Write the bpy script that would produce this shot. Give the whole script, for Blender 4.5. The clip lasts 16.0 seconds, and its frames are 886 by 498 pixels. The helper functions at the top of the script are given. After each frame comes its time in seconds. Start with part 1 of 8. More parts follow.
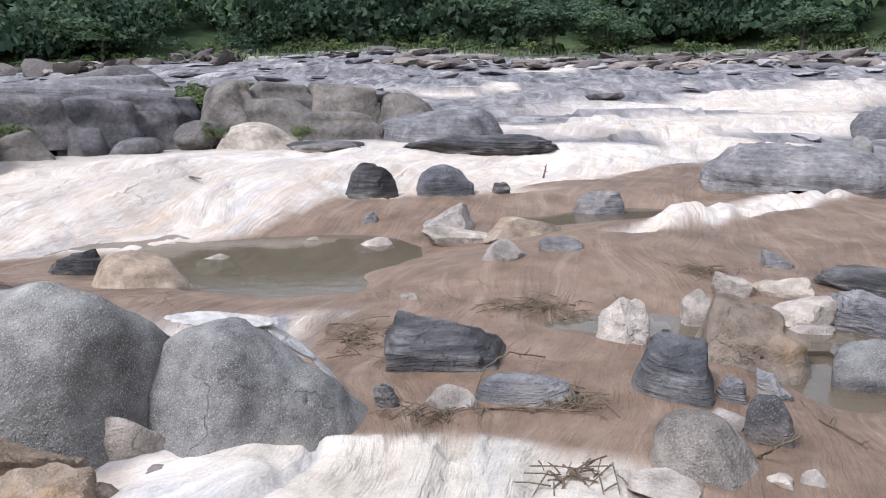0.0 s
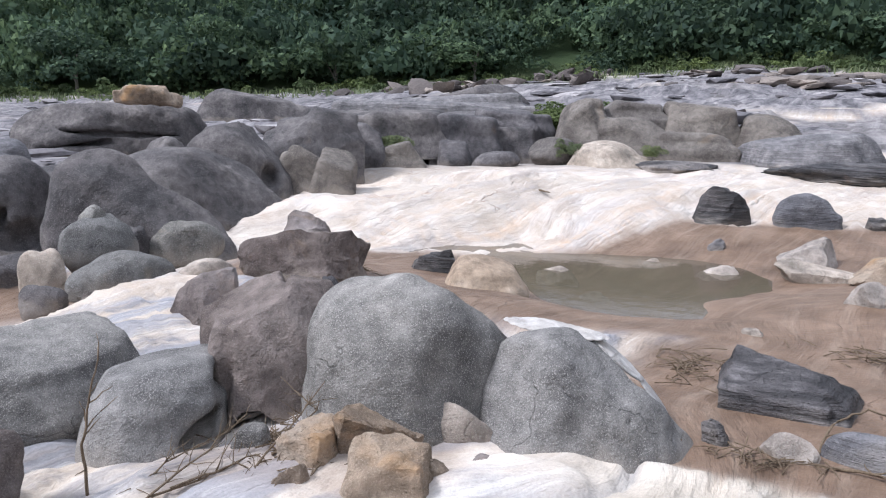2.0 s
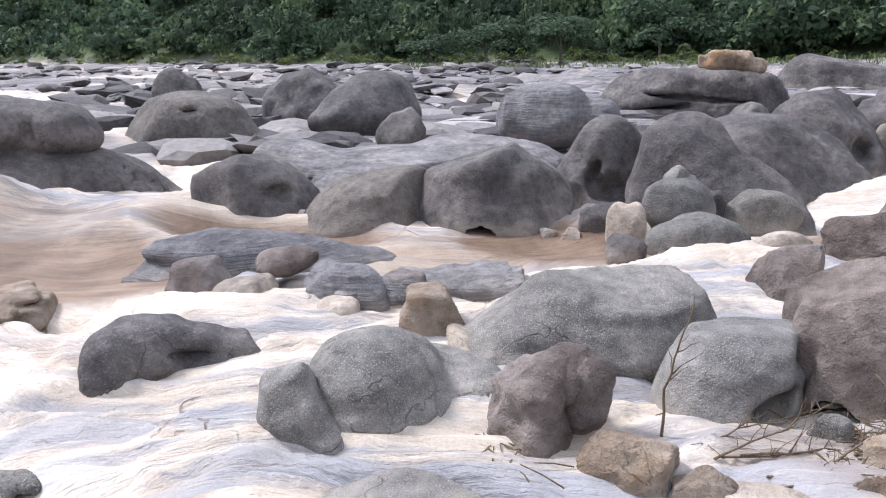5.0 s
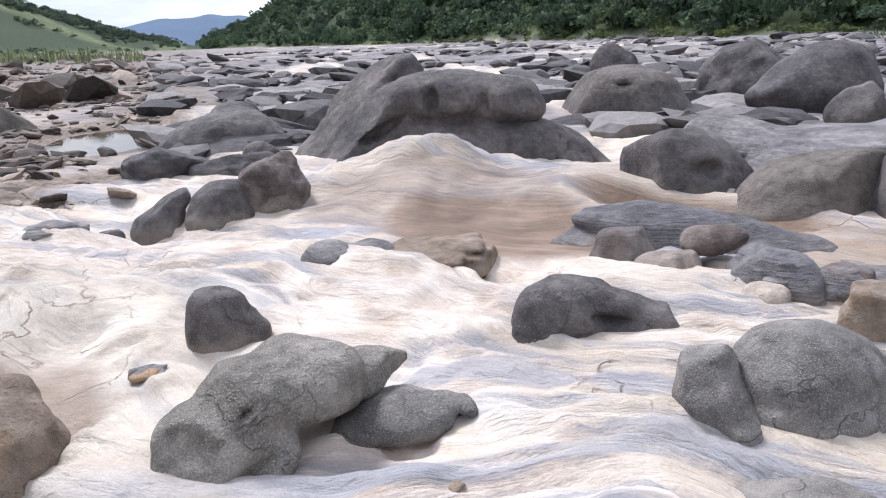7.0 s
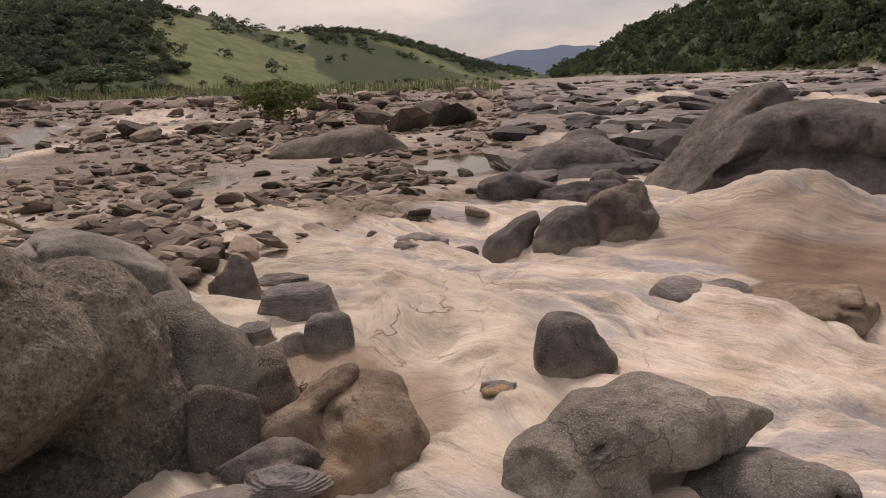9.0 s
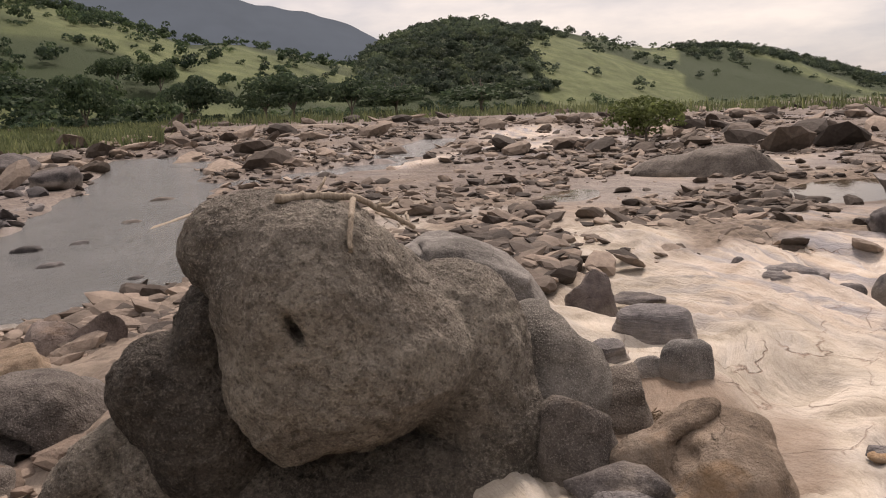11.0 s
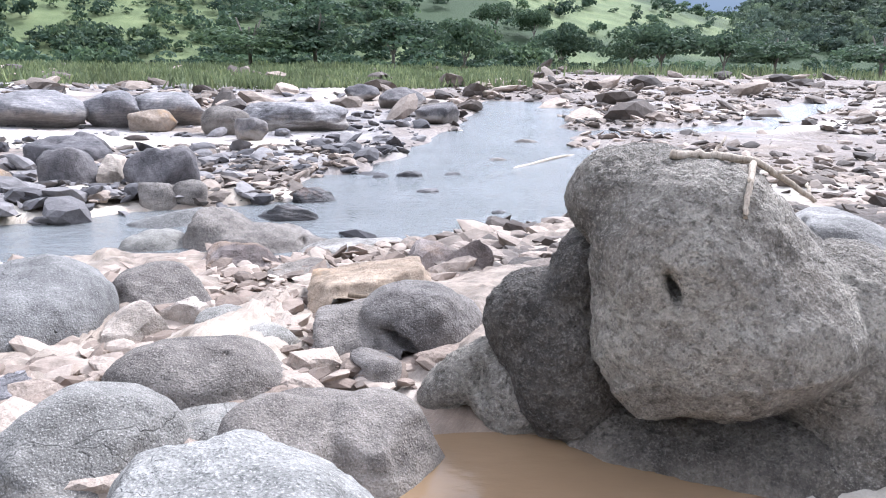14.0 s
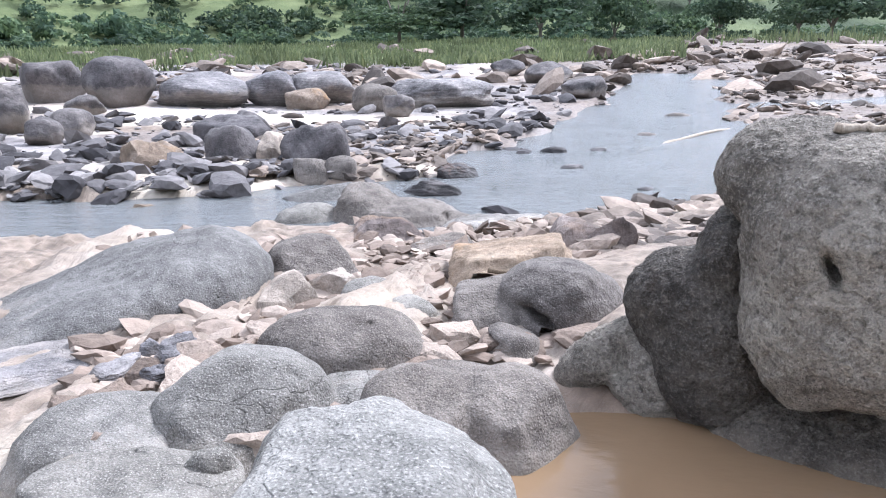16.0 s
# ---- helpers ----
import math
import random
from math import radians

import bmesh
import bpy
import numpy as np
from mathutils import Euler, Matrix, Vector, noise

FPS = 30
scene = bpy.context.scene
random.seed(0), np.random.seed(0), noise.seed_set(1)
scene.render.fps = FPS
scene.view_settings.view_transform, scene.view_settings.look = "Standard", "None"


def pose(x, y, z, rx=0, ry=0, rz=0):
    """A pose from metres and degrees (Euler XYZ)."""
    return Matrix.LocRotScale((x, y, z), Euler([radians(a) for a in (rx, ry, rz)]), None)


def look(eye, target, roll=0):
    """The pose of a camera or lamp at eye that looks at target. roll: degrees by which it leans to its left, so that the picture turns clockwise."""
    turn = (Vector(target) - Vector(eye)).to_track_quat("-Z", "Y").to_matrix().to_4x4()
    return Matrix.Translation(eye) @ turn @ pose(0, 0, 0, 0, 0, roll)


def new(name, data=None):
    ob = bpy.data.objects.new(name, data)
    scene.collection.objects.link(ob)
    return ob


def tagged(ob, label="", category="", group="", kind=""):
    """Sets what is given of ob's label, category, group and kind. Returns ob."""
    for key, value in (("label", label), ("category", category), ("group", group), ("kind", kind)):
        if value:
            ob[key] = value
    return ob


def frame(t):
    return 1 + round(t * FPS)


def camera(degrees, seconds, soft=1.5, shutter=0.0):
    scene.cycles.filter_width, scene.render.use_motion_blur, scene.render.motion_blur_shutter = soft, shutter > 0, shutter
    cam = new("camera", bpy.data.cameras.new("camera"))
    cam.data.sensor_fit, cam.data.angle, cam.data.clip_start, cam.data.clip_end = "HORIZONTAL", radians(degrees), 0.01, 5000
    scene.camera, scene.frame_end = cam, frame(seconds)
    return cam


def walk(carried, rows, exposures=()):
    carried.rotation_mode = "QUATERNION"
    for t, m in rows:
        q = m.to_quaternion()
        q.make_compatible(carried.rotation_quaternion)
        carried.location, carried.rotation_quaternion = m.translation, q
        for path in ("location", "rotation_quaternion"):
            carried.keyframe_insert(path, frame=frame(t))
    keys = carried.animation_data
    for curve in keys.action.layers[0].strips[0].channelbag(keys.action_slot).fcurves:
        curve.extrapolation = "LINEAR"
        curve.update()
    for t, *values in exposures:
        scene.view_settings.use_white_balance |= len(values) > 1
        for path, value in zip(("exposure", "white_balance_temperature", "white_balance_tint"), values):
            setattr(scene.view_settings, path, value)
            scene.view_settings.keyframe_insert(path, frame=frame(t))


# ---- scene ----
cam = camera(60.04, 16.0, 1.1)
PATH = [
    (0.0, -0.039, -0.047, 1.994, 76.69, 0.1, 0.59),
    (0.5, 0.002, -0.03, 1.988, 77.58, -0.19, 10.27),
    (1.0, 0.014, -0.019, 1.986, 77.67, 0.29, 15.63),
    (1.5, -0.012, -0.054, 1.987, 78.15, 0.05, 20.72),
    (2.0, -0.031, -0.084, 1.991, 78.07, -0.11, 26.19),
    (2.5, -0.026, -0.138, 1.992, 78.28, -0.39, 31.2),
    (3.0, -0.08, -0.142, 1.983, 77.75, 0.36, 37.33),
    (3.5, -0.162, -0.196, 1.988, 77.35, 0.21, 45.23),
    (6.0, -0.241, -0.297, 1.949, 74.87, 1.16, 80.83),
    (6.5, -0.236, -0.342, 1.948, 74.62, 1.55, 89.05),
    (7.0, -0.219, -0.367, 1.953, 74.59, 2.12, 97.06),
    (7.5, -0.218, -0.422, 1.958, 75.43, 2.43, 105.05),
    (8.0, -0.244, -0.504, 1.96, 77.11, 2.59, 111.44),
    (8.5, -0.257, -0.584, 1.952, 77.62, 2.42, 114.63),
    (9.0, -0.252, -0.581, 1.966, 77.65, 2.64, 121.85),
    (9.5, -0.26, -0.591, 1.971, 78.16, 2.44, 127.99),
    (10.0, -0.289, -0.643, 1.964, 78.94, 2.57, 135.78),
    (12.5, -0.108, -0.722, 1.96, 79.87, 0.61, 162.43),
    (13.0, -0.055, -0.709, 1.97, 78.68, -0.25, 167.55),
    (13.5, -0.019, -0.704, 1.969, 77.42, 0.27, 170.91),
    (14.0, -0.026, -0.724, 1.971, 76.95, -0.83, 174.32),
    (14.5, -0.05, -0.737, 1.97, 75.53, -0.99, 175.3),
    (15.0, -0.059, -0.73, 1.97, 75.28, -0.31, 177.64),
    (15.5, -0.056, -0.717, 1.975, 75.37, 0.17, -178.82),
    (16.0, -0.048, -0.715, 1.973, 75.14, 0.69, -175.08),
]
LIGHT = [(0.0, 0.56, 5650, 11), (3.0, 0.62, 5700, 12), (6.0, 0.86, 5850, 13), (7.0, 0.58, 5850, 13), (7.5, 0.44, 5900, 16), (8.0, -0.22, 5950, 21), (8.5, -0.34, 6700, 32), (9.0, -0.32, 7800, 24), (9.5, -0.26, 7900, 21), (10.0, -0.10, 7900, 20),
         (12.5, 0.64, 6350, 22), (13.0, 1.32, 5950, 18), (14.0, 1.56, 5600, 13), (16.0, 1.40, 5600, 13)]
walk(cam, [(t, pose(x, y, z, rx, ry, rz)) for t, x, y, z, rx, ry, rz in PATH], LIGHT)

# ---- sky and sun ----
SUN_AZ, SUN_EL = 222.0, 50.0
world = bpy.data.worlds.new("overcast_sky")
scene.world = world
world.use_nodes = True
wn, wl = world.node_tree.nodes, world.node_tree.links
wn.clear()
w_out, w_mix = wn.new("ShaderNodeOutputWorld"), wn.new("ShaderNodeMixShader")
w_blue, w_cloud = wn.new("ShaderNodeBackground"), wn.new("ShaderNodeBackground")
w_sky = wn.new("ShaderNodeTexSky")
w_sky.sky_type, w_sky.sun_disc, w_sky.sun_elevation, w_sky.sun_rotation = "NISHITA", False, radians(SUN_EL), radians(90 - SUN_AZ)
w_blue.inputs["Strength"].default_value = 0.12
wl.new(w_sky.outputs[0], w_blue.inputs["Color"])
w_co, w_map, w_noise, w_ramp = wn.new("ShaderNodeTexCoord"), wn.new("ShaderNodeMapping"), wn.new("ShaderNodeTexNoise"), wn.new("ShaderNodeValToRGB")
w_map.inputs["Scale"].default_value = (3.0, 3.0, 11.0)
w_noise.inputs["Scale"].default_value, w_noise.inputs["Detail"].default_value, w_noise.inputs["Roughness"].default_value = 1.3, 7, 0.55
w_ramp.color_ramp.elements[0].position, w_ramp.color_ramp.elements[0].color = 0.34, (0.52, 0.57, 0.66, 1)
w_ramp.color_ramp.elements[1].position, w_ramp.color_ramp.elements[1].color = 0.66, (1.0, 0.98, 0.96, 1)
wl.new(w_co.outputs["Generated"], w_map.inputs["Vector"])
wl.new(w_map.outputs[0], w_noise.inputs["Vector"])
wl.new(w_noise.outputs[0], w_ramp.inputs[0])
wl.new(w_ramp.outputs[0], w_cloud.inputs["Color"])
# an overcast sky is brightest overhead
w_sep, w_high, w_up = wn.new("ShaderNodeSeparateXYZ"), wn.new("ShaderNodeMapRange"), wn.new("ShaderNodeVectorMath")
w_up.operation = "NORMALIZE"
wl.new(w_co.outputs["Generated"], w_up.inputs[0])
wl.new(w_up.outputs[0], w_sep.inputs[0])
wl.new(w_sep.outputs["Z"], w_high.inputs["Value"])
w_high.inputs["To Min"].default_value, w_high.inputs["To Max"].default_value = 0.86, 1.22
wl.new(w_high.outputs[0], w_cloud.inputs["Strength"])
w_mix.inputs[0].default_value = 0.85
wl.new(w_blue.outputs[0], w_mix.inputs[1])
wl.new(w_cloud.outputs[0], w_mix.inputs[2])
wl.new(w_mix.outputs[0], w_out.inputs["Surface"])

sun = new("sun", bpy.data.lights.new("sun", "SUN"))
sun.data.energy, sun.data.angle, sun.data.color = 3.1, radians(14), (1.0, 0.96, 0.91)
sun.matrix_world = look((0, 0, 60), (-math.cos(radians(SUN_AZ)) * math.cos(radians(SUN_EL)) * 60, -math.sin(radians(SUN_AZ)) * math.cos(radians(SUN_EL)) * 60, 60 - 60 * math.sin(radians(SUN_EL))))


# ---- materials ----
class Shader:
    """A node material with a few short cuts."""

    def __init__(self, name, rough=0.9, spec=0.3):
        self.mat = bpy.data.materials.new(name)
        self.mat.use_nodes = True
        self.nodes, self.links = self.mat.node_tree.nodes, self.mat.node_tree.links
        self.bsdf = self.nodes["Principled BSDF"]
        self.bsdf.inputs["Roughness"].default_value = rough
        self.bsdf.inputs["Specular IOR Level"].default_value = spec
        self.co = self.foot = self.nodes.new("ShaderNodeTexCoord").outputs["Object"]

    def shifted(self):
        info, add = self.nodes.new("ShaderNodeObjectInfo"), self.nodes.new("ShaderNodeVectorMath")
        mul = self.nodes.new("ShaderNodeMath")
        mul.operation, mul.inputs[1].default_value = "MULTIPLY", 37.0
        self.links.new(info.outputs["Random"], mul.inputs[0])
        self.links.new(self.co, add.inputs[0])
        self.links.new(mul.outputs[0], add.inputs[1])
        self.co = add.outputs[0]
        self.random = info.outputs["Random"]
        return self

    def stretched(self, scale, turn=(0, 0, 0)):
        m = self.nodes.new("ShaderNodeMapping")
        m.inputs["Scale"].default_value, m.inputs["Rotation"].default_value = scale, [radians(a) for a in turn]
        self.links.new(self.co, m.inputs["Vector"])
        return m.outputs[0]

    def noise(self, scale, detail=5, rough=0.6, co=None, warp=0.0):
        n = self.nodes.new("ShaderNodeTexNoise")
        n.inputs["Scale"].default_value, n.inputs["Detail"].default_value, n.inputs["Roughness"].default_value, n.inputs["Distortion"].default_value = scale, detail, rough, warp
        self.links.new(co or self.co, n.inputs["Vector"])
        return n.outputs[0]

    def cells(self, scale, feature="F1", co=None):
        n = self.nodes.new("ShaderNodeTexVoronoi")
        n.feature, n.inputs["Scale"].default_value = feature, scale
        self.links.new(co or self.co, n.inputs["Vector"])
        return n.outputs[0]

    def ramp(self, fac, *stops):
        n = self.nodes.new("ShaderNodeValToRGB")
        els = n.color_ramp.elements
        while len(els) < len(stops):
            els.new(0.5)
        for e, (p, c) in zip(els, stops):
            e.position = p
            e.color = (*c, 1) if isinstance(c, tuple) else (c, c, c, 1)
        self.links.new(fac, n.inputs[0])
        return n.outputs[0]

    def mix(self, fac, a, b, how="MIX"):
        n = self.nodes.new("ShaderNodeMix")
        n.data_type, n.blend_type = "RGBA", how
        for sock, v in ((n.inputs[0], fac), (n.inputs[6], a), (n.inputs[7], b)):
            if isinstance(v, tuple):
                sock.default_value = (*v, 1)
            elif isinstance(v, (int, float)):
                sock.default_value = v
            else:
                self.links.new(v, sock)
        return n.outputs[2]

    def math(self, how, a, b=0.0):
        n = self.nodes.new("ShaderNodeMath")
        n.operation = how
        for sock, v in zip(n.inputs, (a, b)):
            if isinstance(v, (int, float)):
                sock.default_value = v
            else:
                self.links.new(v, sock)
        return n.outputs[0]

    def attribute(self, name):
        n = self.nodes.new("ShaderNodeAttribute")
        n.attribute_name = name
        sep = self.nodes.new("ShaderNodeSeparateColor")
        self.links.new(n.outputs["Color"], sep.inputs[0])
        return (*sep.outputs, n.outputs["Alpha"])

    def bumps(self, *pairs):
        """(height, strength, distance) laid over one another."""
        last = None
        for h, strength, dist in pairs:
            n = self.nodes.new("ShaderNodeBump")
            n.inputs["Strength"].default_value, n.inputs["Distance"].default_value = strength, dist
            self.links.new(h, n.inputs["Height"])
            if last:
                self.links.new(last, n.inputs["Normal"])
            last = n.outputs[0]
        self.links.new(last, self.bsdf.inputs["Normal"])
        return self

    def paint(self, colour, rough=None):
        self.links.new(colour, self.bsdf.inputs["Base Color"])
        if rough is not None:
            self.links.new(rough, self.bsdf.inputs["Roughness"])
        return self.mat


def stone_material(name, dark, mid, light, stain, grain=70.0, speck=0.5, stain_at=0.62, bump=0.5, layers=0.0, rough=0.9, cracked=0.3):
    s = Shader(name, rough).shifted()
    big = s.noise(1.3, 6, 0.6)
    fine = s.noise(9.0, 8, 0.65)
    crystal = s.cells(grain)
    crumbs = s.noise(grain * 1.3, 2, 0.6)
    c = s.ramp(big, (0.34, dark), (0.52, mid), (0.72, light))
    c = s.mix(0.55, c, s.ramp(fine, (0.32, 0.18), (0.50, 0.5), (0.70, 0.85)), "OVERLAY")
    c = s.mix(s.ramp(crumbs, (0.54, 0.0), (0.68, speck * 0.8)), c, tuple(min(0.7, v * 1.5 + 0.05) for v in light))
    c = s.mix(s.ramp(crumbs, (0.30, speck * 0.75), (0.43, 0.0)), c, tuple(v * 0.45 for v in dark))
    # coarse stone: relief shading painted in, pits darker and knobs lighter
    if bump > 0.95:
        pit_shade = s.noise(grain * 0.5, 4, 0.65)
        c = s.mix(s.ramp(pit_shade, (0.36, 0.5), (0.47, 0.0)), c, tuple(v * 0.4 for v in dark))
        c = s.mix(s.ramp(pit_shade, (0.56, 0.0), (0.66, 0.5)), c, tuple(min(0.6, v * 1.3) for v in light))
    warped = s.nodes.new("ShaderNodeVectorMath")
    s.links.new(s.co, warped.inputs[0])
    warp = s.nodes.new("ShaderNodeTexNoise")
    warp.inputs["Scale"].default_value, warp.inputs["Detail"].default_value = 2.5, 4
    s.links.new(s.co, warp.inputs["Vector"])
    s.links.new(warp.outputs[1], warped.inputs[1])
    joint = s.cells(0.9, "DISTANCE_TO_EDGE", warped.outputs[0])
    line = s.ramp(joint, (0.0, 1.0), (0.010, 0.0))
    line = s.math("MULTIPLY", line, s.ramp(s.noise(1.7, 3), (0.46, 0.0), (0.58, cracked)))
    c = s.mix(line, c, tuple(v * 0.4 for v in dark))
    c = s.mix(s.ramp(s.noise(0.9, 5, 0.65, warp=0.6), (stain_at, 0.0), (stain_at + 0.16, 0.75)), c, stain)
    height = s.nodes.new("ShaderNodeSeparateXYZ")
    s.links.new(s.foot, height.inputs[0])
    dust = s.math("SUBTRACT", s.math("MULTIPLY", s.noise(2.6, 6, 0.65, warp=0.4), 0.62), height.outputs["Z"])
    c = s.mix(s.ramp(dust, (0.22, 0.0), (0.36, 0.3)), c, (0.40, 0.345, 0.285))
    tone = s.ramp(s.random, (0.0, (0.82, 0.82, 0.84)), (1.0, (1.12, 1.09, 1.04)))
    c = s.mix(1.0, c, tone, "MULTIPLY")
    pairs = [(s.noise(3.5, 6, 0.6), bump, 0.07), (fine, bump, 0.05), (s.noise(grain * 0.5, 4, 0.65), min(1.0, bump), 0.02 + 0.06 * (bump > 0.95)), (crystal, min(1.0, bump * speck * 1.1), 0.012), (s.math("MULTIPLY", line, -1.0), 0.8, 0.03)]
    if layers:
        strata = s.noise(1.0, 4, 0.7, s.stretched((1.6, 1.6, 22.0), (14, 9, 0)))
        c = s.mix(s.ramp(strata, (0.42, layers), (0.58, 0.0)), c, tuple(v * 0.5 for v in dark))
        pairs.append((strata, 0.9, 0.05))
    s.bumps(*pairs)
    return s.paint(c)


MAT = {
    "granite": stone_material("grey_granite", (0.093, 0.088, 0.086), (0.174, 0.165, 0.157), (0.264, 0.247, 0.232), (0.36, 0.31, 0.25), 95, 0.62, 0.70, 0.5),
    "dark": stone_material("dark_weathered_granite", (0.049, 0.046, 0.048), (0.101, 0.091, 0.091), (0.185, 0.168, 0.163), (0.19, 0.13, 0.085), 60, 0.35, 0.66, 0.6),
    "warm": stone_material("warm_grey_granite", (0.086, 0.073, 0.065), (0.151, 0.132, 0.117), (0.230, 0.203, 0.180), (0.30, 0.215, 0.14), 75, 0.6, 0.64, 0.75),
    "buff": stone_material("buff_grey_granite", (0.088, 0.083, 0.077), (0.155, 0.146, 0.135), (0.225, 0.214, 0.198), (0.34, 0.28, 0.21), 80, 0.7, 0.66, 0.6),
    "coarse": stone_material("coarse_brown_grey_granite", (0.129, 0.113, 0.095), (0.263, 0.233, 0.197), (0.403, 0.364, 0.308), (0.15, 0.113, 0.082), 62, 0.45, 0.60, 1.0, 0.0, 0.9, 0.2),
    "brown": stone_material("red_brown_rock", (0.080, 0.062, 0.056), (0.180, 0.149, 0.138), (0.285, 0.25, 0.238), (0.25, 0.16, 0.095), 90, 0.22, 0.58, 0.9),
    "tan": stone_material("ochre_stained_rock", (0.13, 0.095, 0.068), (0.26, 0.20, 0.15), (0.37, 0.31, 0.25), (0.38, 0.22, 0.095), 90, 0.25, 0.56, 0.8),
    "pale": stone_material("pale_rock", (0.20, 0.17, 0.145), (0.36, 0.305, 0.26), (0.49, 0.435, 0.385), (0.44, 0.30, 0.19), 90, 0.25, 0.60, 0.7),
    "schist": stone_material("dark_layered_schist", (0.030, 0.028, 0.030), (0.080, 0.072, 0.072), (0.22, 0.20, 0.195), (0.20, 0.10, 0.055), 90, 0.3, 0.62, 0.8, 0.7, 0.6),
    "speckle": stone_material("coarse_speckled_granite", (0.085, 0.083, 0.08), (0.185, 0.180, 0.170), (0.28, 0.27, 0.255), (0.25, 0.225, 0.19), 60, 0.6, 0.72, 0.8),
    "crust": stone_material("white_mineral_crust", (0.42, 0.38, 0.34), (0.56, 0.53, 0.50), (0.70, 0.68, 0.66), (0.50, 0.42, 0.34), 60, 0.15, 0.66, 0.5),
    # stain on the great boulder's flank, stain and painted shade on its base
    "darkcoarse": stone_material("stained_and_shaded_coarse_granite", (0.040, 0.034, 0.030), (0.092, 0.080, 0.069), (0.18, 0.16, 0.14), (0.15, 0.095, 0.06), 62, 0.5, 0.62, 1.0, 0.0, 0.8, 0.2),
    "whitestain": stone_material("dark_rock_with_white_lime", (0.045, 0.042, 0.043), (0.10, 0.095, 0.096), (0.20, 0.19, 0.19), (0.72, 0.70, 0.68), 90, 0.3, 0.47, 0.8, 0.4, 0.7),
    "seal": stone_material("dark_grey_brown_granite", (0.096, 0.089, 0.080), (0.189, 0.175, 0.159), (0.333, 0.311, 0.284), (0.16, 0.125, 0.095), 80, 0.5, 0.64, 0.7),
    "ochre": stone_material("smooth_ochre_rock", (0.23, 0.17, 0.12), (0.37, 0.28, 0.20), (0.47, 0.385, 0.30), (0.40, 0.26, 0.15), 80, 0.2, 0.60, 0.5),
    "slab": stone_material("grey_bedrock", (0.105, 0.10, 0.105), (0.19, 0.18, 0.185), (0.30, 0.28, 0.275), (0.33, 0.25, 0.19), 70, 0.35, 0.62, 0.6, 0.35),
}


def leaf_material(name, dark, light, scale=0.35):
    s = Shader(name, 0.75, 0.2)
    geo = s.nodes.new("ShaderNodeNewGeometry")
    c = s.ramp(geo.outputs["Random Per Island"], (0.0, dark), (0.75, tuple((a + b) / 2 for a, b in zip(dark, light))), (1.0, light))
    c = s.mix(0.65, c, s.ramp(s.noise(scale, 5, 0.6), (0.34, 0.25), (0.66, 0.78)), "OVERLAY")
    tone = s.nodes.new("ShaderNodeAttribute")
    tone.attribute_name = "tone"
    c = s.mix(1.0, c, s.ramp(tone.outputs["Fac"], (0.0, (0.58, 0.62, 0.66)), (0.5, (0.92, 0.92, 0.90)), (1.0, (1.30, 1.24, 1.02))), "MULTIPLY")
    s.paint(c)
    thin, both = s.nodes.new("ShaderNodeBsdfTranslucent"), s.nodes.new("ShaderNodeMixShader")
    both.inputs[0].default_value = 0.35
    s.links.new(c, thin.inputs["Color"])
    s.links.new(s.bsdf.outputs[0], both.inputs[1])
    s.links.new(thin.outputs[0], both.inputs[2])
    s.links.new(both.outputs[0], s.nodes["Material Output"].inputs["Surface"])
    return s.mat


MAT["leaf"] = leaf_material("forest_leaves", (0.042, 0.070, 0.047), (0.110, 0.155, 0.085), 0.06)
# lighter, greyer leaves for the far hill: distance haze mixed into the colour
MAT["hazeleaf"] = leaf_material("haze_tinted_hill_leaves", (0.062, 0.088, 0.066), (0.120, 0.155, 0.105), 0.04)
MAT["bush"] = leaf_material("bush_leaves", (0.065, 0.088, 0.034), (0.165, 0.205, 0.088), 0.8)
MAT["grass"] = leaf_material("tall_grass", (0.105, 0.132, 0.066), (0.225, 0.252, 0.135), 0.15)


def wood_material(name, dark, light):
    s = Shader(name, 0.85).shifted()
    g = s.noise(6, 6, 0.7, s.stretched((12, 12, 1)))
    s.bumps((g, 0.6, 0.02))
    return s.paint(s.ramp(g, (0.3, dark), (0.7, light)))


MAT["twig"] = wood_material("dry_twigs", (0.07, 0.045, 0.028), (0.22, 0.165, 0.11))
MAT["driftwood"] = wood_material("bleached_driftwood", (0.20, 0.155, 0.115), (0.46, 0.39, 0.31))
MAT["bark"] = wood_material("bark", (0.10, 0.085, 0.07), (0.24, 0.21, 0.18))


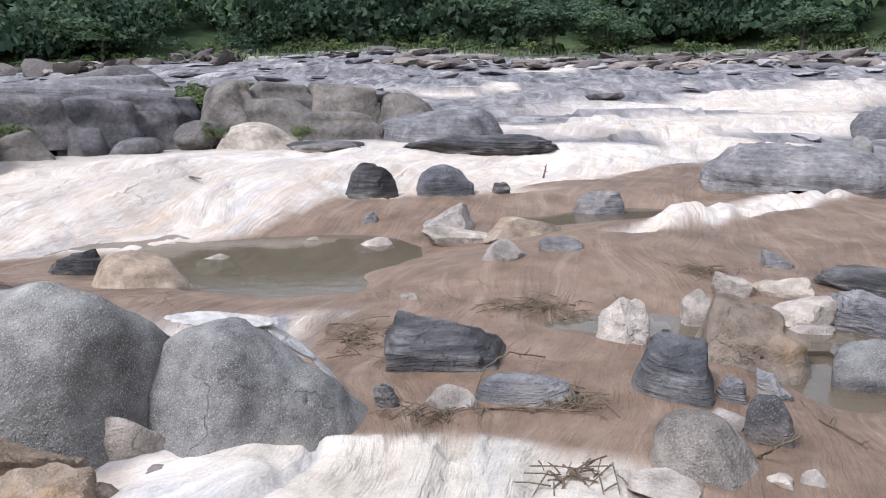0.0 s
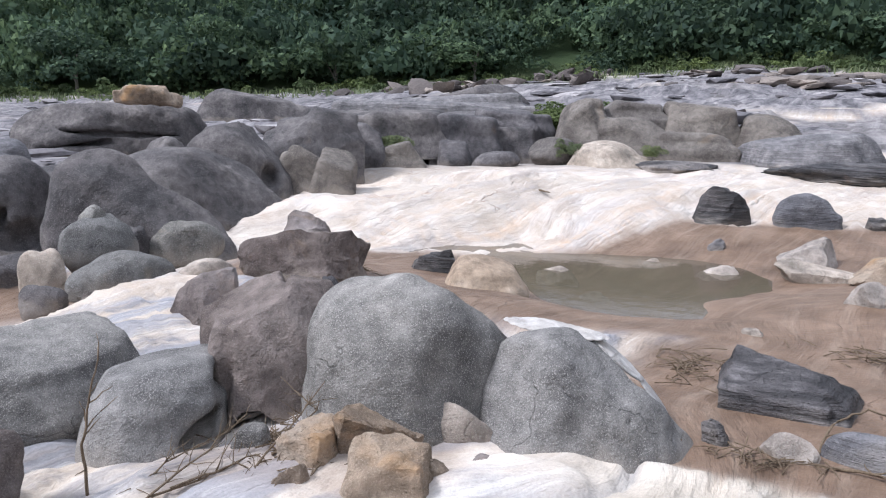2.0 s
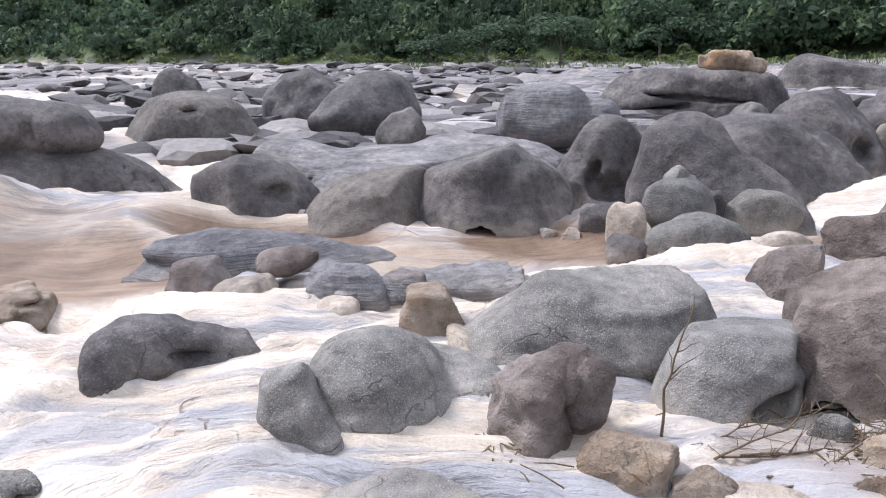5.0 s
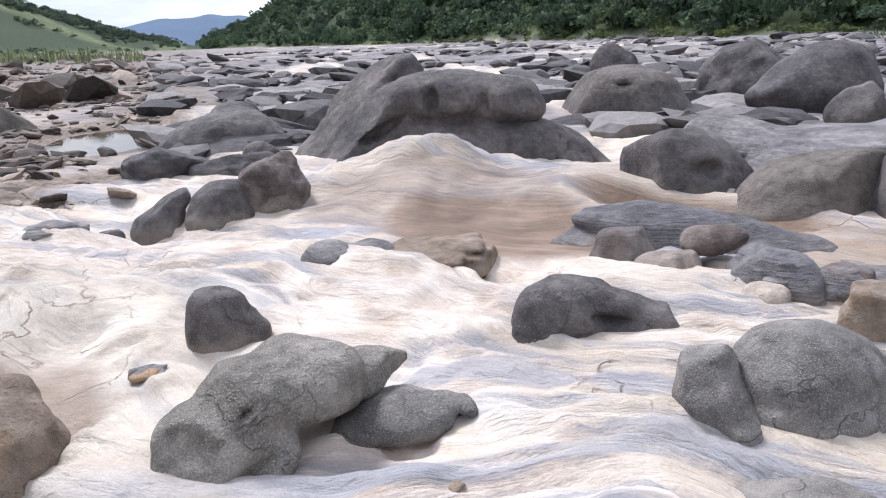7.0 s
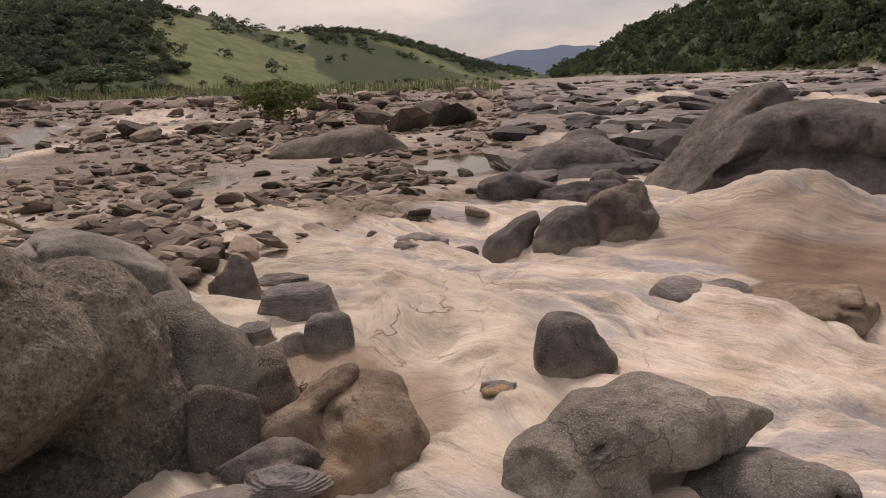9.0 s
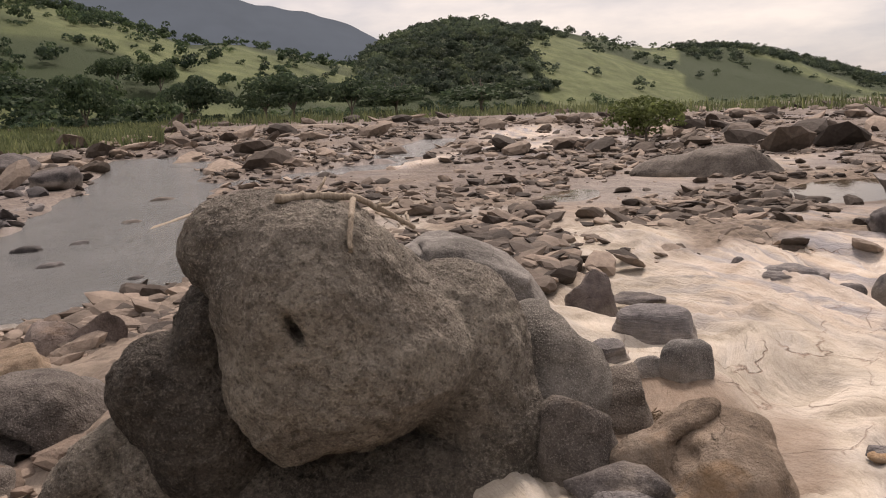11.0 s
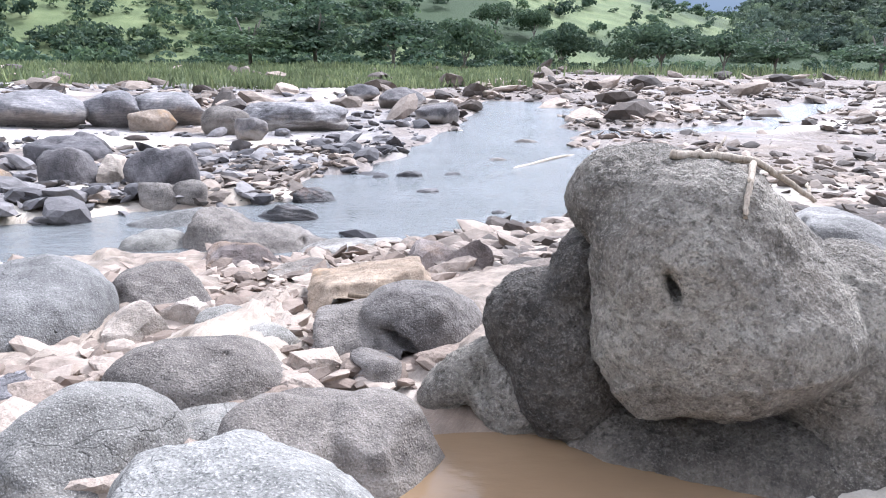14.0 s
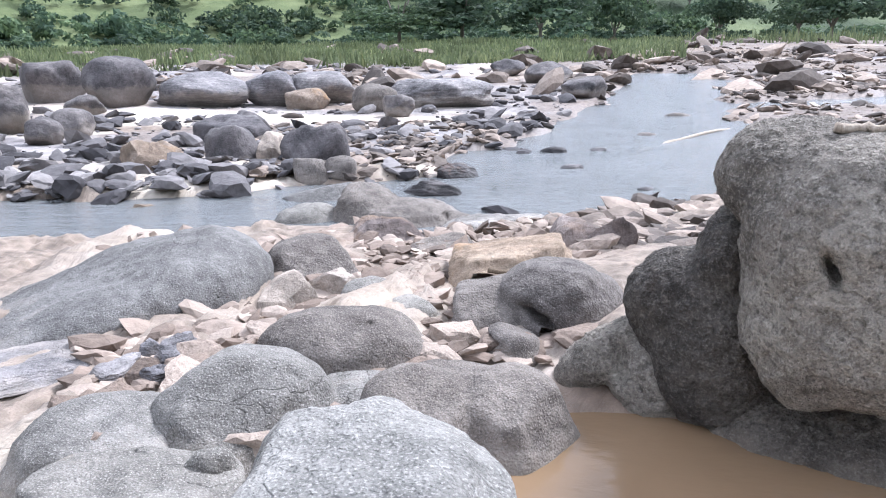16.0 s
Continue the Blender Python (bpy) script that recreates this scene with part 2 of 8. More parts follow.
def water_material(name, body, rough, ripple, scale, clear):
    """Murky water: part of the bed shows through, gloss by Fresnel."""
    s = Shader(name, 1.0, 0.0)
    n = s.noise(scale, 5, 0.6, s.stretched((1.0, 2.2, 1.0), (0, 0, 25)))
    s.bumps((n, ripple, 0.03 if ripple < 0.5 else 0.12))
    s.paint(s.ramp(s.noise(0.5, 5), (0.3, tuple(v * 0.75 for v in body)), (0.7, body)))
    bump = s.bsdf.inputs["Normal"].links[0].from_socket
    glass, gloss, m1, m2, fr = (s.nodes.new(k) for k in ("ShaderNodeBsdfTransparent", "ShaderNodeBsdfGlossy", "ShaderNodeMixShader", "ShaderNodeMixShader", "ShaderNodeFresnel"))
    gloss.inputs["Roughness"].default_value, fr.inputs["IOR"].default_value, m1.inputs[0].default_value = rough, 1.36, clear
    s.links.new(bump, gloss.inputs["Normal"])
    s.links.new(bump, fr.inputs["Normal"])
    s.links.new(s.bsdf.outputs[0], m1.inputs[1])
    s.links.new(glass.outputs[0], m1.inputs[2])
    s.links.new(fr.outputs[0], m2.inputs[0])
    s.links.new(m1.outputs[0], m2.inputs[1])
    s.links.new(gloss.outputs[0], m2.inputs[2])
    s.links.new(m2.outputs[0], s.nodes["Material Output"].inputs["Surface"])
    return s.mat


MAT["river"] = water_material("grey_river_water", (0.195, 0.20, 0.20), 0.16, 0.8, 2.6, 0.2)
MAT["mud"] = water_material("muddy_brown_water", (0.29, 0.19, 0.11), 0.06, 0.4, 2.4, 0.2)
MAT["pond"] = water_material("still_brown_water", (0.17, 0.135, 0.095), 0.03, 0.05, 3.0, 0.4)


def ground_material():
    s = Shader("river_sand_and_soil", 0.95, 0.25)
    wet, rock, grass, gravel = s.attribute("cover")
    silt_shade, forest, ochre, dull = s.attribute("cover2")
    fine, mid = s.noise(60, 3, 0.7), s.noise(2.2, 7, 0.62)
    run = s.nodes.new("ShaderNodeAttribute")
    run.attribute_name = "flow"

    def streak(across, lengthwise, detail, rough):
        m = s.nodes.new("ShaderNodeMapping")
        m.inputs["Scale"].default_value = (across, lengthwise, 1.0)
        s.links.new(run.outputs["Vector"], m.inputs["Vector"])
        return s.noise(1.0, detail, rough, m.outputs[0])

    lay, rib, hair = streak(1.6, 0.35, 8, 0.68), streak(3.2, 0.30, 4, 0.55), streak(7.0, 0.55, 5, 0.65)
    crust = s.nodes.new("ShaderNodeValToRGB")
    crust.color_ramp.interpolation = "CONSTANT"
    steps = crust.color_ramp.elements
    while len(steps) < 9:
        steps.new(0.5)
    for k, e in enumerate(steps):
        e.position, v = (0.0 if k == 0 else 0.30 + 0.05 * k), k / 8
        e.color = (v, v, v, 1)
    s.links.new(streak(0.75, 0.22, 6, 0.6), crust.inputs[0])
    crust = crust.outputs[0]
    sand = s.ramp(mid, (0.30, (0.43, 0.35, 0.28)), (0.50, (0.56, 0.485, 0.42)), (0.68, (0.66, 0.605, 0.55)))
    sand = s.mix(s.ramp(s.noise(0.22, 5, 0.6, warp=0.5), (0.46, 0.0), (0.62, 0.65)), sand, (0.44, 0.375, 0.305))
    sand = s.mix(s.math("MULTIPLY", ochre, s.ramp(lay, (0.42, 0.0), (0.62, 0.7))), sand, (0.50, 0.35, 0.235))
    sand = s.mix(s.math("MULTIPLY", silt_shade, s.ramp(lay, (0.47, 0.0), (0.56, 0.95))), sand, (0.20, 0.198, 0.215))
    sand = s.mix(s.ramp(rib, (0.56, 0.0), (0.63, 0.5)), sand, (0.40, 0.33, 0.275))
    sand = s.mix(s.ramp(hair, (0.56, 0.0), (0.70, 0.28)), sand, (0.36, 0.285, 0.225))
    sand = s.mix(s.ramp(hair, (0.30, 0.5), (0.42, 0.0)), sand, (0.80, 0.755, 0.71))
    sand = s.mix(s.math("MULTIPLY", silt_shade, s.ramp(rib, (0.47, 0.0), (0.54, 0.8))), sand, (0.31, 0.31, 0.335))
    thread = streak(17.0, 0.9, 4, 0.7)
    sand = s.mix(s.ramp(thread, (0.57, 0.0), (0.66, 0.22)), sand, (0.30, 0.255, 0.225))
    sand = s.mix(s.ramp(thread, (0.33, 0.25), (0.42, 0.0)), sand, (0.78, 0.74, 0.70))
    crumb = s.noise(1.1, 8, 0.7, warp=0.8)
    sand = s.mix(s.math("MULTIPLY", dull, s.ramp(crumb, (0.36, 1.0), (0.62, 0.62))), sand, s.ramp(crumb, (0.35, (0.27, 0.235, 0.19)), (0.48, (0.43, 0.385, 0.32)), (0.64, (0.58, 0.53, 0.455))))
    spread = s.nodes.new("ShaderNodeVectorMath")
    s.links.new(s.co, spread.inputs[0])
    wander = s.nodes.new("ShaderNodeTexNoise")
    wander.inputs["Scale"].default_value, wander.inputs["Detail"].default_value = 1.6, 6
    s.links.new(s.co, wander.inputs["Vector"])
    s.links.new(wander.outputs[1], spread.inputs[1])
    split = s.ramp(s.cells(1.1, "DISTANCE_TO_EDGE", spread.outputs[0]), (0.0, 1.0), (0.016, 0.0))
    split = s.math("MULTIPLY", split, s.ramp(s.noise(0.55, 4, 0.6), (0.54, 0.0), (0.64, 0.55)))
    sand = s.mix(split, sand, (0.30, 0.185, 0.14))
    damp = s.ramp(mid, (0.28, (0.105, 0.066, 0.043)), (0.5, (0.175, 0.115, 0.078)), (0.72, (0.245, 0.168, 0.118)))
    sand = s.mix(0.35, sand, s.ramp(crust, (0.0, (0.42, 0.40, 0.40)), (0.5, (0.52, 0.50, 0.48)), (1.0, (0.62, 0.60, 0.57))), "OVERLAY")
    damp = s.mix(s.ramp(hair, (0.52, 0.0), (0.70, 0.4)), damp, (0.35, 0.27, 0.205))
    damp = s.mix(s.ramp(s.noise(0.9, 8, 0.7, warp=1.0), (0.52, 0.0), (0.66, 0.6)), damp, (0.115, 0.078, 0.055))
    c = s.mix(wet, sand, damp)
    stones = s.ramp(s.cells(7.0), (0.0, (0.05, 0.040, 0.034)), (0.4, (0.15, 0.118, 0.095)), (0.9, (0.30, 0.24, 0.195)))
    c = s.mix(gravel, c, s.mix(0.4, stones, s.ramp(mid, (0.35, (0.10, 0.078, 0.062)), (0.7, (0.33, 0.26, 0.20)))))
    slab = s.ramp(s.noise(0.8, 8, 0.68, s.stretched((1.6, 0.6, 1.0)), 0.6), (0.36, (0.06, 0.056, 0.061)), (0.50, (0.165, 0.152, 0.157)), (0.62, (0.28, 0.258, 0.255)), (0.74, (0.46, 0.42, 0.39)))
    c = s.mix(rock, c, slab)
    turf = s.ramp(s.noise(0.12, 8, 0.68), (0.3, (0.060, 0.078, 0.032)), (0.5, (0.10, 0.124, 0.052)), (0.7, (0.155, 0.178, 0.080)))
    c = s.mix(grass, c, turf)
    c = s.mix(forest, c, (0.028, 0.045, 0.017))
    c = s.mix(0.35, c, s.ramp(fine, (0.3, 0.35), (0.7, 0.65)), "OVERLAY")
    rough = s.math("SUBTRACT", 0.95, s.math("MULTIPLY", wet, 0.38))
    s.bumps((crust, 1.0, 0.22), (s.math("MULTIPLY", split, -1.0), 0.8, 0.04), (lay, 1.0, 0.14), (thread, 0.35, 0.02), (rib, 0.9, 0.05), (hair, 0.4, 0.03), (mid, 0.35, 0.06), (s.noise(14, 6, 0.65), 0.4, 0.025), (fine, 0.3, 0.006))
    return s.paint(c, rough)


MAT["ground"] = ground_material()


def mesh_from(name, verts, faces, material, smooth=True):
    me = bpy.data.meshes.new(name)
    me.from_pydata(verts.tolist() if hasattr(verts, "tolist") else verts, [], faces.tolist() if hasattr(faces, "tolist") else faces)
    me.materials.append(material)
    if smooth:
        me.shade_smooth()
    return me


def set_tone(me, values):
    """A shade for each plant, on its vertices."""
    at = me.attributes.new("tone", "FLOAT", "POINT")
    at.data.foreach_set("value", np.asarray(values, np.float32))
    return me


def joined(verts, faces, count, k):
    """Flat arrays for `count` copies of a mesh whose vertices are already placed: verts (count, n, 3), faces (m, k)."""
    n = verts.shape[1]
    f = faces[None] + (np.arange(count) * n)[:, None, None]
    return verts.reshape(-1, 3), f.reshape(-1, k)

# ---- noise and land form ----
def _hash(ix, iy, iz, seed):
    h = (ix * 374761393 + iy * 668265263 + iz * 1440662683 + seed * 1274126177) & 0xFFFFFFFF
    h = ((h ^ (h >> 13)) * 1274126177) & 0xFFFFFFFF
    h = ((h ^ (h >> 16)) * 1103515245) & 0xFFFFFFFF
    return ((h ^ (h >> 15)) & 0xFFFFFF) / float(0xFFFFFF)


def vnoise(x, y, z=0.0, seed=0):
    """Smooth value noise in -1..1 for arrays."""
    x, y, z = np.broadcast_arrays(np.asarray(x, float), np.asarray(y, float), np.asarray(z, float))
    ix, iy, iz = np.floor(x).astype(np.int64), np.floor(y).astype(np.int64), np.floor(z).astype(np.int64)
    fx, fy, fz = x - ix, y - iy, z - iz
    fx, fy, fz = fx * fx * (3 - 2 * fx), fy * fy * (3 - 2 * fy), fz * fz * (3 - 2 * fz)
    out = 0
    for dx in (0, 1):
        for dy in (0, 1):
            for dz in (0, 1):
                w = (fx if dx else 1 - fx) * (fy if dy else 1 - fy) * (fz if dz else 1 - fz)
                out = out + w * _hash(ix + dx, iy + dy, iz + dz, seed)
    return out * 2 - 1


def fbm(x, y, z=0.0, seed=0, octaves=4, gain=0.5):
    total, amp, norm = 0, 1.0, 0.0
    for o in range(octaves):
        k = 2.03 ** o
        total = total + amp * vnoise(x * k + o * 7.3, y * k - o * 3.1, np.asarray(z) * k, seed + o)
        norm += amp
        amp *= gain
    return total / norm


def sstep(a, b, v):
    s = np.clip((v - a) / (b - a), 0, 1)
    return s * s * (3 - 2 * s)


def blob(x, y, cx, cy, rx, ry, yaw=0.0, soft=0.3):
    """1 inside a turned ellipse, 0 outside, with a soft rim."""
    c, s = math.cos(radians(yaw)), math.sin(radians(yaw))
    u, v = ((x - cx) * c + (y - cy) * s) / rx, (-(x - cx) * s + (y - cy) * c) / ry
    return 1 - sstep(1 - soft, 1 + soft, np.sqrt(u * u + v * v))


def bump(x, y, cx, cy, rx, ry, yaw=0.0):
    c, s = math.cos(radians(yaw)), math.sin(radians(yaw))
    u, v = ((x - cx) * c + (y - cy) * s) / rx, (-(x - cx) * s + (y - cy) * c) / ry
    return np.exp(-(u * u + v * v))


def along(x, y, x0, y0, x1, y1):
    """Share of the way along a line, and the distance from it."""
    dx, dy = x1 - x0, y1 - y0
    k = np.clip(((x - x0) * dx + (y - y0) * dy) / (dx * dx + dy * dy), 0, 1)
    return k, np.hypot(x - x0 - k * dx, y - y0 - k * dy)


BANK_AZ = (0, 40, 62, 82, 96, 108, 120, 135, 150, 165, 185, 204, 230, 250, 270, 300, 360)
BANK_Z = (2.5, 3, 4.0, 3.6, 4.4, 3.0, 1.8, 0.9, 0.8, 0.6, 0.4, 0.5, 1.6, 2.0, 2.0, 1.6, 2.5)
FOOT_AZ = (0, 40, 62, 90, 110, 135, 150, 165, 180, 190, 197, 202, 205, 215, 225, 235, 245, 255, 270, 290, 320, 360)
FOOT_R = (95, 95, 96, 92, 92, 97, 106, 125, 180, 260, 380, 560, 520, 360, 240, 190, 175, 135, 125, 115, 100, 90)
TOP_AZ = (0, 40, 150, 165, 180, 190, 194, 198, 201, 204, 208, 211, 214, 218, 221, 223, 227, 230, 232, 235, 237, 240, 242, 244.5, 248, 252, 256, 258, 261, 265, 272, 280, 300, 320, 360)
TOP_EL = (12, 12, 13, 12, 9.2, 6.2, 4.2, 2.8, 1.4, 0.0, 0.9, 1.8, 2.6, 3.5, 3.7, 3.7, 4.7, 5.3, 5.3, 5.8, 5.9, 5.5, 4.8, 3.4, 4.3, 5.0, 5.1, 6.0, 6.9, 7.8, 9, 9.5, 9, 10, 12)
RISE_AZ = (0, 150, 180, 200, 206, 222, 228, 240, 246, 255, 270, 300, 360)
RISE_R = (190, 190, 200, 220, 300, 330, 260, 230, 200, 180, 190, 190, 190)
STRIP_X = (-20, -7, -5.8, -4.7, -2.8, -1.8, 1, 5.7, 11.3, 30)
STRIP_Y = (7.5, 8.6, 9.3, 10.2, 11.5, 12.8, 13.7, 17.1, 20.1, 30)


def hills(x, y):
    r, az = np.hypot(x, y), np.degrees(np.arctan2(y, x)) % 360
    az = az + 0.8 * vnoise(x / 60, y / 60, 0, 41)
    foot, el, rise = np.interp(az, FOOT_AZ, FOOT_R), np.interp(az, TOP_AZ, TOP_EL), np.interp(az, RISE_AZ, RISE_R)
    top = (foot + rise) * np.tan(np.radians(el))
    k = np.clip((r - foot) / rise, 0, 1.6)
    shape = np.where(k < 1, np.sin(np.minimum(k, 1) * math.pi / 2) ** 1.15, 1 - 0.25 * (k - 1) ** 2)
    rough = 1 + 0.10 * fbm(x / 45, y / 45, 0, 43, 3) * np.minimum(1, k * 3) * (k < 0.85)
    return top * shape * rough


def mound(x, y):
    """Sand mound with a sharp crest, a small broken scarp under it and a long slope before it."""
    u, v = -0.129 * (x + 0.22) + 0.9916 * (y + 0.37), -0.9916 * (x + 0.22) - 0.129 * (y + 0.37)
    u = u + 0.10 * vnoise(x / 0.45, y / 0.45, 0, 97)
    top = np.interp(u, (-3.2, -1.9, -1.2, -0.75, -0.3, 0.15, 0.45, 1.0, 1.8, 2.7), (0, 0.22, 0.40, 0.58, 0.68, 0.66, 0.46, 0.34, 0.16, 0))
    d = v - 11.4 + 0.18 * vnoise(u / 0.5, 3.0, 0, 96) + 0.07 * vnoise(u / 0.15, 5.0, 0, 98)
    front = 1 - 0.26 * sstep(0.0, 0.16, -d) - 0.74 * sstep(0.1, 2.6, -d)
    return top * np.where(d > 0, np.exp(-(d / 1.1) ** 2), front)


def land(x, y):
    """Height of the ground."""
    x, y = np.asarray(x, float), np.asarray(y, float)
    r, az = np.hypot(x, y), np.degrees(np.arctan2(y, x)) % 360
    bank = np.interp(az, BANK_AZ, BANK_Z)
    low = np.interp(az, (0, 60, 100, 140, 180, 225, 270, 300, 360), (0, 0, 0.05, -0.1, -0.25, -0.3, -0.35, -0.3, 0))
    z = low * sstep(5, 12, r) + (bank - low) * sstep(18, 100, r)
    rough = sstep(14, 40, r)
    z = z + 0.30 * rough * fbm(x / 7, y / 7, 0, 3, 4) + 0.05 * fbm(x / 1.6, y / 1.6, 0, 5, 4) * (1 - 0.6 * wet_area(x, y))
    # the pond's basin and the brown hump before it
    z = z - 0.62 * bump(x, y, -2.4, 9.7, 3.3, 1.9, 8) - 0.30 * bump(x, y, 2.4, 11.6, 1.6, 0.8, 20) - 0.26 * bump(x, y, -1.55, 7.9, 1.1, 0.6, -8)
    z = z + 0.16 * bump(x, y, 1.4, 8.2, 1.6, 0.9, 25) + 0.14 * bump(x, y, 4.4, 10.9, 3.4, 0.7, 38)
    z = z - 0.16 * bump(x, y, 1.1, 6.1, 0.45, 0.25) - 0.20 * bump(x, y, 1.85, 6.0, 0.5, 0.7, 20) - 0.22 * bump(x, y, 2.65, 4.95, 0.5, 0.75, -10) - 0.18 * bump(x, y, 3.4, 5.7, 0.7, 0.25)
    z = z + 0.10 * fbm(x / 1.7, y / 1.7, 0, 13, 4) * wet_area(x, y) * (y > 5)
    # white strip behind the pond
    z = z + 0.22 * sstep(0, 1.8, y - np.interp(x, STRIP_X, STRIP_Y)) * (1 - sstep(22, 34, r)) * sstep(35, 60, az) * (1 - sstep(125, 140, az))
    # sand mound with a broken face, the wet hollow before it
    z = z + mound(x, y) + 0.30 * bump(x, y, -10.4, 0.2, 1.3, 0.8, -30) - 0.12 * bump(x, y, -8.6, -0.6, 1.2, 0.8)
    z = z - 0.22 * bump(x, y, -9.2, 1.5, 1.3, 0.5, 60) - 0.20 * bump(x, y, -7.6, 4.2, 1.0, 0.7, 40)
    # the channel washed through the sheet
    k, d = along(x, y, -2.7, -2.6, -5.6, -4.2)
    z = z - 0.16 * np.exp(-(d / 0.35) ** 2)
    k, d = along(x, y, -5.6, -4.2, -9.5, -5.6)
    z = z - 0.10 * np.exp(-(d / 0.5) ** 2)
    z = z + 0.16 * bump(x, y, -6.6, -4.9, 0.9, 0.5, 40) + 0.12 * bump(x, y, -8.0, -6.6, 1.2, 0.6, 60)
    # river bed
    z = z - 0.42 * river(x, y)
    z = z - 0.40 * bump(x, y, -20.3, -12.0, 3.4, 1.7, 15) - 0.2 * bump(x, y, -14.5, -17.0, 2.2, 1.0, 40)
    # puddle in front of the great boulder
    z = z - 0.20 * bump(x, y, -0.75, -4.1, 1.3, 0.95, 0) + 0.07 * bump(x, y, -3.8, -1.46, 0.30, 0.16, 20) - 0.15 * bump(x, y, -3.75, -4.55, 0.4, 0.5)
    return z + hills(x, y)


def gravel_edge(az):
    """Distance from which the stony ground begins."""
    return np.interp(az, (198, 207, 218, 224, 230, 238, 246, 256), (15.5, 14.5, 13.2, 12.2, 11, 9.3, 7.5, 5.5))


BARS = ((-25.8, -33.5, 7.0, 2.6, 20), (-20.9, -19.0, 3.6, 1.6, 40), (-59.0, -18.0, 12.0, 3.0, 15), (-27.5, -9.4, 4.0, 1.3, 20), (-33.6, -43.9, 7.0, 3.0, 45), (-9.2, -9.8, 1.7, 1.1, 40), (-17.3, -30.4, 2.4, 1.2, 20),
        (-57.0, -17.0, 6.0, 1.6, 15), (-47.0, -3.3, 9.0, 1.6, 5), (-31.3, 6.1, 4.0, 1.5, -15), (-33.4, 15.2, 7.0, 1.6, -25), (-28.6, 6.7, 4.5, 1.4, -15), (-11.5, -13.0, 2.2, 0.9, 50), (9.5, 24.5, 9.0, 2.4, 28), (14.0, 36.0, 10.0, 3.5, 20), (1.5, 22.0, 3.0, 0.8, 10))


def bars(x, y):
    """Bars of pale sand between the stones: 0 to 1."""
    w = 0.6 * fbm(x / 2.5, y / 2.5, 0, 19, 3)
    return np.maximum.reduce([blob(x + w, y + w, *b, 0.35) for b in BARS])


def river(x, y):
    """1 in the river's bed, 0 outside it."""
    w = 0.5 * fbm(x / 3, y / 3, 0, 17, 3)
    a = along(x, y, 14, -11.0, 5, -11.6)[1] / 1.3
    b = along(x, y, 5, -11.8, -2.0, -14.8)[1] / (1.6 + 0.25 * (5 - x).clip(0, 4))
    c = along(x, y, -1.5, -15.5, -4.4, -24)[1] / 3.2
    d = along(x, y, -4.4, -24, -9.4, -46)[1] / 2.3
    e = along(x, y, -7, -30, -19, -33)[1] / 1.2
    f = along(x, y, -19, -36, -28, -46)[1] / 1.5
    m = np.minimum.reduce([a, b, c, d, e, f]) + w
    return 1 - sstep(0.75, 1.25, m)


def wet_area(x, y):
    """Brown, damp sand: 0 to 1."""
    w = 0.35 * fbm(x / 1.1, y / 1.1, 0, 11, 4)
    line = np.interp(x, STRIP_X, STRIP_Y)
    basin = sstep(0.1, 0.7, line - y + 1.2 * w) * sstep(-6.8, -6.0, x + w) * np.maximum(sstep(3.75, 3.95, y + 0.5 * w + 0.35 * np.clip(x, 0, 1)), sstep(0.55, 0.8, x + 1.5 * w)) * sstep(0.6, 2.2, y + 3 * w + 0.3 * np.clip(x, 0, 6))
    basin = basin * np.maximum(sstep(5.6, 6.4, y), sstep(-1.2, -0.8, x + w))
    k, d = along(x, y, 1.9, 8.9, 6.6, 12.7)
    basin = basin * (1 - (1 - sstep(0.15 + 0.3 * k, 0.35 + 0.45 * k, d + 0.4 * w)))
    basin = basin * (1 - 0.9 * blob(x, y, 0.0, 12.7, 1.6, 0.22, 10, 0.5))
    m = np.maximum.reduce([basin, blob(x + w, y + w, -7.6, 4.3, 1.25, 0.9, 40), blob(x + w, y + w, -8.7, -0.9, 1.5, 1.2, 50, 0.2),
                           0.55 * blob(x + w, y + w, -10.0, -1.7, 1.25, 1.7, 15, 0.12), blob(x, y, -9.4, 1.4, 1.6, 0.6, 60, 0.3), 0.5 * blob(x + w, y + w, -8.0, 2.4, 1.7, 0.9, 60, 0.4),
                           blob(x + w, y + w, -4.2, -3.4, 0.9, 0.28, 30, 0.4) * 0.7, blob(x + w, y + w, -3.9, -4.2, 0.8, 0.7, 0, 0.3) * 0.8,
                           0.4 * blob(x + w, y + w, -2.2, 3.05, 0.75, 0.5, 30, 0.3), 0.95 * blob(x + w, y, -0.6, -4.3, 1.5, 0.95, 0, 0.3), 0.8 * blob(x + w, y + w, -15, -16, 5, 2.0, 35, 0.4)])
    return np.clip(m, 0, 1)

# ---- the ground: one sheet from the camera's feet to the ridges ----
def flow_lines(x, y):
    """Two sets of curved streaks, 0 to 1, coarse and fine."""
    wx, wy = x + 1.1 * fbm(x / 3.2, y / 3.2, 0, 81, 3), y + 1.1 * fbm(x / 3.2 + 9, y / 3.2, 0, 83, 3)
    a = 0.95 * wx - 0.30 * wy
    b = 0.30 * wx + 0.95 * wy
    coarse = 1 - np.abs(fbm(a / 0.75, b / 3.4, 0, 85, 3)) * 1.8
    fine = 0.5 + 0.5 * fbm(a / 0.16, b / 1.9, 0, 87, 3)
    return np.clip(coarse, 0, 1), fine, a, b


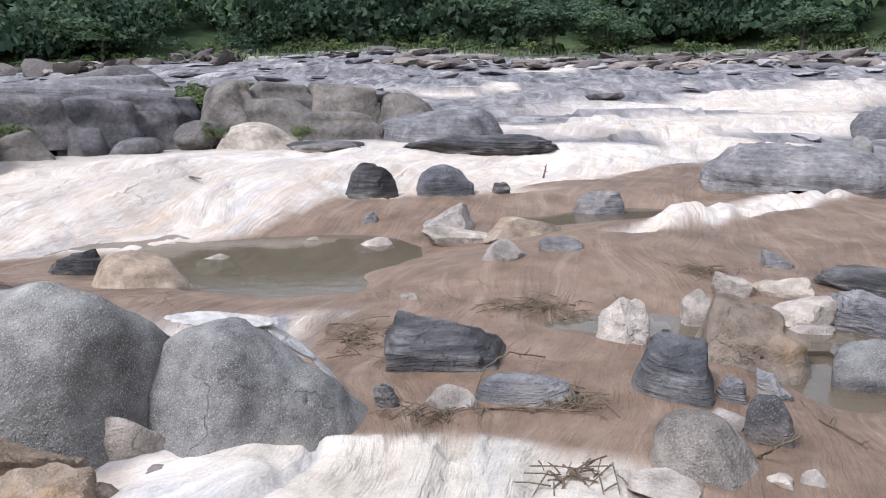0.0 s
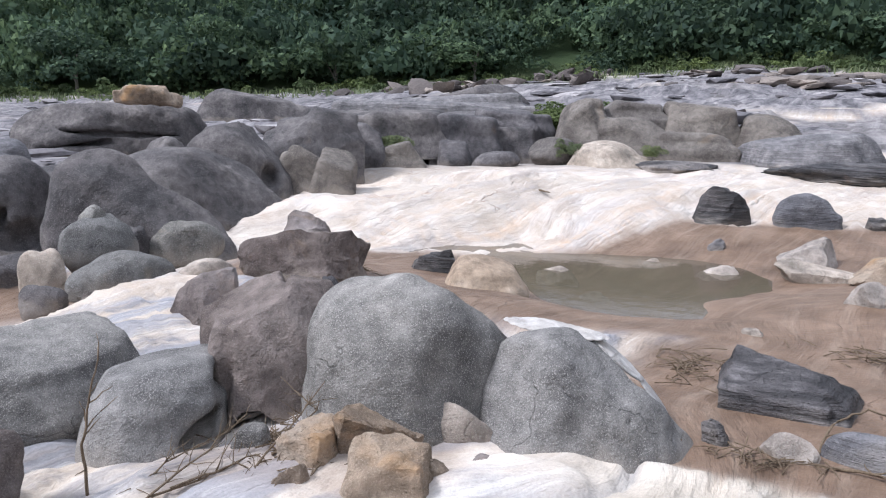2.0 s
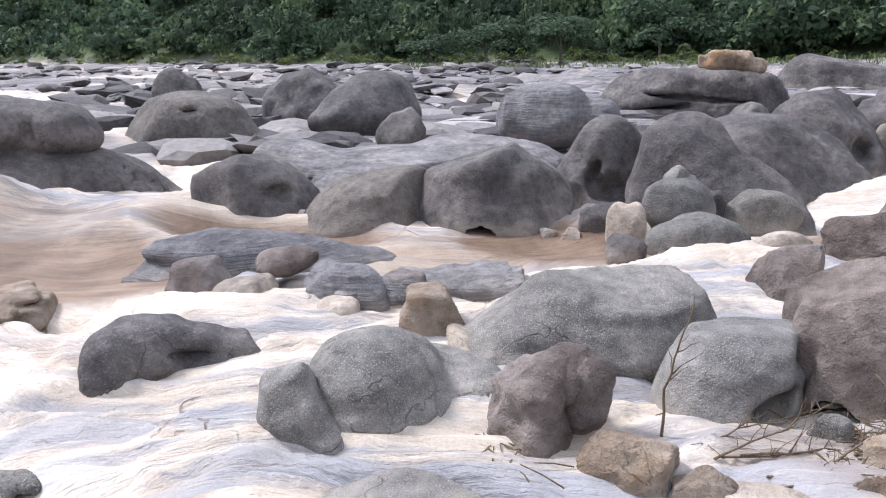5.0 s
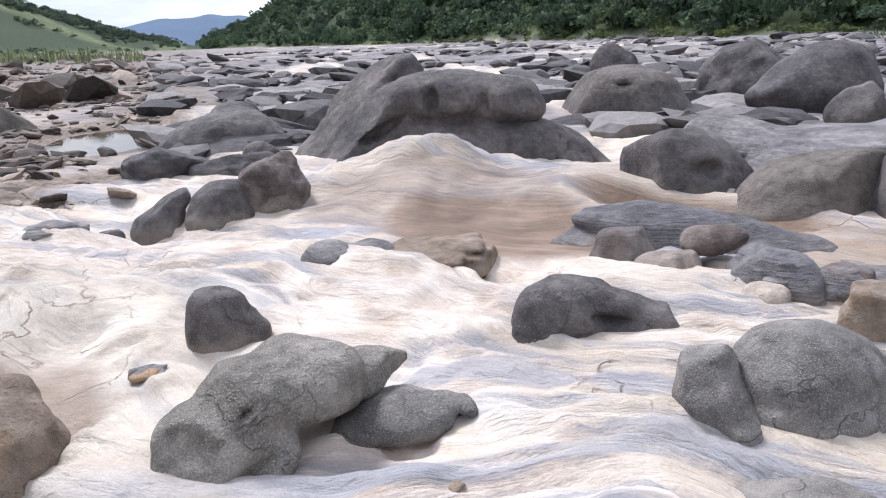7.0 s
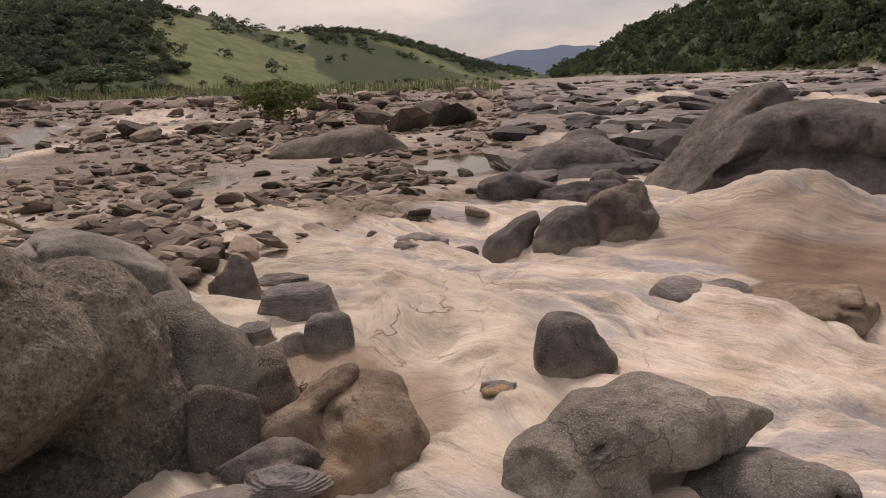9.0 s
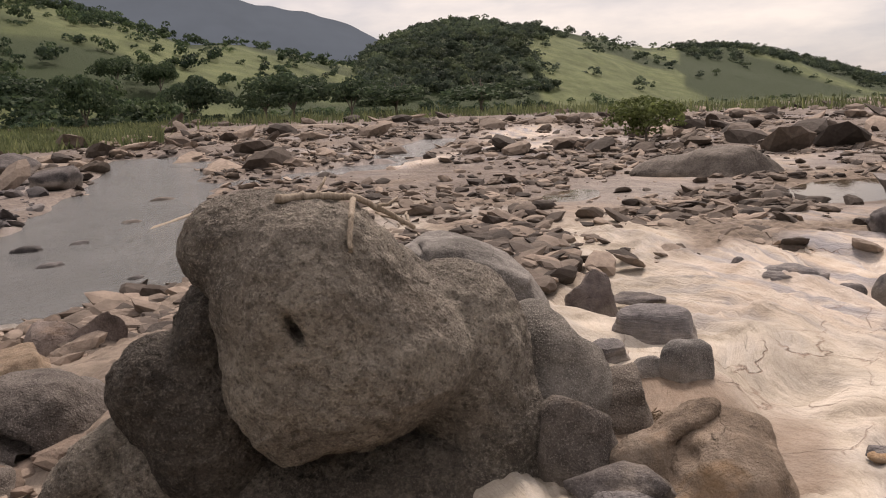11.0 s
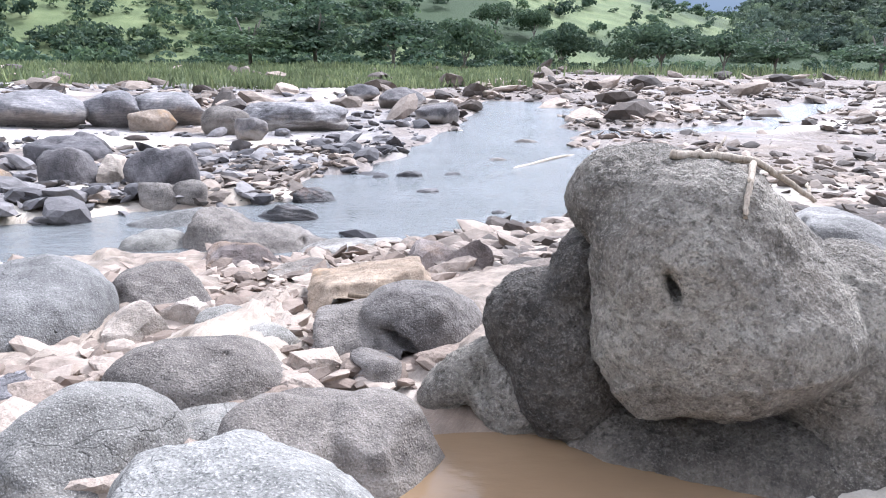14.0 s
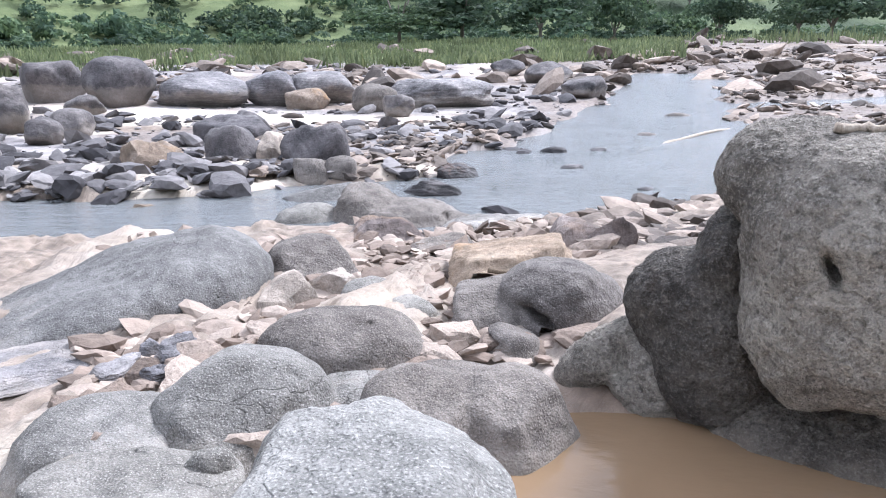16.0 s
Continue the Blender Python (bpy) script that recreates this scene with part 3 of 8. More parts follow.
def ground_sheet():
    az = np.radians(np.concatenate([np.arange(48, 322, 0.40), np.arange(322, 408, 3.0)]))
    rad = np.concatenate([np.geomspace(0.7, 22, 310), np.geomspace(22.4, 1400, 120)])
    A, Rr = np.meshgrid(az, rad)
    X, Y = -0.1 + Rr * np.cos(A), -0.4 + Rr * np.sin(A)
    Z = land(X, Y)
    wet = wet_area(X, Y)
    # ridges and rills that the last flood left in the pale sheet
    sheet = (1 - wet) * sstep(2.0, 3.0, Rr) * (1 - sstep(14, 20, Rr))
    s1, s2, fa, fb = flow_lines(X, Y)
    ledge = sstep(17, 22, Rr) * (1 - sstep(90, 110, Rr)) * (1 - river(X, Y))
    Z = Z + ledge * 0.22 * np.floor(2.5 * fbm(X / 5 + 3, Y / 3.0, 0, 91, 4)) * (A < radians(207))
    q = 5.0 * fbm(fa / 1.3, fb / 3.2, 0, 89, 4)
    terrace = np.floor(q) + sstep(0.7, 1.0, q - np.floor(q))
    Z = Z + sheet * (0.05 * (s1 - 0.5) + 0.055 * (s2 - 0.5) + 0.055 * (terrace + sstep(radians(160), radians(172), A) * (1 - sstep(radians(236), radians(246), A))))
    fold = fbm(fa / 0.9 + 4, fb / 2.6, 0, 101, 3)
    rill = fbm(fa / 0.34, fb / 1.5 + 7, 0, 103, 3)
    q2 = 6.0 * fbm(fa / 0.55, fb / 2.2 + 2, 0, 105, 3)
    step2 = np.floor(q2) + sstep(0.8, 1.0, q2 - np.floor(q2))
    Z = Z + sheet * (0.022 * step2 - 0.05 * np.exp(-(fold / 0.07) ** 2) - 0.022 * np.exp(-(rill / 0.10) ** 2))
    na, nr = len(az), len(rad)
    verts = np.stack([X, Y, Z], -1).reshape(-1, 3)
    i, j = np.meshgrid(np.arange(nr - 1), np.arange(na), indexing="ij")
    jn = (j + 1) % na
    faces = np.stack([i * na + j, (i + 1) * na + j, (i + 1) * na + jn, i * na + jn], -1).reshape(-1, 4)
    centre = len(verts)
    verts = np.vstack([verts, [[-0.1, -0.4, float(land(-0.1, -0.4))]]])
    me = mesh_from("ground", verts, faces.tolist() + [[centre, k, (k + 1) % na] for k in range(na)], MAT["ground"])
    x, y = verts[:, 0], verts[:, 1]
    r, a = np.hypot(x, y), np.degrees(np.arctan2(y, x)) % 360
    w = fbm(x / 5, y / 5, 0, 31, 4)
    foot = np.interp(a, FOOT_AZ, FOOT_R)
    rock = sstep(-0.05, 0.10, fbm(x / 6, y / 6, 0, 33, 4) + 0.26) * sstep(15, 21, r + 2 * w) * (1 - sstep(1.0, 1.1, r / foot))
    front = sstep(18.0, 20, r + 3 * w) * sstep(55, 60, a) * (1 - sstep(165, 175, a))
    rock = np.maximum(rock * 0.9, front * sstep(-0.22, -0.08, fbm(x / 9, y / 5, 0, 35, 4) + 0.12 * (a > 105) - 0.50 * np.exp(-((r - 29) / 9) ** 2) * (1 - sstep(84, 94, a))))
    gravel = sstep(198, 208, a + 6 * w) * (1 - sstep(258, 275, a)) * sstep(-0.6, 0.9, r - gravel_edge(a) + 1.5 * w)
    gravel = np.maximum(gravel, sstep(254, 262, a) * sstep(4.2, 5.5, r + w) * (1 - sstep(326, 330, a)) * sstep(-0.35, 0.1, fbm(x / 2, y / 2, 0, 37, 4)))
    gravel = gravel * (1 - 0.7 * sstep(0.18, 0.4, fbm(x / 8, y / 4, 0, 39, 3)))
    strip16 = np.exp(-(along(x, y, 17, -27.5, 3.3, -25.2)[1] / 1.8) ** 4)
    clean = np.maximum(strip16, bars(x, y))
    gravel = gravel * (1 - clean)
    rock = rock * (1 - clean) * (1 - 0.6 * gravel)
    grass = sstep(0.96, 1.02, r / foot + 0.04 * w)
    grass = np.maximum(grass, 0.75 * sstep(74, 84, r + 8 * w) * (a < 125))
    grass = np.maximum(grass, sstep(56, 66, r + 6 * w) * sstep(258, 266, a) * 0.9)
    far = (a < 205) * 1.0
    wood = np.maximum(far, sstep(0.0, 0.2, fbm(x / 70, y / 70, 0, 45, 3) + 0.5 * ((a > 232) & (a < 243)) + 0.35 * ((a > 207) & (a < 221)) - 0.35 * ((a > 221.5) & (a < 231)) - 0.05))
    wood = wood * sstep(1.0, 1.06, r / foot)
    f1, f2, fa, fb = flow_lines(x, y)
    silt_shade = sstep(0.45, 0.62, f2 + 0.25 * f1 - 0.08) * sstep(-0.40, 0.0, fbm(x / 2.2, y / 2.2, 0, 47, 3)) * 0.95
    # folds greyed as well: silt, and painted shade for their weak relief
    silt_shade = np.maximum(silt_shade, 0.9 * np.exp(-(fbm(fa / 0.9 + 4, fb / 2.6, 0, 101, 3) / 0.09) ** 2) * (r < 16))
    silt_shade = silt_shade * (1 - 0.75 * (y > 8) * (x > -9))
    ochre = sstep(0.5, 0.75, 1 - f2) * sstep(-0.2, 0.3, fbm(x / 2.5 + 5, y / 2.5, 0, 49, 3))
    dull = np.maximum(blob(x + w, y + w, -4.6, -4.2, 2.6, 1.7, 35, 0.5), sstep(212, 232, a + 10 * w) * (1 - sstep(250, 262, a)))
    dull = np.maximum(dull, sstep(250, 256, a) * (1 - sstep(318, 330, a)) * sstep(3.2, 4.0, r + w) * (1 - strip16))
    dull = np.maximum(dull, 0.75 * blob(x, y, 0.6, 3.4, 1.6, 0.7, 0, 0.4)) * (r < 30)
    between = 0.5 * sstep(252, 258, a) * (1 - sstep(300, 312, a)) * sstep(4.6, 5.4, r + w) * (1 - sstep(11, 14, r + 2 * w))
    wetv = np.maximum.reduce([wet_area(x, y), river(x, y) * (r < 80), between])
    for name, cols in (("cover", (wetv, np.clip(rock, 0, 1), np.clip(grass, 0, 1), np.clip(gravel, 0, 1))), ("cover2", (silt_shade, wood, ochre, dull))):
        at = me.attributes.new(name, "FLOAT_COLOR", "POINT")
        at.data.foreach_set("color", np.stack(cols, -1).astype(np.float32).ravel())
    at = me.attributes.new("flow", "FLOAT_VECTOR", "POINT")
    at.data.foreach_set("vector", np.stack([fa, fb, 0 * fa], -1).astype(np.float32).ravel())
    return tagged(new("ground", me), "pale river sand, brown damp hollows, gravel and bedrock", "ground", kind="structure")


ground = ground_sheet()


# ---- water ----
def plain(x, y):
    """The river plain with no bumps."""
    r, az = np.hypot(x, y), np.degrees(np.arctan2(y, x)) % 360
    bank = np.interp(az, BANK_AZ, BANK_Z)
    low = np.interp(az, (0, 60, 100, 140, 180, 225, 270, 300, 360), (0, 0, 0.05, -0.1, -0.25, -0.3, -0.35, -0.3, 0))
    return low * sstep(5, 12, r) + (bank - low) * sstep(18, 100, r)


def water_sheet(name, x0, x1, y0, y1, step, height, keep, material, label):
    xs, ys = np.arange(x0, x1 + step, step), np.arange(y0, y1 + step, step)
    X, Y = np.meshgrid(xs, ys)
    Z = height(X, Y)
    ok = keep(X, Y)
    nx = len(xs)
    i, j = np.meshgrid(np.arange(len(ys) - 1), np.arange(nx - 1), indexing="ij")
    f = np.stack([i * nx + j, i * nx + j + 1, (i + 1) * nx + j + 1, (i + 1) * nx + j], -1).reshape(-1, 4)
    f = f[ok.ravel()[f].any(1)]
    used, inv = np.unique(f, return_inverse=True)
    v = np.stack([X, Y, Z], -1).reshape(-1, 3)[used]
    return tagged(new(name, mesh_from(name, v, inv.reshape(-1, 4), material)), label, "water", kind="structure")


water_sheet("river_water", -32, 16, -52, -8, 0.3, lambda x, y: plain(x, y) - 0.20, lambda x, y: river(x, y) > 0.05, MAT["river"], "shallow grey-green river running between cobbles")
for nm, cx, cy, rx, ry, h, lab in (("pond_water", -2.4, 9.7, 4.6, 2.6, -0.40, "still brown pond below the white sand strip"), ("pool_water", 2.4, 11.6, 1.6, 1.0, None, "small olive pool in brown sand"),
                                   ("puddle_water", 1.1, 6.1, 0.6, 0.4, None, "small puddle reflecting the sky in brown sand"), ("puddle_water", 1.85, 6.0, 0.75, 0.9, None, "puddle among pale rocks in brown sand"),
                                   ("puddle_water", 2.65, 4.95, 0.7, 0.9, None, "puddle among grey rocks in brown sand"), ("puddle_water", 3.4, 5.7, 0.9, 0.4, None, "narrow puddle beside striped slabs"),
                                   ("pool_water", -9.2, 1.5, 1.6, 0.9, None, "brown pool at the foot of smooth boulders"), ("pool_water", -20.3, -12.0, 4.4, 2.3, -0.44, "bright pool reflecting the sky among dark rocks"),
                                   ("pool_water", -14.5, -17.0, 2.6, 1.4, None, "shallow brown pool on the mud flat"), ("mud_puddle", -0.75, -4.1, 1.9, 1.4, -0.10, "shallow muddy brown puddle at the great boulder's foot"), ("puddle_water", -3.75, -4.55, 0.5, 0.6, None, "dark puddle between boulders")):
    z0 = h if h is not None else float(land(cx, cy)) + 0.085
    water_sheet(nm, cx - rx, cx + rx, cy - ry, cy + ry, 0.1, lambda x, y, z0=z0: x * 0 + z0, lambda x, y, cx=cx, cy=cy, rx=rx, ry=ry: ((x - cx) / rx) ** 2 + ((y - cy) / ry) ** 2 < 1, MAT["mud" if nm == "mud_puddle" else "pond"], lab)

# ---- rocks ----
BALL = {}


def ball(sub):
    if sub not in BALL:
        bm = bmesh.new()
        bmesh.ops.create_icosphere(bm, subdivisions=sub, radius=1.0)
        BALL[sub] = (np.array([v.co[:] for v in bm.verts]), np.array([[v.index for v in f.verts] for f in bm.faces]))
        bm.free()
    return BALL[sub]


def rock_shape(a, b, c, seed, p=2.2, poly=0, lobes=0, cuts=0, soft=0.15, irreg=0.12, rough=0.05, relief=0.02, pits=0, sub=4, taper=0.0, lean=0.0, dents=(), lumps=(), cracks=(), flat=0.0, layers=0.0, grit=0.0):
    """A rock of half sizes a, b, c. dents, lumps: (across, up, radius, depth) on the side that faces -y; cracks: (normal x, y, z, offset, width, depth)."""
    rng = np.random.RandomState(seed)
    d, faces = ball(sub)
    r = (np.abs(d) ** p).sum(1) ** (-1 / p)
    if poly:
        # a broken block: six rough faces and some chipped corners
        n = np.vstack([np.eye(3), -np.eye(3)]) + rng.normal(0, 0.32, (6, 3))
        n = np.vstack([n, rng.normal(size=(poly, 3))])
        n /= np.linalg.norm(n, axis=1)[:, None]
        lim = np.concatenate([rng.uniform(0.70, 1.0, 6), rng.uniform(0.72, 1.04, poly)])
        r = np.min(lim / np.maximum(d @ n.T, 0.05), axis=1)
    if lobes and not poly:
        # several bulges grown together, with creases between them
        if isinstance(lobes, int):
            mid = rng.normal(0, 1, (lobes, 3)) * (0.42, 0.30, 0.26)
            rad = rng.uniform(0.52, 0.80, (lobes, 3))
        else:
            both = np.array(lobes)
            mid, rad = both[:, :3], both[:, 3:]
        outs = [0.45 * r] if isinstance(lobes, int) else [0.25 * r]
        for m, q in zip(mid, rad):
            e, o = d / q, -m / q
            aa, bb, cc = (e * e).sum(1), (e * o).sum(1), (o * o).sum() - 1
            disc = bb * bb - aa * cc
            outs.append(np.where(disc > 0, (-bb + np.sqrt(np.maximum(disc, 0))) / aa, 0))
        k = 13.0
        r = np.log(np.exp(k * np.minimum(np.stack(outs), 3)).sum(0)) / k
    r = r * (1 + irreg * 2.0 * fbm(d[:, 0] * 1.1 + seed, d[:, 1] * 1.1, d[:, 2] * 1.1, seed, 2))
    for _ in range(cuts):
        n = rng.normal(size=3)
        n[2] *= 0.8
        n /= np.linalg.norm(n)
        lim = rng.uniform(0.62, 0.90) / np.maximum(d @ n, 1e-3)
        r = np.where(d @ n > 0.1, (1 - soft) * np.minimum(r, lim) + soft * np.minimum(r, lim * 1.2), r)
    r = r * (1 + rough * fbm(d[:, 0] * 3.5 + seed, d[:, 1] * 3.5, d[:, 2] * 3.5, seed + 5, 4, 0.6))
    for u, v, rad, dep in dents:
        t = np.array((u, -math.sqrt(max(0.0, 1 - u * u - v * v)), v))
        t /= np.linalg.norm(t)
        ang = np.arccos(np.clip(d @ t, -1, 1)) / rad
        r = r - dep * (1 - sstep(0.5 if dep < 0.2 else 0.72, 1.1, ang + 0.15 * vnoise(d[:, 0] * 5, d[:, 1] * 5, d[:, 2] * 5, seed)))
    for _ in range(pits):
        t = rng.normal(size=3)
        t[2] = abs(t[2]) * 0.8
        t /= np.linalg.norm(t)
        ang = np.arccos(np.clip(d @ t, -1, 1)) / rng.uniform(0.18, 0.42)
        r = r - rng.uniform(0.03, 0.10) * (1 - sstep(0.35, 1.05, ang + 0.25 * vnoise(d[:, 0] * 4, d[:, 1] * 4, d[:, 2] * 4, seed + 2)))
    for u, v, rad, dep in lumps:
        t = np.array((u, -math.sqrt(max(0.0, 1 - u * u - v * v)), v))
        t /= np.linalg.norm(t)
        r = r + dep * np.exp(-(np.arccos(np.clip(d @ t, -1, 1)) / rad) ** 2)
    for nx, ny, nz, off, wid, dep in cracks:
        wob = 0.06 * fbm(d[:, 0] * 3, d[:, 1] * 3, d[:, 2] * 3, seed + 9, 3)
        r = r - dep * np.exp(-((d @ np.array((nx, ny, nz)) - off + wob) / wid) ** 2)
    if layers:
        band = d[:, 2] * 7 + 1.5 * d[:, 0] + seed + 0.6 * fbm(d[:, 0] * 2, d[:, 1] * 2, d[:, 2] * 2, seed, 2)
        r = r * (1 + layers * (np.abs((band % 1) - 0.5) * 4 - 1))
    v = d * np.maximum(r, 0.12)[:, None]
    if lobes or poly:
        lo, hi = v.min(0), v.max(0)
        v = (v - (lo + hi) / 2) / ((hi - lo) / 2)
    if flat:
        v[:, 2] = np.where(v[:, 2] > flat, flat + (v[:, 2] - flat) * 0.25, v[:, 2])
    v[:, 0] = v[:, 0] * (1 - taper * v[:, 2]) + lean * v[:, 2]
    v[:, 1] = v[:, 1] * (1 - taper * v[:, 2])
    v = v * np.array((a, b, c))
    if relief and sub > 2:
        # weathering at its real size
        n1 = 1 - 2 * np.abs(fbm(v[:, 0] / 0.42 + seed, v[:, 1] / 0.42, v[:, 2] / 0.42, seed + 3, 3))
        n2 = fbm(v[:, 0] / 0.13, v[:, 1] / 0.13 + seed, v[:, 2] / 0.13, seed + 4, 3)
        v = v + d * (relief * min(1.0, 1.6 * max(a, b)) * (0.7 * n1 + 0.6 * n2))[:, None]
    if grit:
        # coarse crystals standing out of the worn face
        n3 = fbm(v[:, 0] / 0.05, v[:, 1] / 0.05 + seed, v[:, 2] / 0.05, seed + 6, 2)
        v = v + d * (grit * 1.5 * n3)[:, None]
    return v, faces


SORT = {
    "granite": dict(p=2.1, cuts=5, soft=0.3, irreg=0.12, relief=0.02, pits=2), "dark": dict(p=2.5, cuts=8, soft=0.08, irreg=0.14, relief=0.038, pits=5), "warm": dict(p=2.4, cuts=8, soft=0.10, irreg=0.12, relief=0.028, pits=3),
    "buff": dict(p=2.1, cuts=5, soft=0.3, irreg=0.12, relief=0.02, pits=2),
    "coarse": dict(p=2.2, cuts=7, soft=0.2, irreg=0.10, relief=0.035, pits=2),
    "brown": dict(poly=14, irreg=0.14, rough=0.06, relief=0.035), "tan": dict(poly=13, irreg=0.14, rough=0.06, relief=0.03),
    "pale": dict(poly=13, irreg=0.12, rough=0.05, relief=0.02), "schist": dict(poly=11, irreg=0.14, rough=0.06, layers=0.035, relief=0.03),
    "slab": dict(poly=11, irreg=0.14, rough=0.07, relief=0.03),
}
TELL = {
    "buff": "rounded buff-grey granite boulder beside the puddle",
    "coarse": "coarse-grained dark brown-grey granite mass",
    "granite": "rounded grey granite boulder with coarse pale crystals", "dark": "smooth dark weathered boulder half sunk in sand", "warm": "rounded warm grey granite boulder beside the river",
    "brown": "angular red-brown rock with rough worn faces", "tan": "angular rock with ochre iron stains", "pale": "pale angular rock lying on damp sand", "schist": "dark layered schist rock with pale veins",
    "slab": "low grey bedrock slab washed smooth",
}


def rock(kind, x, y, z, a, b, c, yaw, label="", name="", roll=0.0, pitch=0.0, sub=4, group="", seed=0, **shape):
    """One boulder or stone: centre, half sizes, and the way it faces."""
    opts = dict(SORT[kind])
    opts.update(shape)
    v, f = rock_shape(a, b, c, seed, sub=sub, **opts)
    sharp = opts.get("poly", 0)
    name = name or ("boulder" if max(a, b) > 0.28 else "stone")
    me = mesh_from(name, v, f, MAT[kind])
    if sharp:
        me.set_sharp_from_angle(angle=radians(24))
    ob = new(name, me)
    ob.matrix_world = pose(x, y, z, pitch, roll, yaw)
    return tagged(ob, label or TELL[kind], "rock", group)


def nets(d, lo, h):
    """Skin of the inside (d < 0) of a grid of distances: vertices and quads."""
    neg = d < 0
    corner = [(i, j, k) for i in (0, 1) for j in (0, 1) for k in (0, 1)]
    cut = [slice(0, -1), slice(1, None)]
    total = sum(neg[cut[i], cut[j], cut[k]].astype(np.int8) for i, j, k in corner)
    cell = np.argwhere((total > 0) & (total < 8))
    index = np.full(total.shape, -1, np.int64)
    index[tuple(cell.T)] = np.arange(len(cell))
    val = {c: d[cell[:, 0] + c[0], cell[:, 1] + c[1], cell[:, 2] + c[2]] for c in corner}
    acc, num = np.zeros((len(cell), 3)), np.zeros(len(cell))
    for c in corner:
        for ax in range(3):
            if c[ax] == 0:
                e = tuple(1 if q == ax else c[q] for q in range(3))
                a, b = val[c], val[e]
                m = (a < 0) != (b < 0)
                t = np.where(m, a / np.where(m, a - b, 1), 0)
                for q in range(3):
                    acc[:, q] += m * (t if q == ax else c[q])
                num += m
    verts = lo + (cell + acc / num[:, None]) * h
    faces = []
    for ax in range(3):
        u, v = (ax + 1) % 3, (ax + 2) % 3
        lead = tuple(slice(0, -1) if q == ax else slice(None) for q in range(3))
        tail = tuple(slice(1, None) if q == ax else slice(None) for q in range(3))
        spot = np.argwhere(neg[lead] != neg[tail])
        spot = spot[(spot[:, u] > 0) & (spot[:, v] > 0) & (spot[:, u] < d.shape[u] - 1) & (spot[:, v] < d.shape[v] - 1)]
        ring = []
        for du, dv in ((1, 1), (0, 1), (0, 0), (1, 0)):
            s = spot.copy()
            s[:, u] -= du
            s[:, v] -= dv
            ring.append(index[tuple(s.T)])
        ring = np.stack(ring, 1)
        out = neg[tuple(spot.T)]
        faces.append(np.where(out[:, None], ring, ring[:, ::-1]))
    return verts, np.vstack(faces)


def lump(q, spec, sink=1.0):
    """Distance from one ellipsoid, or rounded block, that is turned in its upright plane. sink below 1 draws its lower half out downwards, into the ground."""
    x, y, z, a, b, c, roll = spec[:7]
    w = radians(roll)
    p = q - np.array((x, y, z), np.float32)
    if sink < 1:
        wide = 1 + 0.30 * np.clip(-p[..., 2] / c, 0, 1)
        p[..., 0] /= wide
        p[..., 1] /= wide
        p[..., 2] = np.where(p[..., 2] < 0, p[..., 2] * (0.12 if len(spec) > 7 else sink), p[..., 2])
    u, v = p[..., 0] * math.cos(w) - p[..., 2] * math.sin(w), p[..., 0] * math.sin(w) + p[..., 2] * math.cos(w)
    if len(spec) > 7:
        r = 0.28 * min(a, b, c)
        e = np.stack([np.abs(u) - a + r, np.abs(p[..., 1]) - b + r, np.abs(v) - c + r], -1)
        return np.linalg.norm(np.maximum(e, 0), axis=-1) + np.minimum(e.max(-1), 0) - r
    k0 = np.sqrt((u / a) ** 2 + (p[..., 1] / b) ** 2 + (v / c) ** 2)
    k1 = np.sqrt((u / a ** 2) ** 2 + (p[..., 1] / b ** 2) ** 2 + (v / c ** 2) ** 2)
    return k0 * (k0 - 1) / np.maximum(k1, 1e-6)


def soft_min(a, b, k):
    h = np.maximum(k - np.abs(a - b), 0) / k
    return np.minimum(a, b) - h * h * k / 4


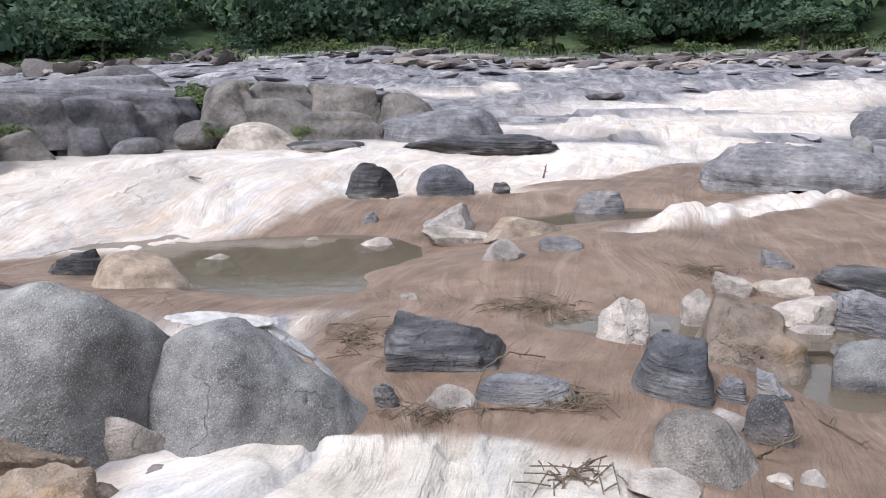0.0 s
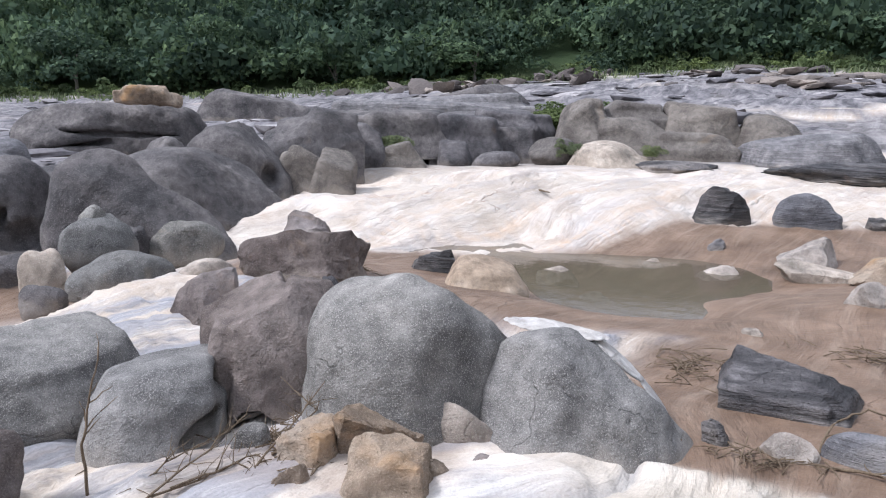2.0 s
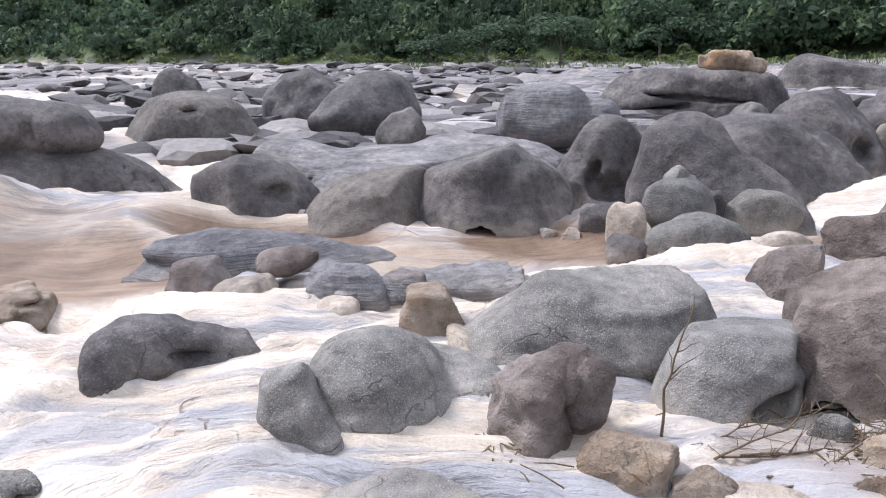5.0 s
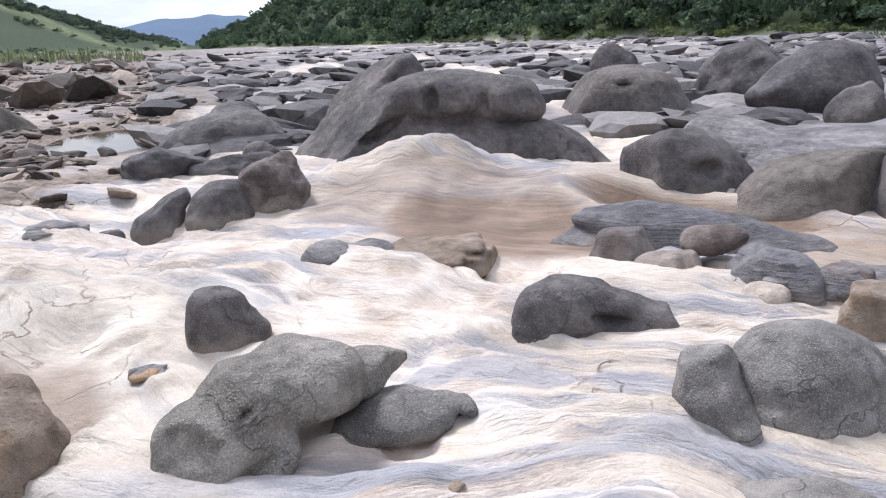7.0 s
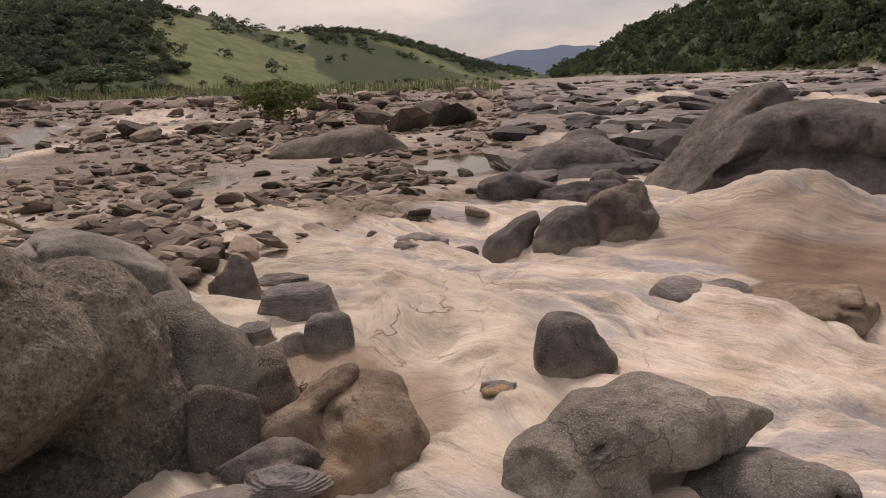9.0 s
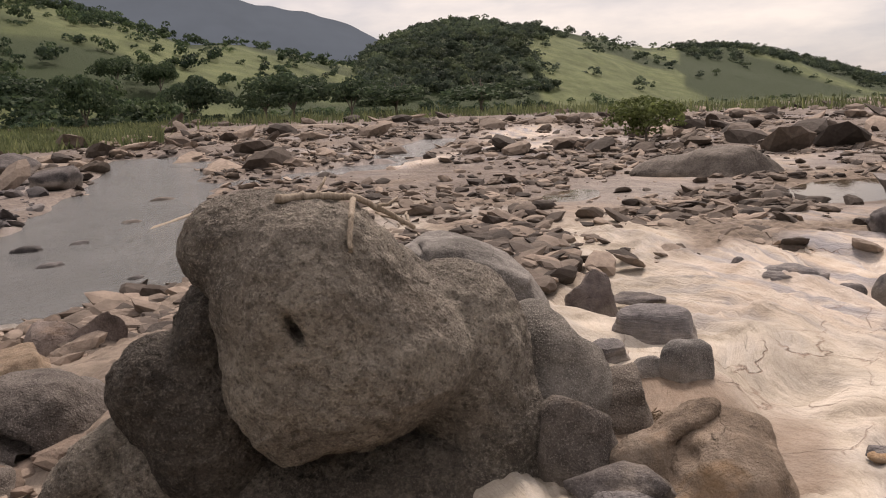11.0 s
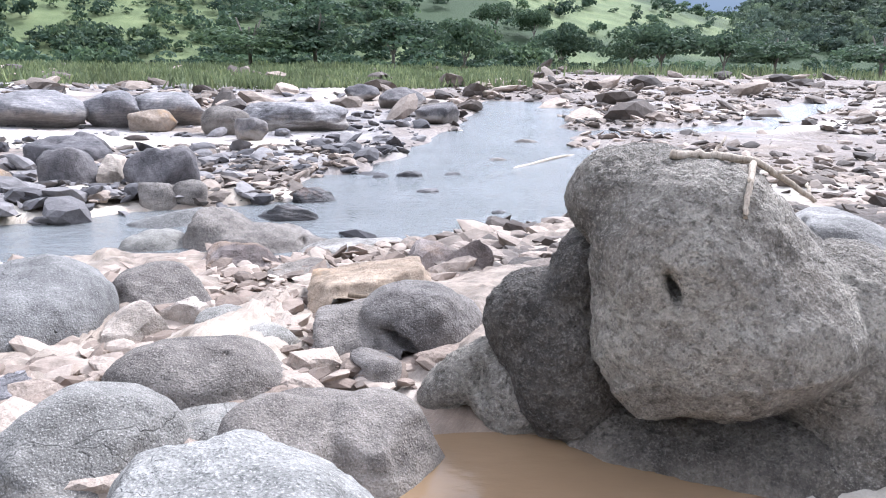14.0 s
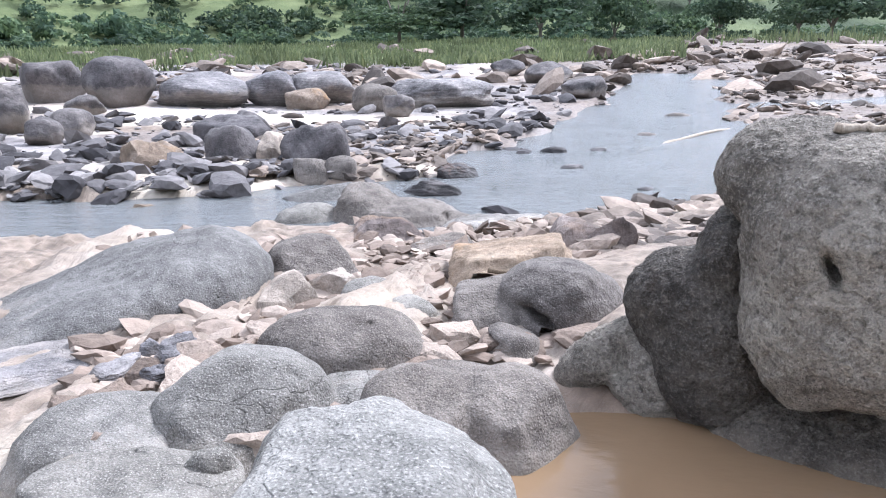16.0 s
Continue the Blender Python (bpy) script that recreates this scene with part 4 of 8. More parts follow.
def skin(lobes, carve, cell, k, cuts, seed, irreg, relief, grit, deep, sink):
    rg = np.random.RandomState(seed)
    box = np.array([(s[0] - max(s[3], s[5]), s[1] - s[4], s[2] - max(s[3], s[5]), s[0] + max(s[3], s[5]), s[1] + s[4], s[2] + max(s[3], s[5])) for s in lobes])
    lo, hi = box[:, :3].min(0) - 2.5 * cell - 0.3 * k, box[:, 3:].max(0) + 2.5 * cell + 0.3 * k
    lo[2] = -deep - 2 * cell if sink < 1 else max(lo[2], -deep - 2 * cell)
    axes = [np.arange(a, b + cell, cell, dtype=np.float32) for a, b in zip(lo, hi)]
    q = np.stack(np.meshgrid(*axes, indexing="ij"), -1)
    d = lump(q, lobes[0], sink)
    for s in lobes[1:]:
        d = soft_min(d, lump(q, s, sink), k)
    inside = q[d < 0]
    for _ in range(cuts):
        n = rg.normal(size=3) * (1, 1, 0.8)
        n[2] = abs(n[2]) + 0.05
        n /= np.linalg.norm(n)
        far = (inside @ n.astype(np.float32))
        lim = np.percentile(far, 50) + (far.max() - np.percentile(far, 50)) * rg.uniform(0.70, 0.92)
        d = -soft_min(-d, -(q @ n.astype(np.float32) - lim), 0.12 * k)
    for s in carve:
        d = -soft_min(-d, lump(q, s), min(0.6 * k, 0.5 * min(s[3], s[5])))
    d = np.maximum(d, -deep - q[..., 2])
    v, f = nets(d, np.array([a[0] for a in axes]), cell)
    e1, e2 = v[f[:, 2]] - v[f[:, 0]], v[f[:, 3]] - v[f[:, 1]]
    fn, nrm = np.cross(e1, e2), np.zeros_like(v)
    for c in range(4):
        np.add.at(nrm, f[:, c], fn)
    nrm /= np.maximum(np.linalg.norm(nrm, axis=1), 1e-9)[:, None]
    size = (hi - lo).max() / 2
    x, y, z = (v + seed * 0.37).T
    off = irreg * size * fbm(x / size * 1.6, y / size * 1.6, z / size * 1.6, seed, 3)
    off += relief * min(1.0, 1.5 * size) * (0.8 * (1 - 2 * np.abs(fbm(x / 0.42, y / 0.42, z / 0.42, seed + 3, 3))) + 0.7 * fbm(x / 0.13, y / 0.13, z / 0.13, seed + 4, 3))
    if grit:
        off += grit * fbm(x / 0.04, y / 0.04, z / 0.04, seed + 6, 2)
    return v + nrm * off[:, None], f


made_lumps = [0]


def sculpt(kind, x, y, z, yaw, label, lobes, carve=(), crust=(), sides=(), cell=0.03, k=0.10, cuts=3, irreg=0.05, relief=0.022, grit=0.0, deep=0.7, sink=0.3):
    """A boulder grown together from lobes, with hollows and cracks carved out: (across, away, up, half sizes, turn) in metres from its foot."""
    made_lumps[0] += 1
    k = min(k, 0.5 * max(s[3] for s in lobes)) if cell < 0.04 else max(k, 2.0 * cell)
    v, f = skin(lobes, carve, cell, k, cuts, 300 + made_lumps[0], irreg, relief, grit, deep, sink)
    name = "boulder" if max(s[3] for s in lobes) > 0.25 else "stone"
    ob = new(name, mesh_from(name, v, f, MAT[kind]))
    ob.matrix_world = pose(x, y, z, 0, 0, yaw)
    for part, stuff, words, more, holes in sides:
        w, g = skin(more, holes, cell, k, cuts, 500 + made_lumps[0], irreg, relief, grit, deep, sink)
        tagged(new(part, mesh_from(part, w, g, MAT[stuff])), words).parent = ob
    for s in crust:
        w, g = skin((s,), (), max(0.008, 0.16 * min(s[3:6])), 0.02, 0, 700 + made_lumps[0], 0.03, 0.01, 0.0, deep, 1.0)
        tagged(new("white_crust", mesh_from("white_crust", w, g, MAT["crust"])), "thin white mineral and sand crust").parent = ob
    return tagged(ob, label, "rock")


# boulders and stones, one by one
rock("pale", -0.04, 4.26, -0.01, 0.16, 0.08, 0.15, 1, label='pale oblong stone half buried in brown sand', seed=26)
rock("schist", -0.43, 4.28, -0.01, 0.08, 0.06, 0.14, 6, label='small upright dark stone beside driftwood', seed=29)
rock("schist", -1.37, 12.76, -0.06, 0.47, 0.33, 0.53, 6, label='dark angular rock on the white sand strip', seed=32)
rock("slab", -0.17, 12.60, -0.04, 0.48, 0.33, 0.40, 1, p=2.3, label='rounded grey stone on the white sand strip', name='boulder', poly=0, cuts=5, soft=0.25, seed=35)
rock("schist", 0.80, 12.64, -0.02, 0.15, 0.12, 0.16, -4, sub=3, seed=38)
rock("slab", 2.27, 11.90, -0.28, 0.42, 0.29, 0.41, -11, label='grey rock with a pale flat top beside the pool', name='boulder', seed=41)
rock("schist", -4.32, 8.53, -0.34, 0.38, 0.31, 0.34, 27, label='rough grey rock at the edge of the pond', seed=47)
rock("pale", -3.08, 9.55, -0.60, 0.32, 0.22, 0.25, 18, seed=50)
rock("pale", -2.33, 8.77, -0.54, 0.19, 0.14, 0.13, 15, label='flat pale stone standing in shallow water', seed=53)
rock("pale", -2.02, 10.66, -0.48, 0.14, 0.11, 0.12, 11, label='small pale stone at the pond edge', sub=3, seed=56)
rock("pale", -1.08, 10.38, -0.48, 0.31, 0.22, 0.18, 6, label='flat pale stone standing in shallow water', seed=59)
rock("slab", -1.27, 11.38, -0.27, 0.13, 0.11, 0.14, 6, name='stone', label='small grey stone on brown sand', sub=3, seed=62)
rock("pale", -0.06, 10.71, -0.36, 0.38, 0.31, 0.45, 0, label='pale block of rock leaning in the pond', seed=65)
rock("pale", 0.12, 10.23, -0.34, 0.57, 0.26, 0.18, -1, roll=8, label='long pale slab of rock lying in the pond', sub=5, seed=68)
rock("pale", 0.52, 7.74, 0.05, 0.26, 0.21, 0.21, -4, seed=71)
rock("tan", 0.94, 10.01, -0.19, 0.54, 0.38, 0.21, -5, label='low sand-coloured rock beside the pond', sub=5, seed=74)
rock("slab", 1.10, 7.88, 0.13, 0.22, 0.13, 0.12, -8, name='stone', label='low grey stone in damp sand', poly=0, p=2.3, cuts=5, soft=0.25, seed=77)
rock("pale", -0.42, 6.67, -0.07, 0.09, 0.06, 0.06, 4, label='thin pale flake of stone on brown sand', sub=3, seed=80)
rock("slab", 3.37, 7.75, -0.06, 0.17, 0.14, 0.19, -24, name='stone', label='small grey rock with a pale top on wet sand', group='rocks round the puddles', seed=83)
rock("pale", 1.27, 5.54, -0.06, 0.21, 0.17, 0.36, -13, label='angular pale tan rock beside a puddle', group='rocks round the puddles', seed=86)
rock("pale", 2.09, 6.26, -0.16, 0.19, 0.15, 0.29, -19, label='squarish pale tan rock beside a puddle', group='rocks round the puddles', seed=89)
rock("pale", 2.54, 6.75, -0.06, 0.18, 0.15, 0.22, -21, group='rocks round the puddles', seed=92)
rock("pale", 2.98, 6.70, -0.02, 0.26, 0.16, 0.19, -24, group='rocks round the puddles', seed=98)
rock("pale", 2.83, 6.06, -0.07, 0.28, 0.17, 0.24, -25, roll=6, group='rocks round the puddles', seed=101)
rock("schist", 3.93, 6.86, -0.03, 0.48, 0.29, 0.20, -30, group='rocks round the puddles', label='long dark striped slab at the edge of a puddle', poly=0, p=2.3, cuts=5, soft=0.25, sub=5, seed=104)
rock("slab", 3.40, 5.93, -0.10, 0.41, 0.24, 0.30, -30, group='rocks round the puddles', label='striped grey slab leaning over a puddle', layers=0.04, name='boulder', sub=5, seed=107)
rock("granite", 2.93, 4.92, -0.17, 0.36, 0.25, 0.32, -31, group='rocks round the puddles', label='rounded grey boulder beside a puddle', sub=5, seed=110)
rock("slab", 2.00, 4.47, -0.04, 0.12, 0.09, 0.16, -24, group='rocks round the puddles', name='stone', label='grey rock crusted with white patches', seed=116)
rock("dark", 1.72, 3.85, -0.02, 0.15, 0.12, 0.26, -24, group='rocks round the puddles', label='dark rounded rock on brown sand', seed=119)
rock("pale", 1.53, 4.02, -0.00, 0.13, 0.09, 0.08, -21, group='rocks round the puddles', seed=125)
rock("slab", 1.71, 4.38, -0.01, 0.11, 0.09, 0.16, -22, group='rocks round the puddles', name='stone', label='small grey stone with white crust', seed=128)
rock("tan", 1.49, 4.39, -0.00, 0.06, 0.05, 0.06, -19, p=2, group='rocks round the puddles', label='small round orange stone', poly=0, cuts=5, soft=0.25, sub=3, seed=131)
rock("pale", 1.59, 3.39, -0.00, 0.07, 0.06, 0.04, -25, group='rocks round the puddles', seed=134)
rock("pale", 1.76, 3.39, -0.01, 0.07, 0.05, 0.08, -28, group='rocks round the puddles', seed=137)
rock("pale", 3.01, 5.78, -0.16, 0.22, 0.13, 0.08, -28, group='rocks round the puddles', label='flat pale slab in a puddle', seed=140)
rock("pale", 2.85, 5.86, -0.12, 0.19, 0.11, 0.10, -26, group='rocks round the puddles', seed=143)
rock("pale", 0.98, 3.34, 0.00, 0.19, 0.15, 0.03, -17, group='rocks round the puddles', label='flat pale rock at the sand edge', seed=146)
rock("schist", -2.82, 17.23, 0.28, 0.86, 0.43, 0.13, 9, label='dark low ledge of layered rock', p=2.3, poly=0, cuts=5, soft=0.25, seed=149)
rock("schist", 0.62, 16.94, 0.29, 1.82, 0.64, 0.26, -2, label='long dark ledge of layered rock in white sand', p=2.3, rough=0.12, poly=0, cuts=5, soft=0.25, sub=5, seed=152)
rock("dark", 5.29, 12.86, -0.05, 0.29, 0.20, 0.31, -22, label='dark flat rock at the foot of a bedrock ridge', seed=161)
rock("slab", 11.72, 20.87, 0.18, 0.90, 0.54, 0.80, -29, label='grey rock on the white flat', poly=0, p=2.3, cuts=5, soft=0.25, seed=164)
rock("granite", 8.87, 16.73, 0.11, 0.27, 0.22, 0.47, -28, label='small grey boulder on pale sand', sub=3, seed=167)
rock("dark", -2.66, 16.76, 0.29, 0.85, 0.51, 0.13, 9, group='outcrop behind the white strip', seed=197)
rock("dark", -12.80, 29.30, 0.73, 2.37, 1.19, 1.44, 24, label='dark bedrock hump behind the ledge', sub=5, seed=227)
rock("buff", -7.14, 5.70, 0.22, 0.37, 0.29, 0.42, 51, group='rounded boulders in the hollow', label='rounded grey boulder with a small one on top', seed=266)
rock("buff", -7.24, 5.74, 0.46, 0.16, 0.13, 0.27, 51, group='rounded boulders in the hollow', label='small round stone on top of a boulder', seed=269)
rock("buff", -6.30, 5.30, -0.01, 0.53, 0.32, 0.33, 49, group='rounded boulders in the hollow', label='low rounded grey boulder in the hollow', sub=5, seed=272)
rock("dark", -7.34, 6.38, -0.04, 0.25, 0.20, 0.43, 48, group='rounded boulders in the hollow', label='small black rounded rock between boulders', seed=275)
rock("buff", -7.10, 6.93, 0.01, 0.49, 0.39, 0.35, 45, group='rounded boulders in the hollow', label='smooth grey slab at the edge of white sand', seed=278)
rock("warm", -6.34, 5.04, -0.07, 0.24, 0.19, 0.23, 51, group='rounded boulders in the hollow', p=2.1, seed=281)
rock("pale", -5.76, 5.14, -0.04, 0.21, 0.17, 0.17, 47, group='rounded boulders in the hollow', seed=284)
rock("pale", -5.66, 5.82, -0.01, 0.30, 0.24, 0.23, 43, group='rounded boulders in the hollow', p=2.2, label='pale yellowish rock with lichen', poly=0, cuts=5, soft=0.25, seed=287)
rock("pale", -7.16, 5.02, -0.04, 0.24, 0.19, 0.41, 54, p=2.2, group='rounded boulders in the hollow', label='pale sand-coloured rock in the hollow', poly=0, cuts=5, soft=0.25, seed=290)
rock("dark", -6.51, 4.55, -0.06, 0.23, 0.19, 0.20, 54, group='rounded boulders in the hollow', seed=293)
rock("dark", -7.91, 5.16, -0.09, 0.29, 0.23, 0.28, 56, group='rounded boulders in the hollow', seed=296)
rock("pale", -8.08, 4.57, -0.19, 0.12, 0.10, 0.09, 60, group='rounded boulders in the hollow', sub=3, seed=302)
rock("pale", -7.88, 4.73, -0.18, 0.13, 0.11, 0.12, 58, group='rounded boulders in the hollow', sub=3, seed=305)
rock("brown", -4.90, 6.46, 0.06, 0.71, 0.43, 0.45, 36, rough=0.13, group='red-brown rocks', label='jagged dark red-brown rock pile top', sub=5, seed=308)
rock("brown", -5.19, 6.86, 0.30, 0.31, 0.25, 0.32, 36, group='red-brown rocks', label='brown rock lying on jagged rock', seed=311)
rock("brown", -4.58, 4.64, 0.05, 0.29, 0.23, 0.45, 44, group='red-brown rocks', seed=314)
rock("brown", -3.92, 5.19, 0.03, 0.17, 0.14, 0.30, 36, group='red-brown rocks', seed=323)
rock("dark", -3.99, 5.63, 0.01, 0.16, 0.13, 0.28, 34, group='red-brown rocks', seed=326)
rock("granite", -3.79, 5.04, 0.02, 0.16, 0.13, 0.27, 36, seed=329)
rock("granite", -2.72, 2.99, 0.01, 0.11, 0.09, 0.18, 41, label='small grey granite rock beside ochre stones', seed=341)
rock("brown", -2.49, 3.62, 0.00, 0.15, 0.12, 0.19, 33, group='ochre stones at the foot of the granite', p=2.3, label='rounded pinkish brown stone', poly=0, cuts=5, soft=0.25, seed=344)
rock("tan", -2.33, 3.00, 0.00, 0.18, 0.15, 0.25, 36, group='ochre stones at the foot of the granite', label='ochre-orange block of rock under twigs', seed=347)
rock("tan", -2.09, 3.32, -0.01, 0.28, 0.22, 0.33, 31, group='ochre stones at the foot of the granite', label='tan and grey split rock', sub=5, seed=350)
rock("tan", -1.77, 2.91, -0.01, 0.26, 0.16, 0.32, 30, group='ochre stones at the foot of the granite', label='tan and grey striped slab', sub=5, seed=353)
rock("granite", -1.46, 3.10, -0.01, 0.14, 0.11, 0.11, 24, group='ochre stones at the foot of the granite', label='small bluish grey stone', seed=356)
rock("brown", -1.41, 3.24, -0.01, 0.17, 0.14, 0.14, 22, group='ochre stones at the foot of the granite', label='pinkish brown stone beside ochre rocks', seed=359)
rock("tan", -1.64, 3.07, -0.01, 0.12, 0.09, 0.20, 27, group='ochre stones at the foot of the granite', seed=362)
rock("tan", -2.29, 2.77, 0.01, 0.10, 0.08, 0.14, 38, group='ochre stones at the foot of the granite', seed=365)
rock("pale", -1.69, 3.57, -0.02, 0.17, 0.10, 0.30, 24, p=2.1, label='smooth sand-coloured lump plastered against granite', poly=0, cuts=5, soft=0.25, seed=368)
rock("granite", -1.53, 3.67, -0.01, 0.11, 0.09, 0.19, 22, label='small rounded granite knob in sand', seed=371)
rock("tan", -2.96, 1.90, -0.02, 0.24, 0.17, 0.19, 53, label='ochre and white crumbling rock', sub=5, seed=374)
rock("tan", -2.65, 2.11, -0.01, 0.15, 0.12, 0.10, 47, seed=377)
rock("pale", -2.47, 2.26, 0.00, 0.20, 0.16, 0.03, 43, sub=5, seed=380)
rock("granite", -3.07, 3.37, 0.02, 0.10, 0.08, 0.03, 39, seed=383)
rock("dark", -23.16, 1.64, 0.55, 0.75, 0.60, 0.96, 85, label='jagged dark rock behind the dome', seed=401)
rock("dark", -23.46, 5.79, 0.07, 1.91, 1.52, 1.65, 75, group='dark boulder group', p=2.3, rough=0.1, sub=5, seed=404)
rock("brown", -16.98, 2.69, -0.13, 0.28, 0.22, 0.47, 80, seed=416)
rock("slab", -6.17, 1.91, -0.03, 0.32, 0.19, 0.14, 70, poly=0, p=2.3, cuts=5, soft=0.25, seed=464)
rock("slab", -6.16, 1.46, -0.02, 0.14, 0.11, 0.09, 73, seed=467)
rock("granite", -3.10, 0.80, -0.01, 0.40, 0.32, 0.03, 69, label='low grey granite boulder in the near sand', sub=6, seed=482)
rock("dark", -14.27, -5.62, -0.21, 0.44, 0.35, 0.40, 111, seed=533)
rock("dark", -13.12, -6.98, -0.22, 0.86, 0.61, 0.47, 117, rough=0.12, label='dark rough rocks by the sand edge', sub=5, seed=536)
rock("dark", -13.20, -5.60, -0.20, 0.94, 0.57, 0.33, 112, rough=0.12, sub=5, seed=539)
rock("slab", -8.91, -6.53, -0.27, 0.46, 0.23, 0.14, 125, label='flat brown-grey stone in sand', poly=0, p=2.3, cuts=5, soft=0.25, seed=542)
rock("dark", -8.98, -5.79, -0.34, 0.16, 0.13, 0.10, 122, seed=545)
rock("slab", -4.45, -2.85, -0.03, 0.11, 0.09, 0.03, 120, seed=548)
rock("dark", -4.26, -6.04, -0.02, 0.16, 0.13, 0.27, 144, group='boulders beside the great boulder', seed=563)
rock("dark", -2.96, -3.44, -0.02, 0.32, 0.19, 0.12, 136, group='boulders beside the great boulder', label='flat dark slab among boulders', sub=5, seed=575)
rock("slab", -2.49, -3.40, 0.00, 0.21, 0.17, 0.03, 141, group='boulders beside the great boulder', poly=0, p=2.3, cuts=5, soft=0.25, sub=5, seed=578)
rock("slab", -2.85, -3.25, -0.03, 0.23, 0.14, 0.09, 136, layers=0.05, group='boulders beside the great boulder', label='layered flaking slab of rock', sub=5, seed=581)
rock("slab", -3.33, -3.15, -0.13, 0.16, 0.09, 0.08, 130, group='boulders beside the great boulder', seed=584)
rock("brown", -5.98, -7.00, -0.22, 0.30, 0.24, 0.41, 138, group='boulders beside the great boulder', seed=590)
rock("dark", -6.61, -6.79, -0.20, 0.34, 0.27, 0.04, 134, seed=593)
rock("granite", -4.62, -4.44, 0.01, 0.21, 0.17, 0.24, 131, seed=596)
rock("granite", -4.43, -4.69, -0.04, 0.15, 0.12, 0.13, 134, seed=599)
rock("slab", -4.55, -5.25, -0.05, 0.23, 0.18, 0.12, 137, seed=602)
rock("slab", -8.94, -6.54, -0.27, 0.42, 0.21, 0.16, 124, poly=0, p=2.3, cuts=5, soft=0.25, seed=614)
rock("dark", -8.91, -5.70, -0.35, 0.17, 0.13, 0.16, 120, seed=617)
rock("dark", -9.04, -7.38, -0.26, 0.13, 0.10, 0.12, 128, sub=3, seed=620)
rock("slab", -4.46, -2.90, -0.04, 0.11, 0.05, 0.04, 118, poly=0, p=2.3, cuts=5, soft=0.25, seed=623)
rock("slab", 3.06, -5.05, -0.01, 0.53, 0.37, 0.06, -144, flat=0.5, label='pale flat rock slab beside granite', poly=0, p=2.3, cuts=5, soft=0.25, sub=5, seed=674)
rock("buff", 1.22, -3.54, 0.15, 0.13, 0.10, 0.19, -156, seed=680)
rock("slab", 2.37, -4.89, -0.01, 0.17, 0.14, 0.14, -150, group='small rocks among the granite', name='stone', label='small rough grey rock between boulders', seed=683)
rock("slab", 2.11, -5.18, -0.02, 0.17, 0.14, 0.21, -154, group='small rocks among the granite', name='stone', label='small rough grey rock between boulders', seed=686)
rock("slab", 2.30, -5.24, -0.02, 0.09, 0.07, 0.15, -153, group='small rocks among the granite', name='stone', label='small rough grey rock between boulders', seed=689)
rock("slab", 2.10, -4.88, 0.00, 0.09, 0.07, 0.11, -153, group='small rocks among the granite', name='stone', label='small rough grey rock between boulders', seed=692)
rock("pale", 1.75, -6.49, -0.08, 0.26, 0.20, 0.31, -163, group='small rocks among the granite', seed=695)
rock("pale", 1.43, -6.86, -0.11, 0.22, 0.17, 0.26, -167, group='small rocks among the granite', seed=698)
rock("buff", 3.06, -11.87, -0.76, 0.60, 0.48, 0.47, -164, group='small rocks among the granite', seed=710)
rock("buff", 3.22, -13.65, -0.77, 0.87, 0.69, 0.45, -166, group='small rocks among the granite', sub=5, seed=713)
rock("pale", 2.74, -14.40, -0.79, 0.37, 0.30, 0.37, -168, group='small rocks among the granite', seed=716)
rock("brown", -0.72, -9.07, -0.24, 0.40, 0.32, 0.33, 175, seed=734)
rock("brown", -1.05, -8.61, -0.22, 0.28, 0.08, 0.47, 173, roll=35, label='thin dark slab leaning on rocks', seed=737)
rock("schist", 1.19, -14.15, -0.77, 0.73, 0.44, 0.47, -175, label='dark wet layered rock at the water edge', poly=0, p=2.3, cuts=5, soft=0.25, sub=5, seed=740)
rock("schist", 0.96, -15.71, -0.68, 0.45, 0.36, 0.40, -176, label='dark wet layered rock in the river', seed=743)
rock("dark", 6.89, -19.88, -0.31, 1.14, 0.91, 0.71, -160, group='cobble bank', sub=5, seed=746)
rock("dark", 5.93, -16.66, -0.35, 0.59, 0.47, 0.78, -159, group='cobble bank', seed=749)
rock("dark", 4.01, -16.32, -0.35, 0.70, 0.56, 0.79, -165, group='cobble bank', seed=752)
rock("tan", 7.15, -15.61, -0.35, 0.61, 0.49, 0.59, -154, group='cobble bank', seed=755)
rock("pale", 4.96, -16.56, -0.32, 0.35, 0.28, 0.59, -162, group='cobble bank', seed=758)
rock("dark", 4.49, -19.32, -0.36, 0.74, 0.59, 0.53, -166, group='cobble bank', seed=761)
rock("tan", 5.92, -12.58, -0.74, 0.26, 0.21, 0.28, -153, group='cobble bank', seed=764)
rock("dark", 6.91, -20.55, -0.29, 0.75, 0.60, 0.70, -161, group='cobble bank', seed=767)
rock("warm", 3.19, -15.12, -0.39, 0.34, 0.28, 0.34, -167, group='cobble bank', seed=770)
rock("warm", 3.75, -14.95, -0.36, 0.38, 0.31, 0.37, -165, group='cobble bank', seed=773)
rock("slab", 6.44, -11.38, -0.71, 0.23, 0.19, 0.18, -149, group='cobble bank', seed=776)
rock("dark", 14.04, -28.09, 0.68, 1.32, 1.19, 1.10, -153, group='dark boulders on the far bank', seed=779)
rock("dark", 18.04, -30.50, 0.63, 1.39, 1.26, 1.09, -149, group='dark boulders on the far bank', seed=782)
rock("dark", 14.26, -21.52, 0.28, 0.69, 0.62, 0.96, -145, group='dark boulders on the far bank', seed=785)
rock("dark", 11.99, -20.78, -0.04, 0.62, 0.56, 0.43, -149, group='dark boulders on the far bank', seed=788)
rock("dark", 11.54, -19.08, -0.05, 0.48, 0.43, 0.41, -148, group='dark boulders on the far bank', seed=791)
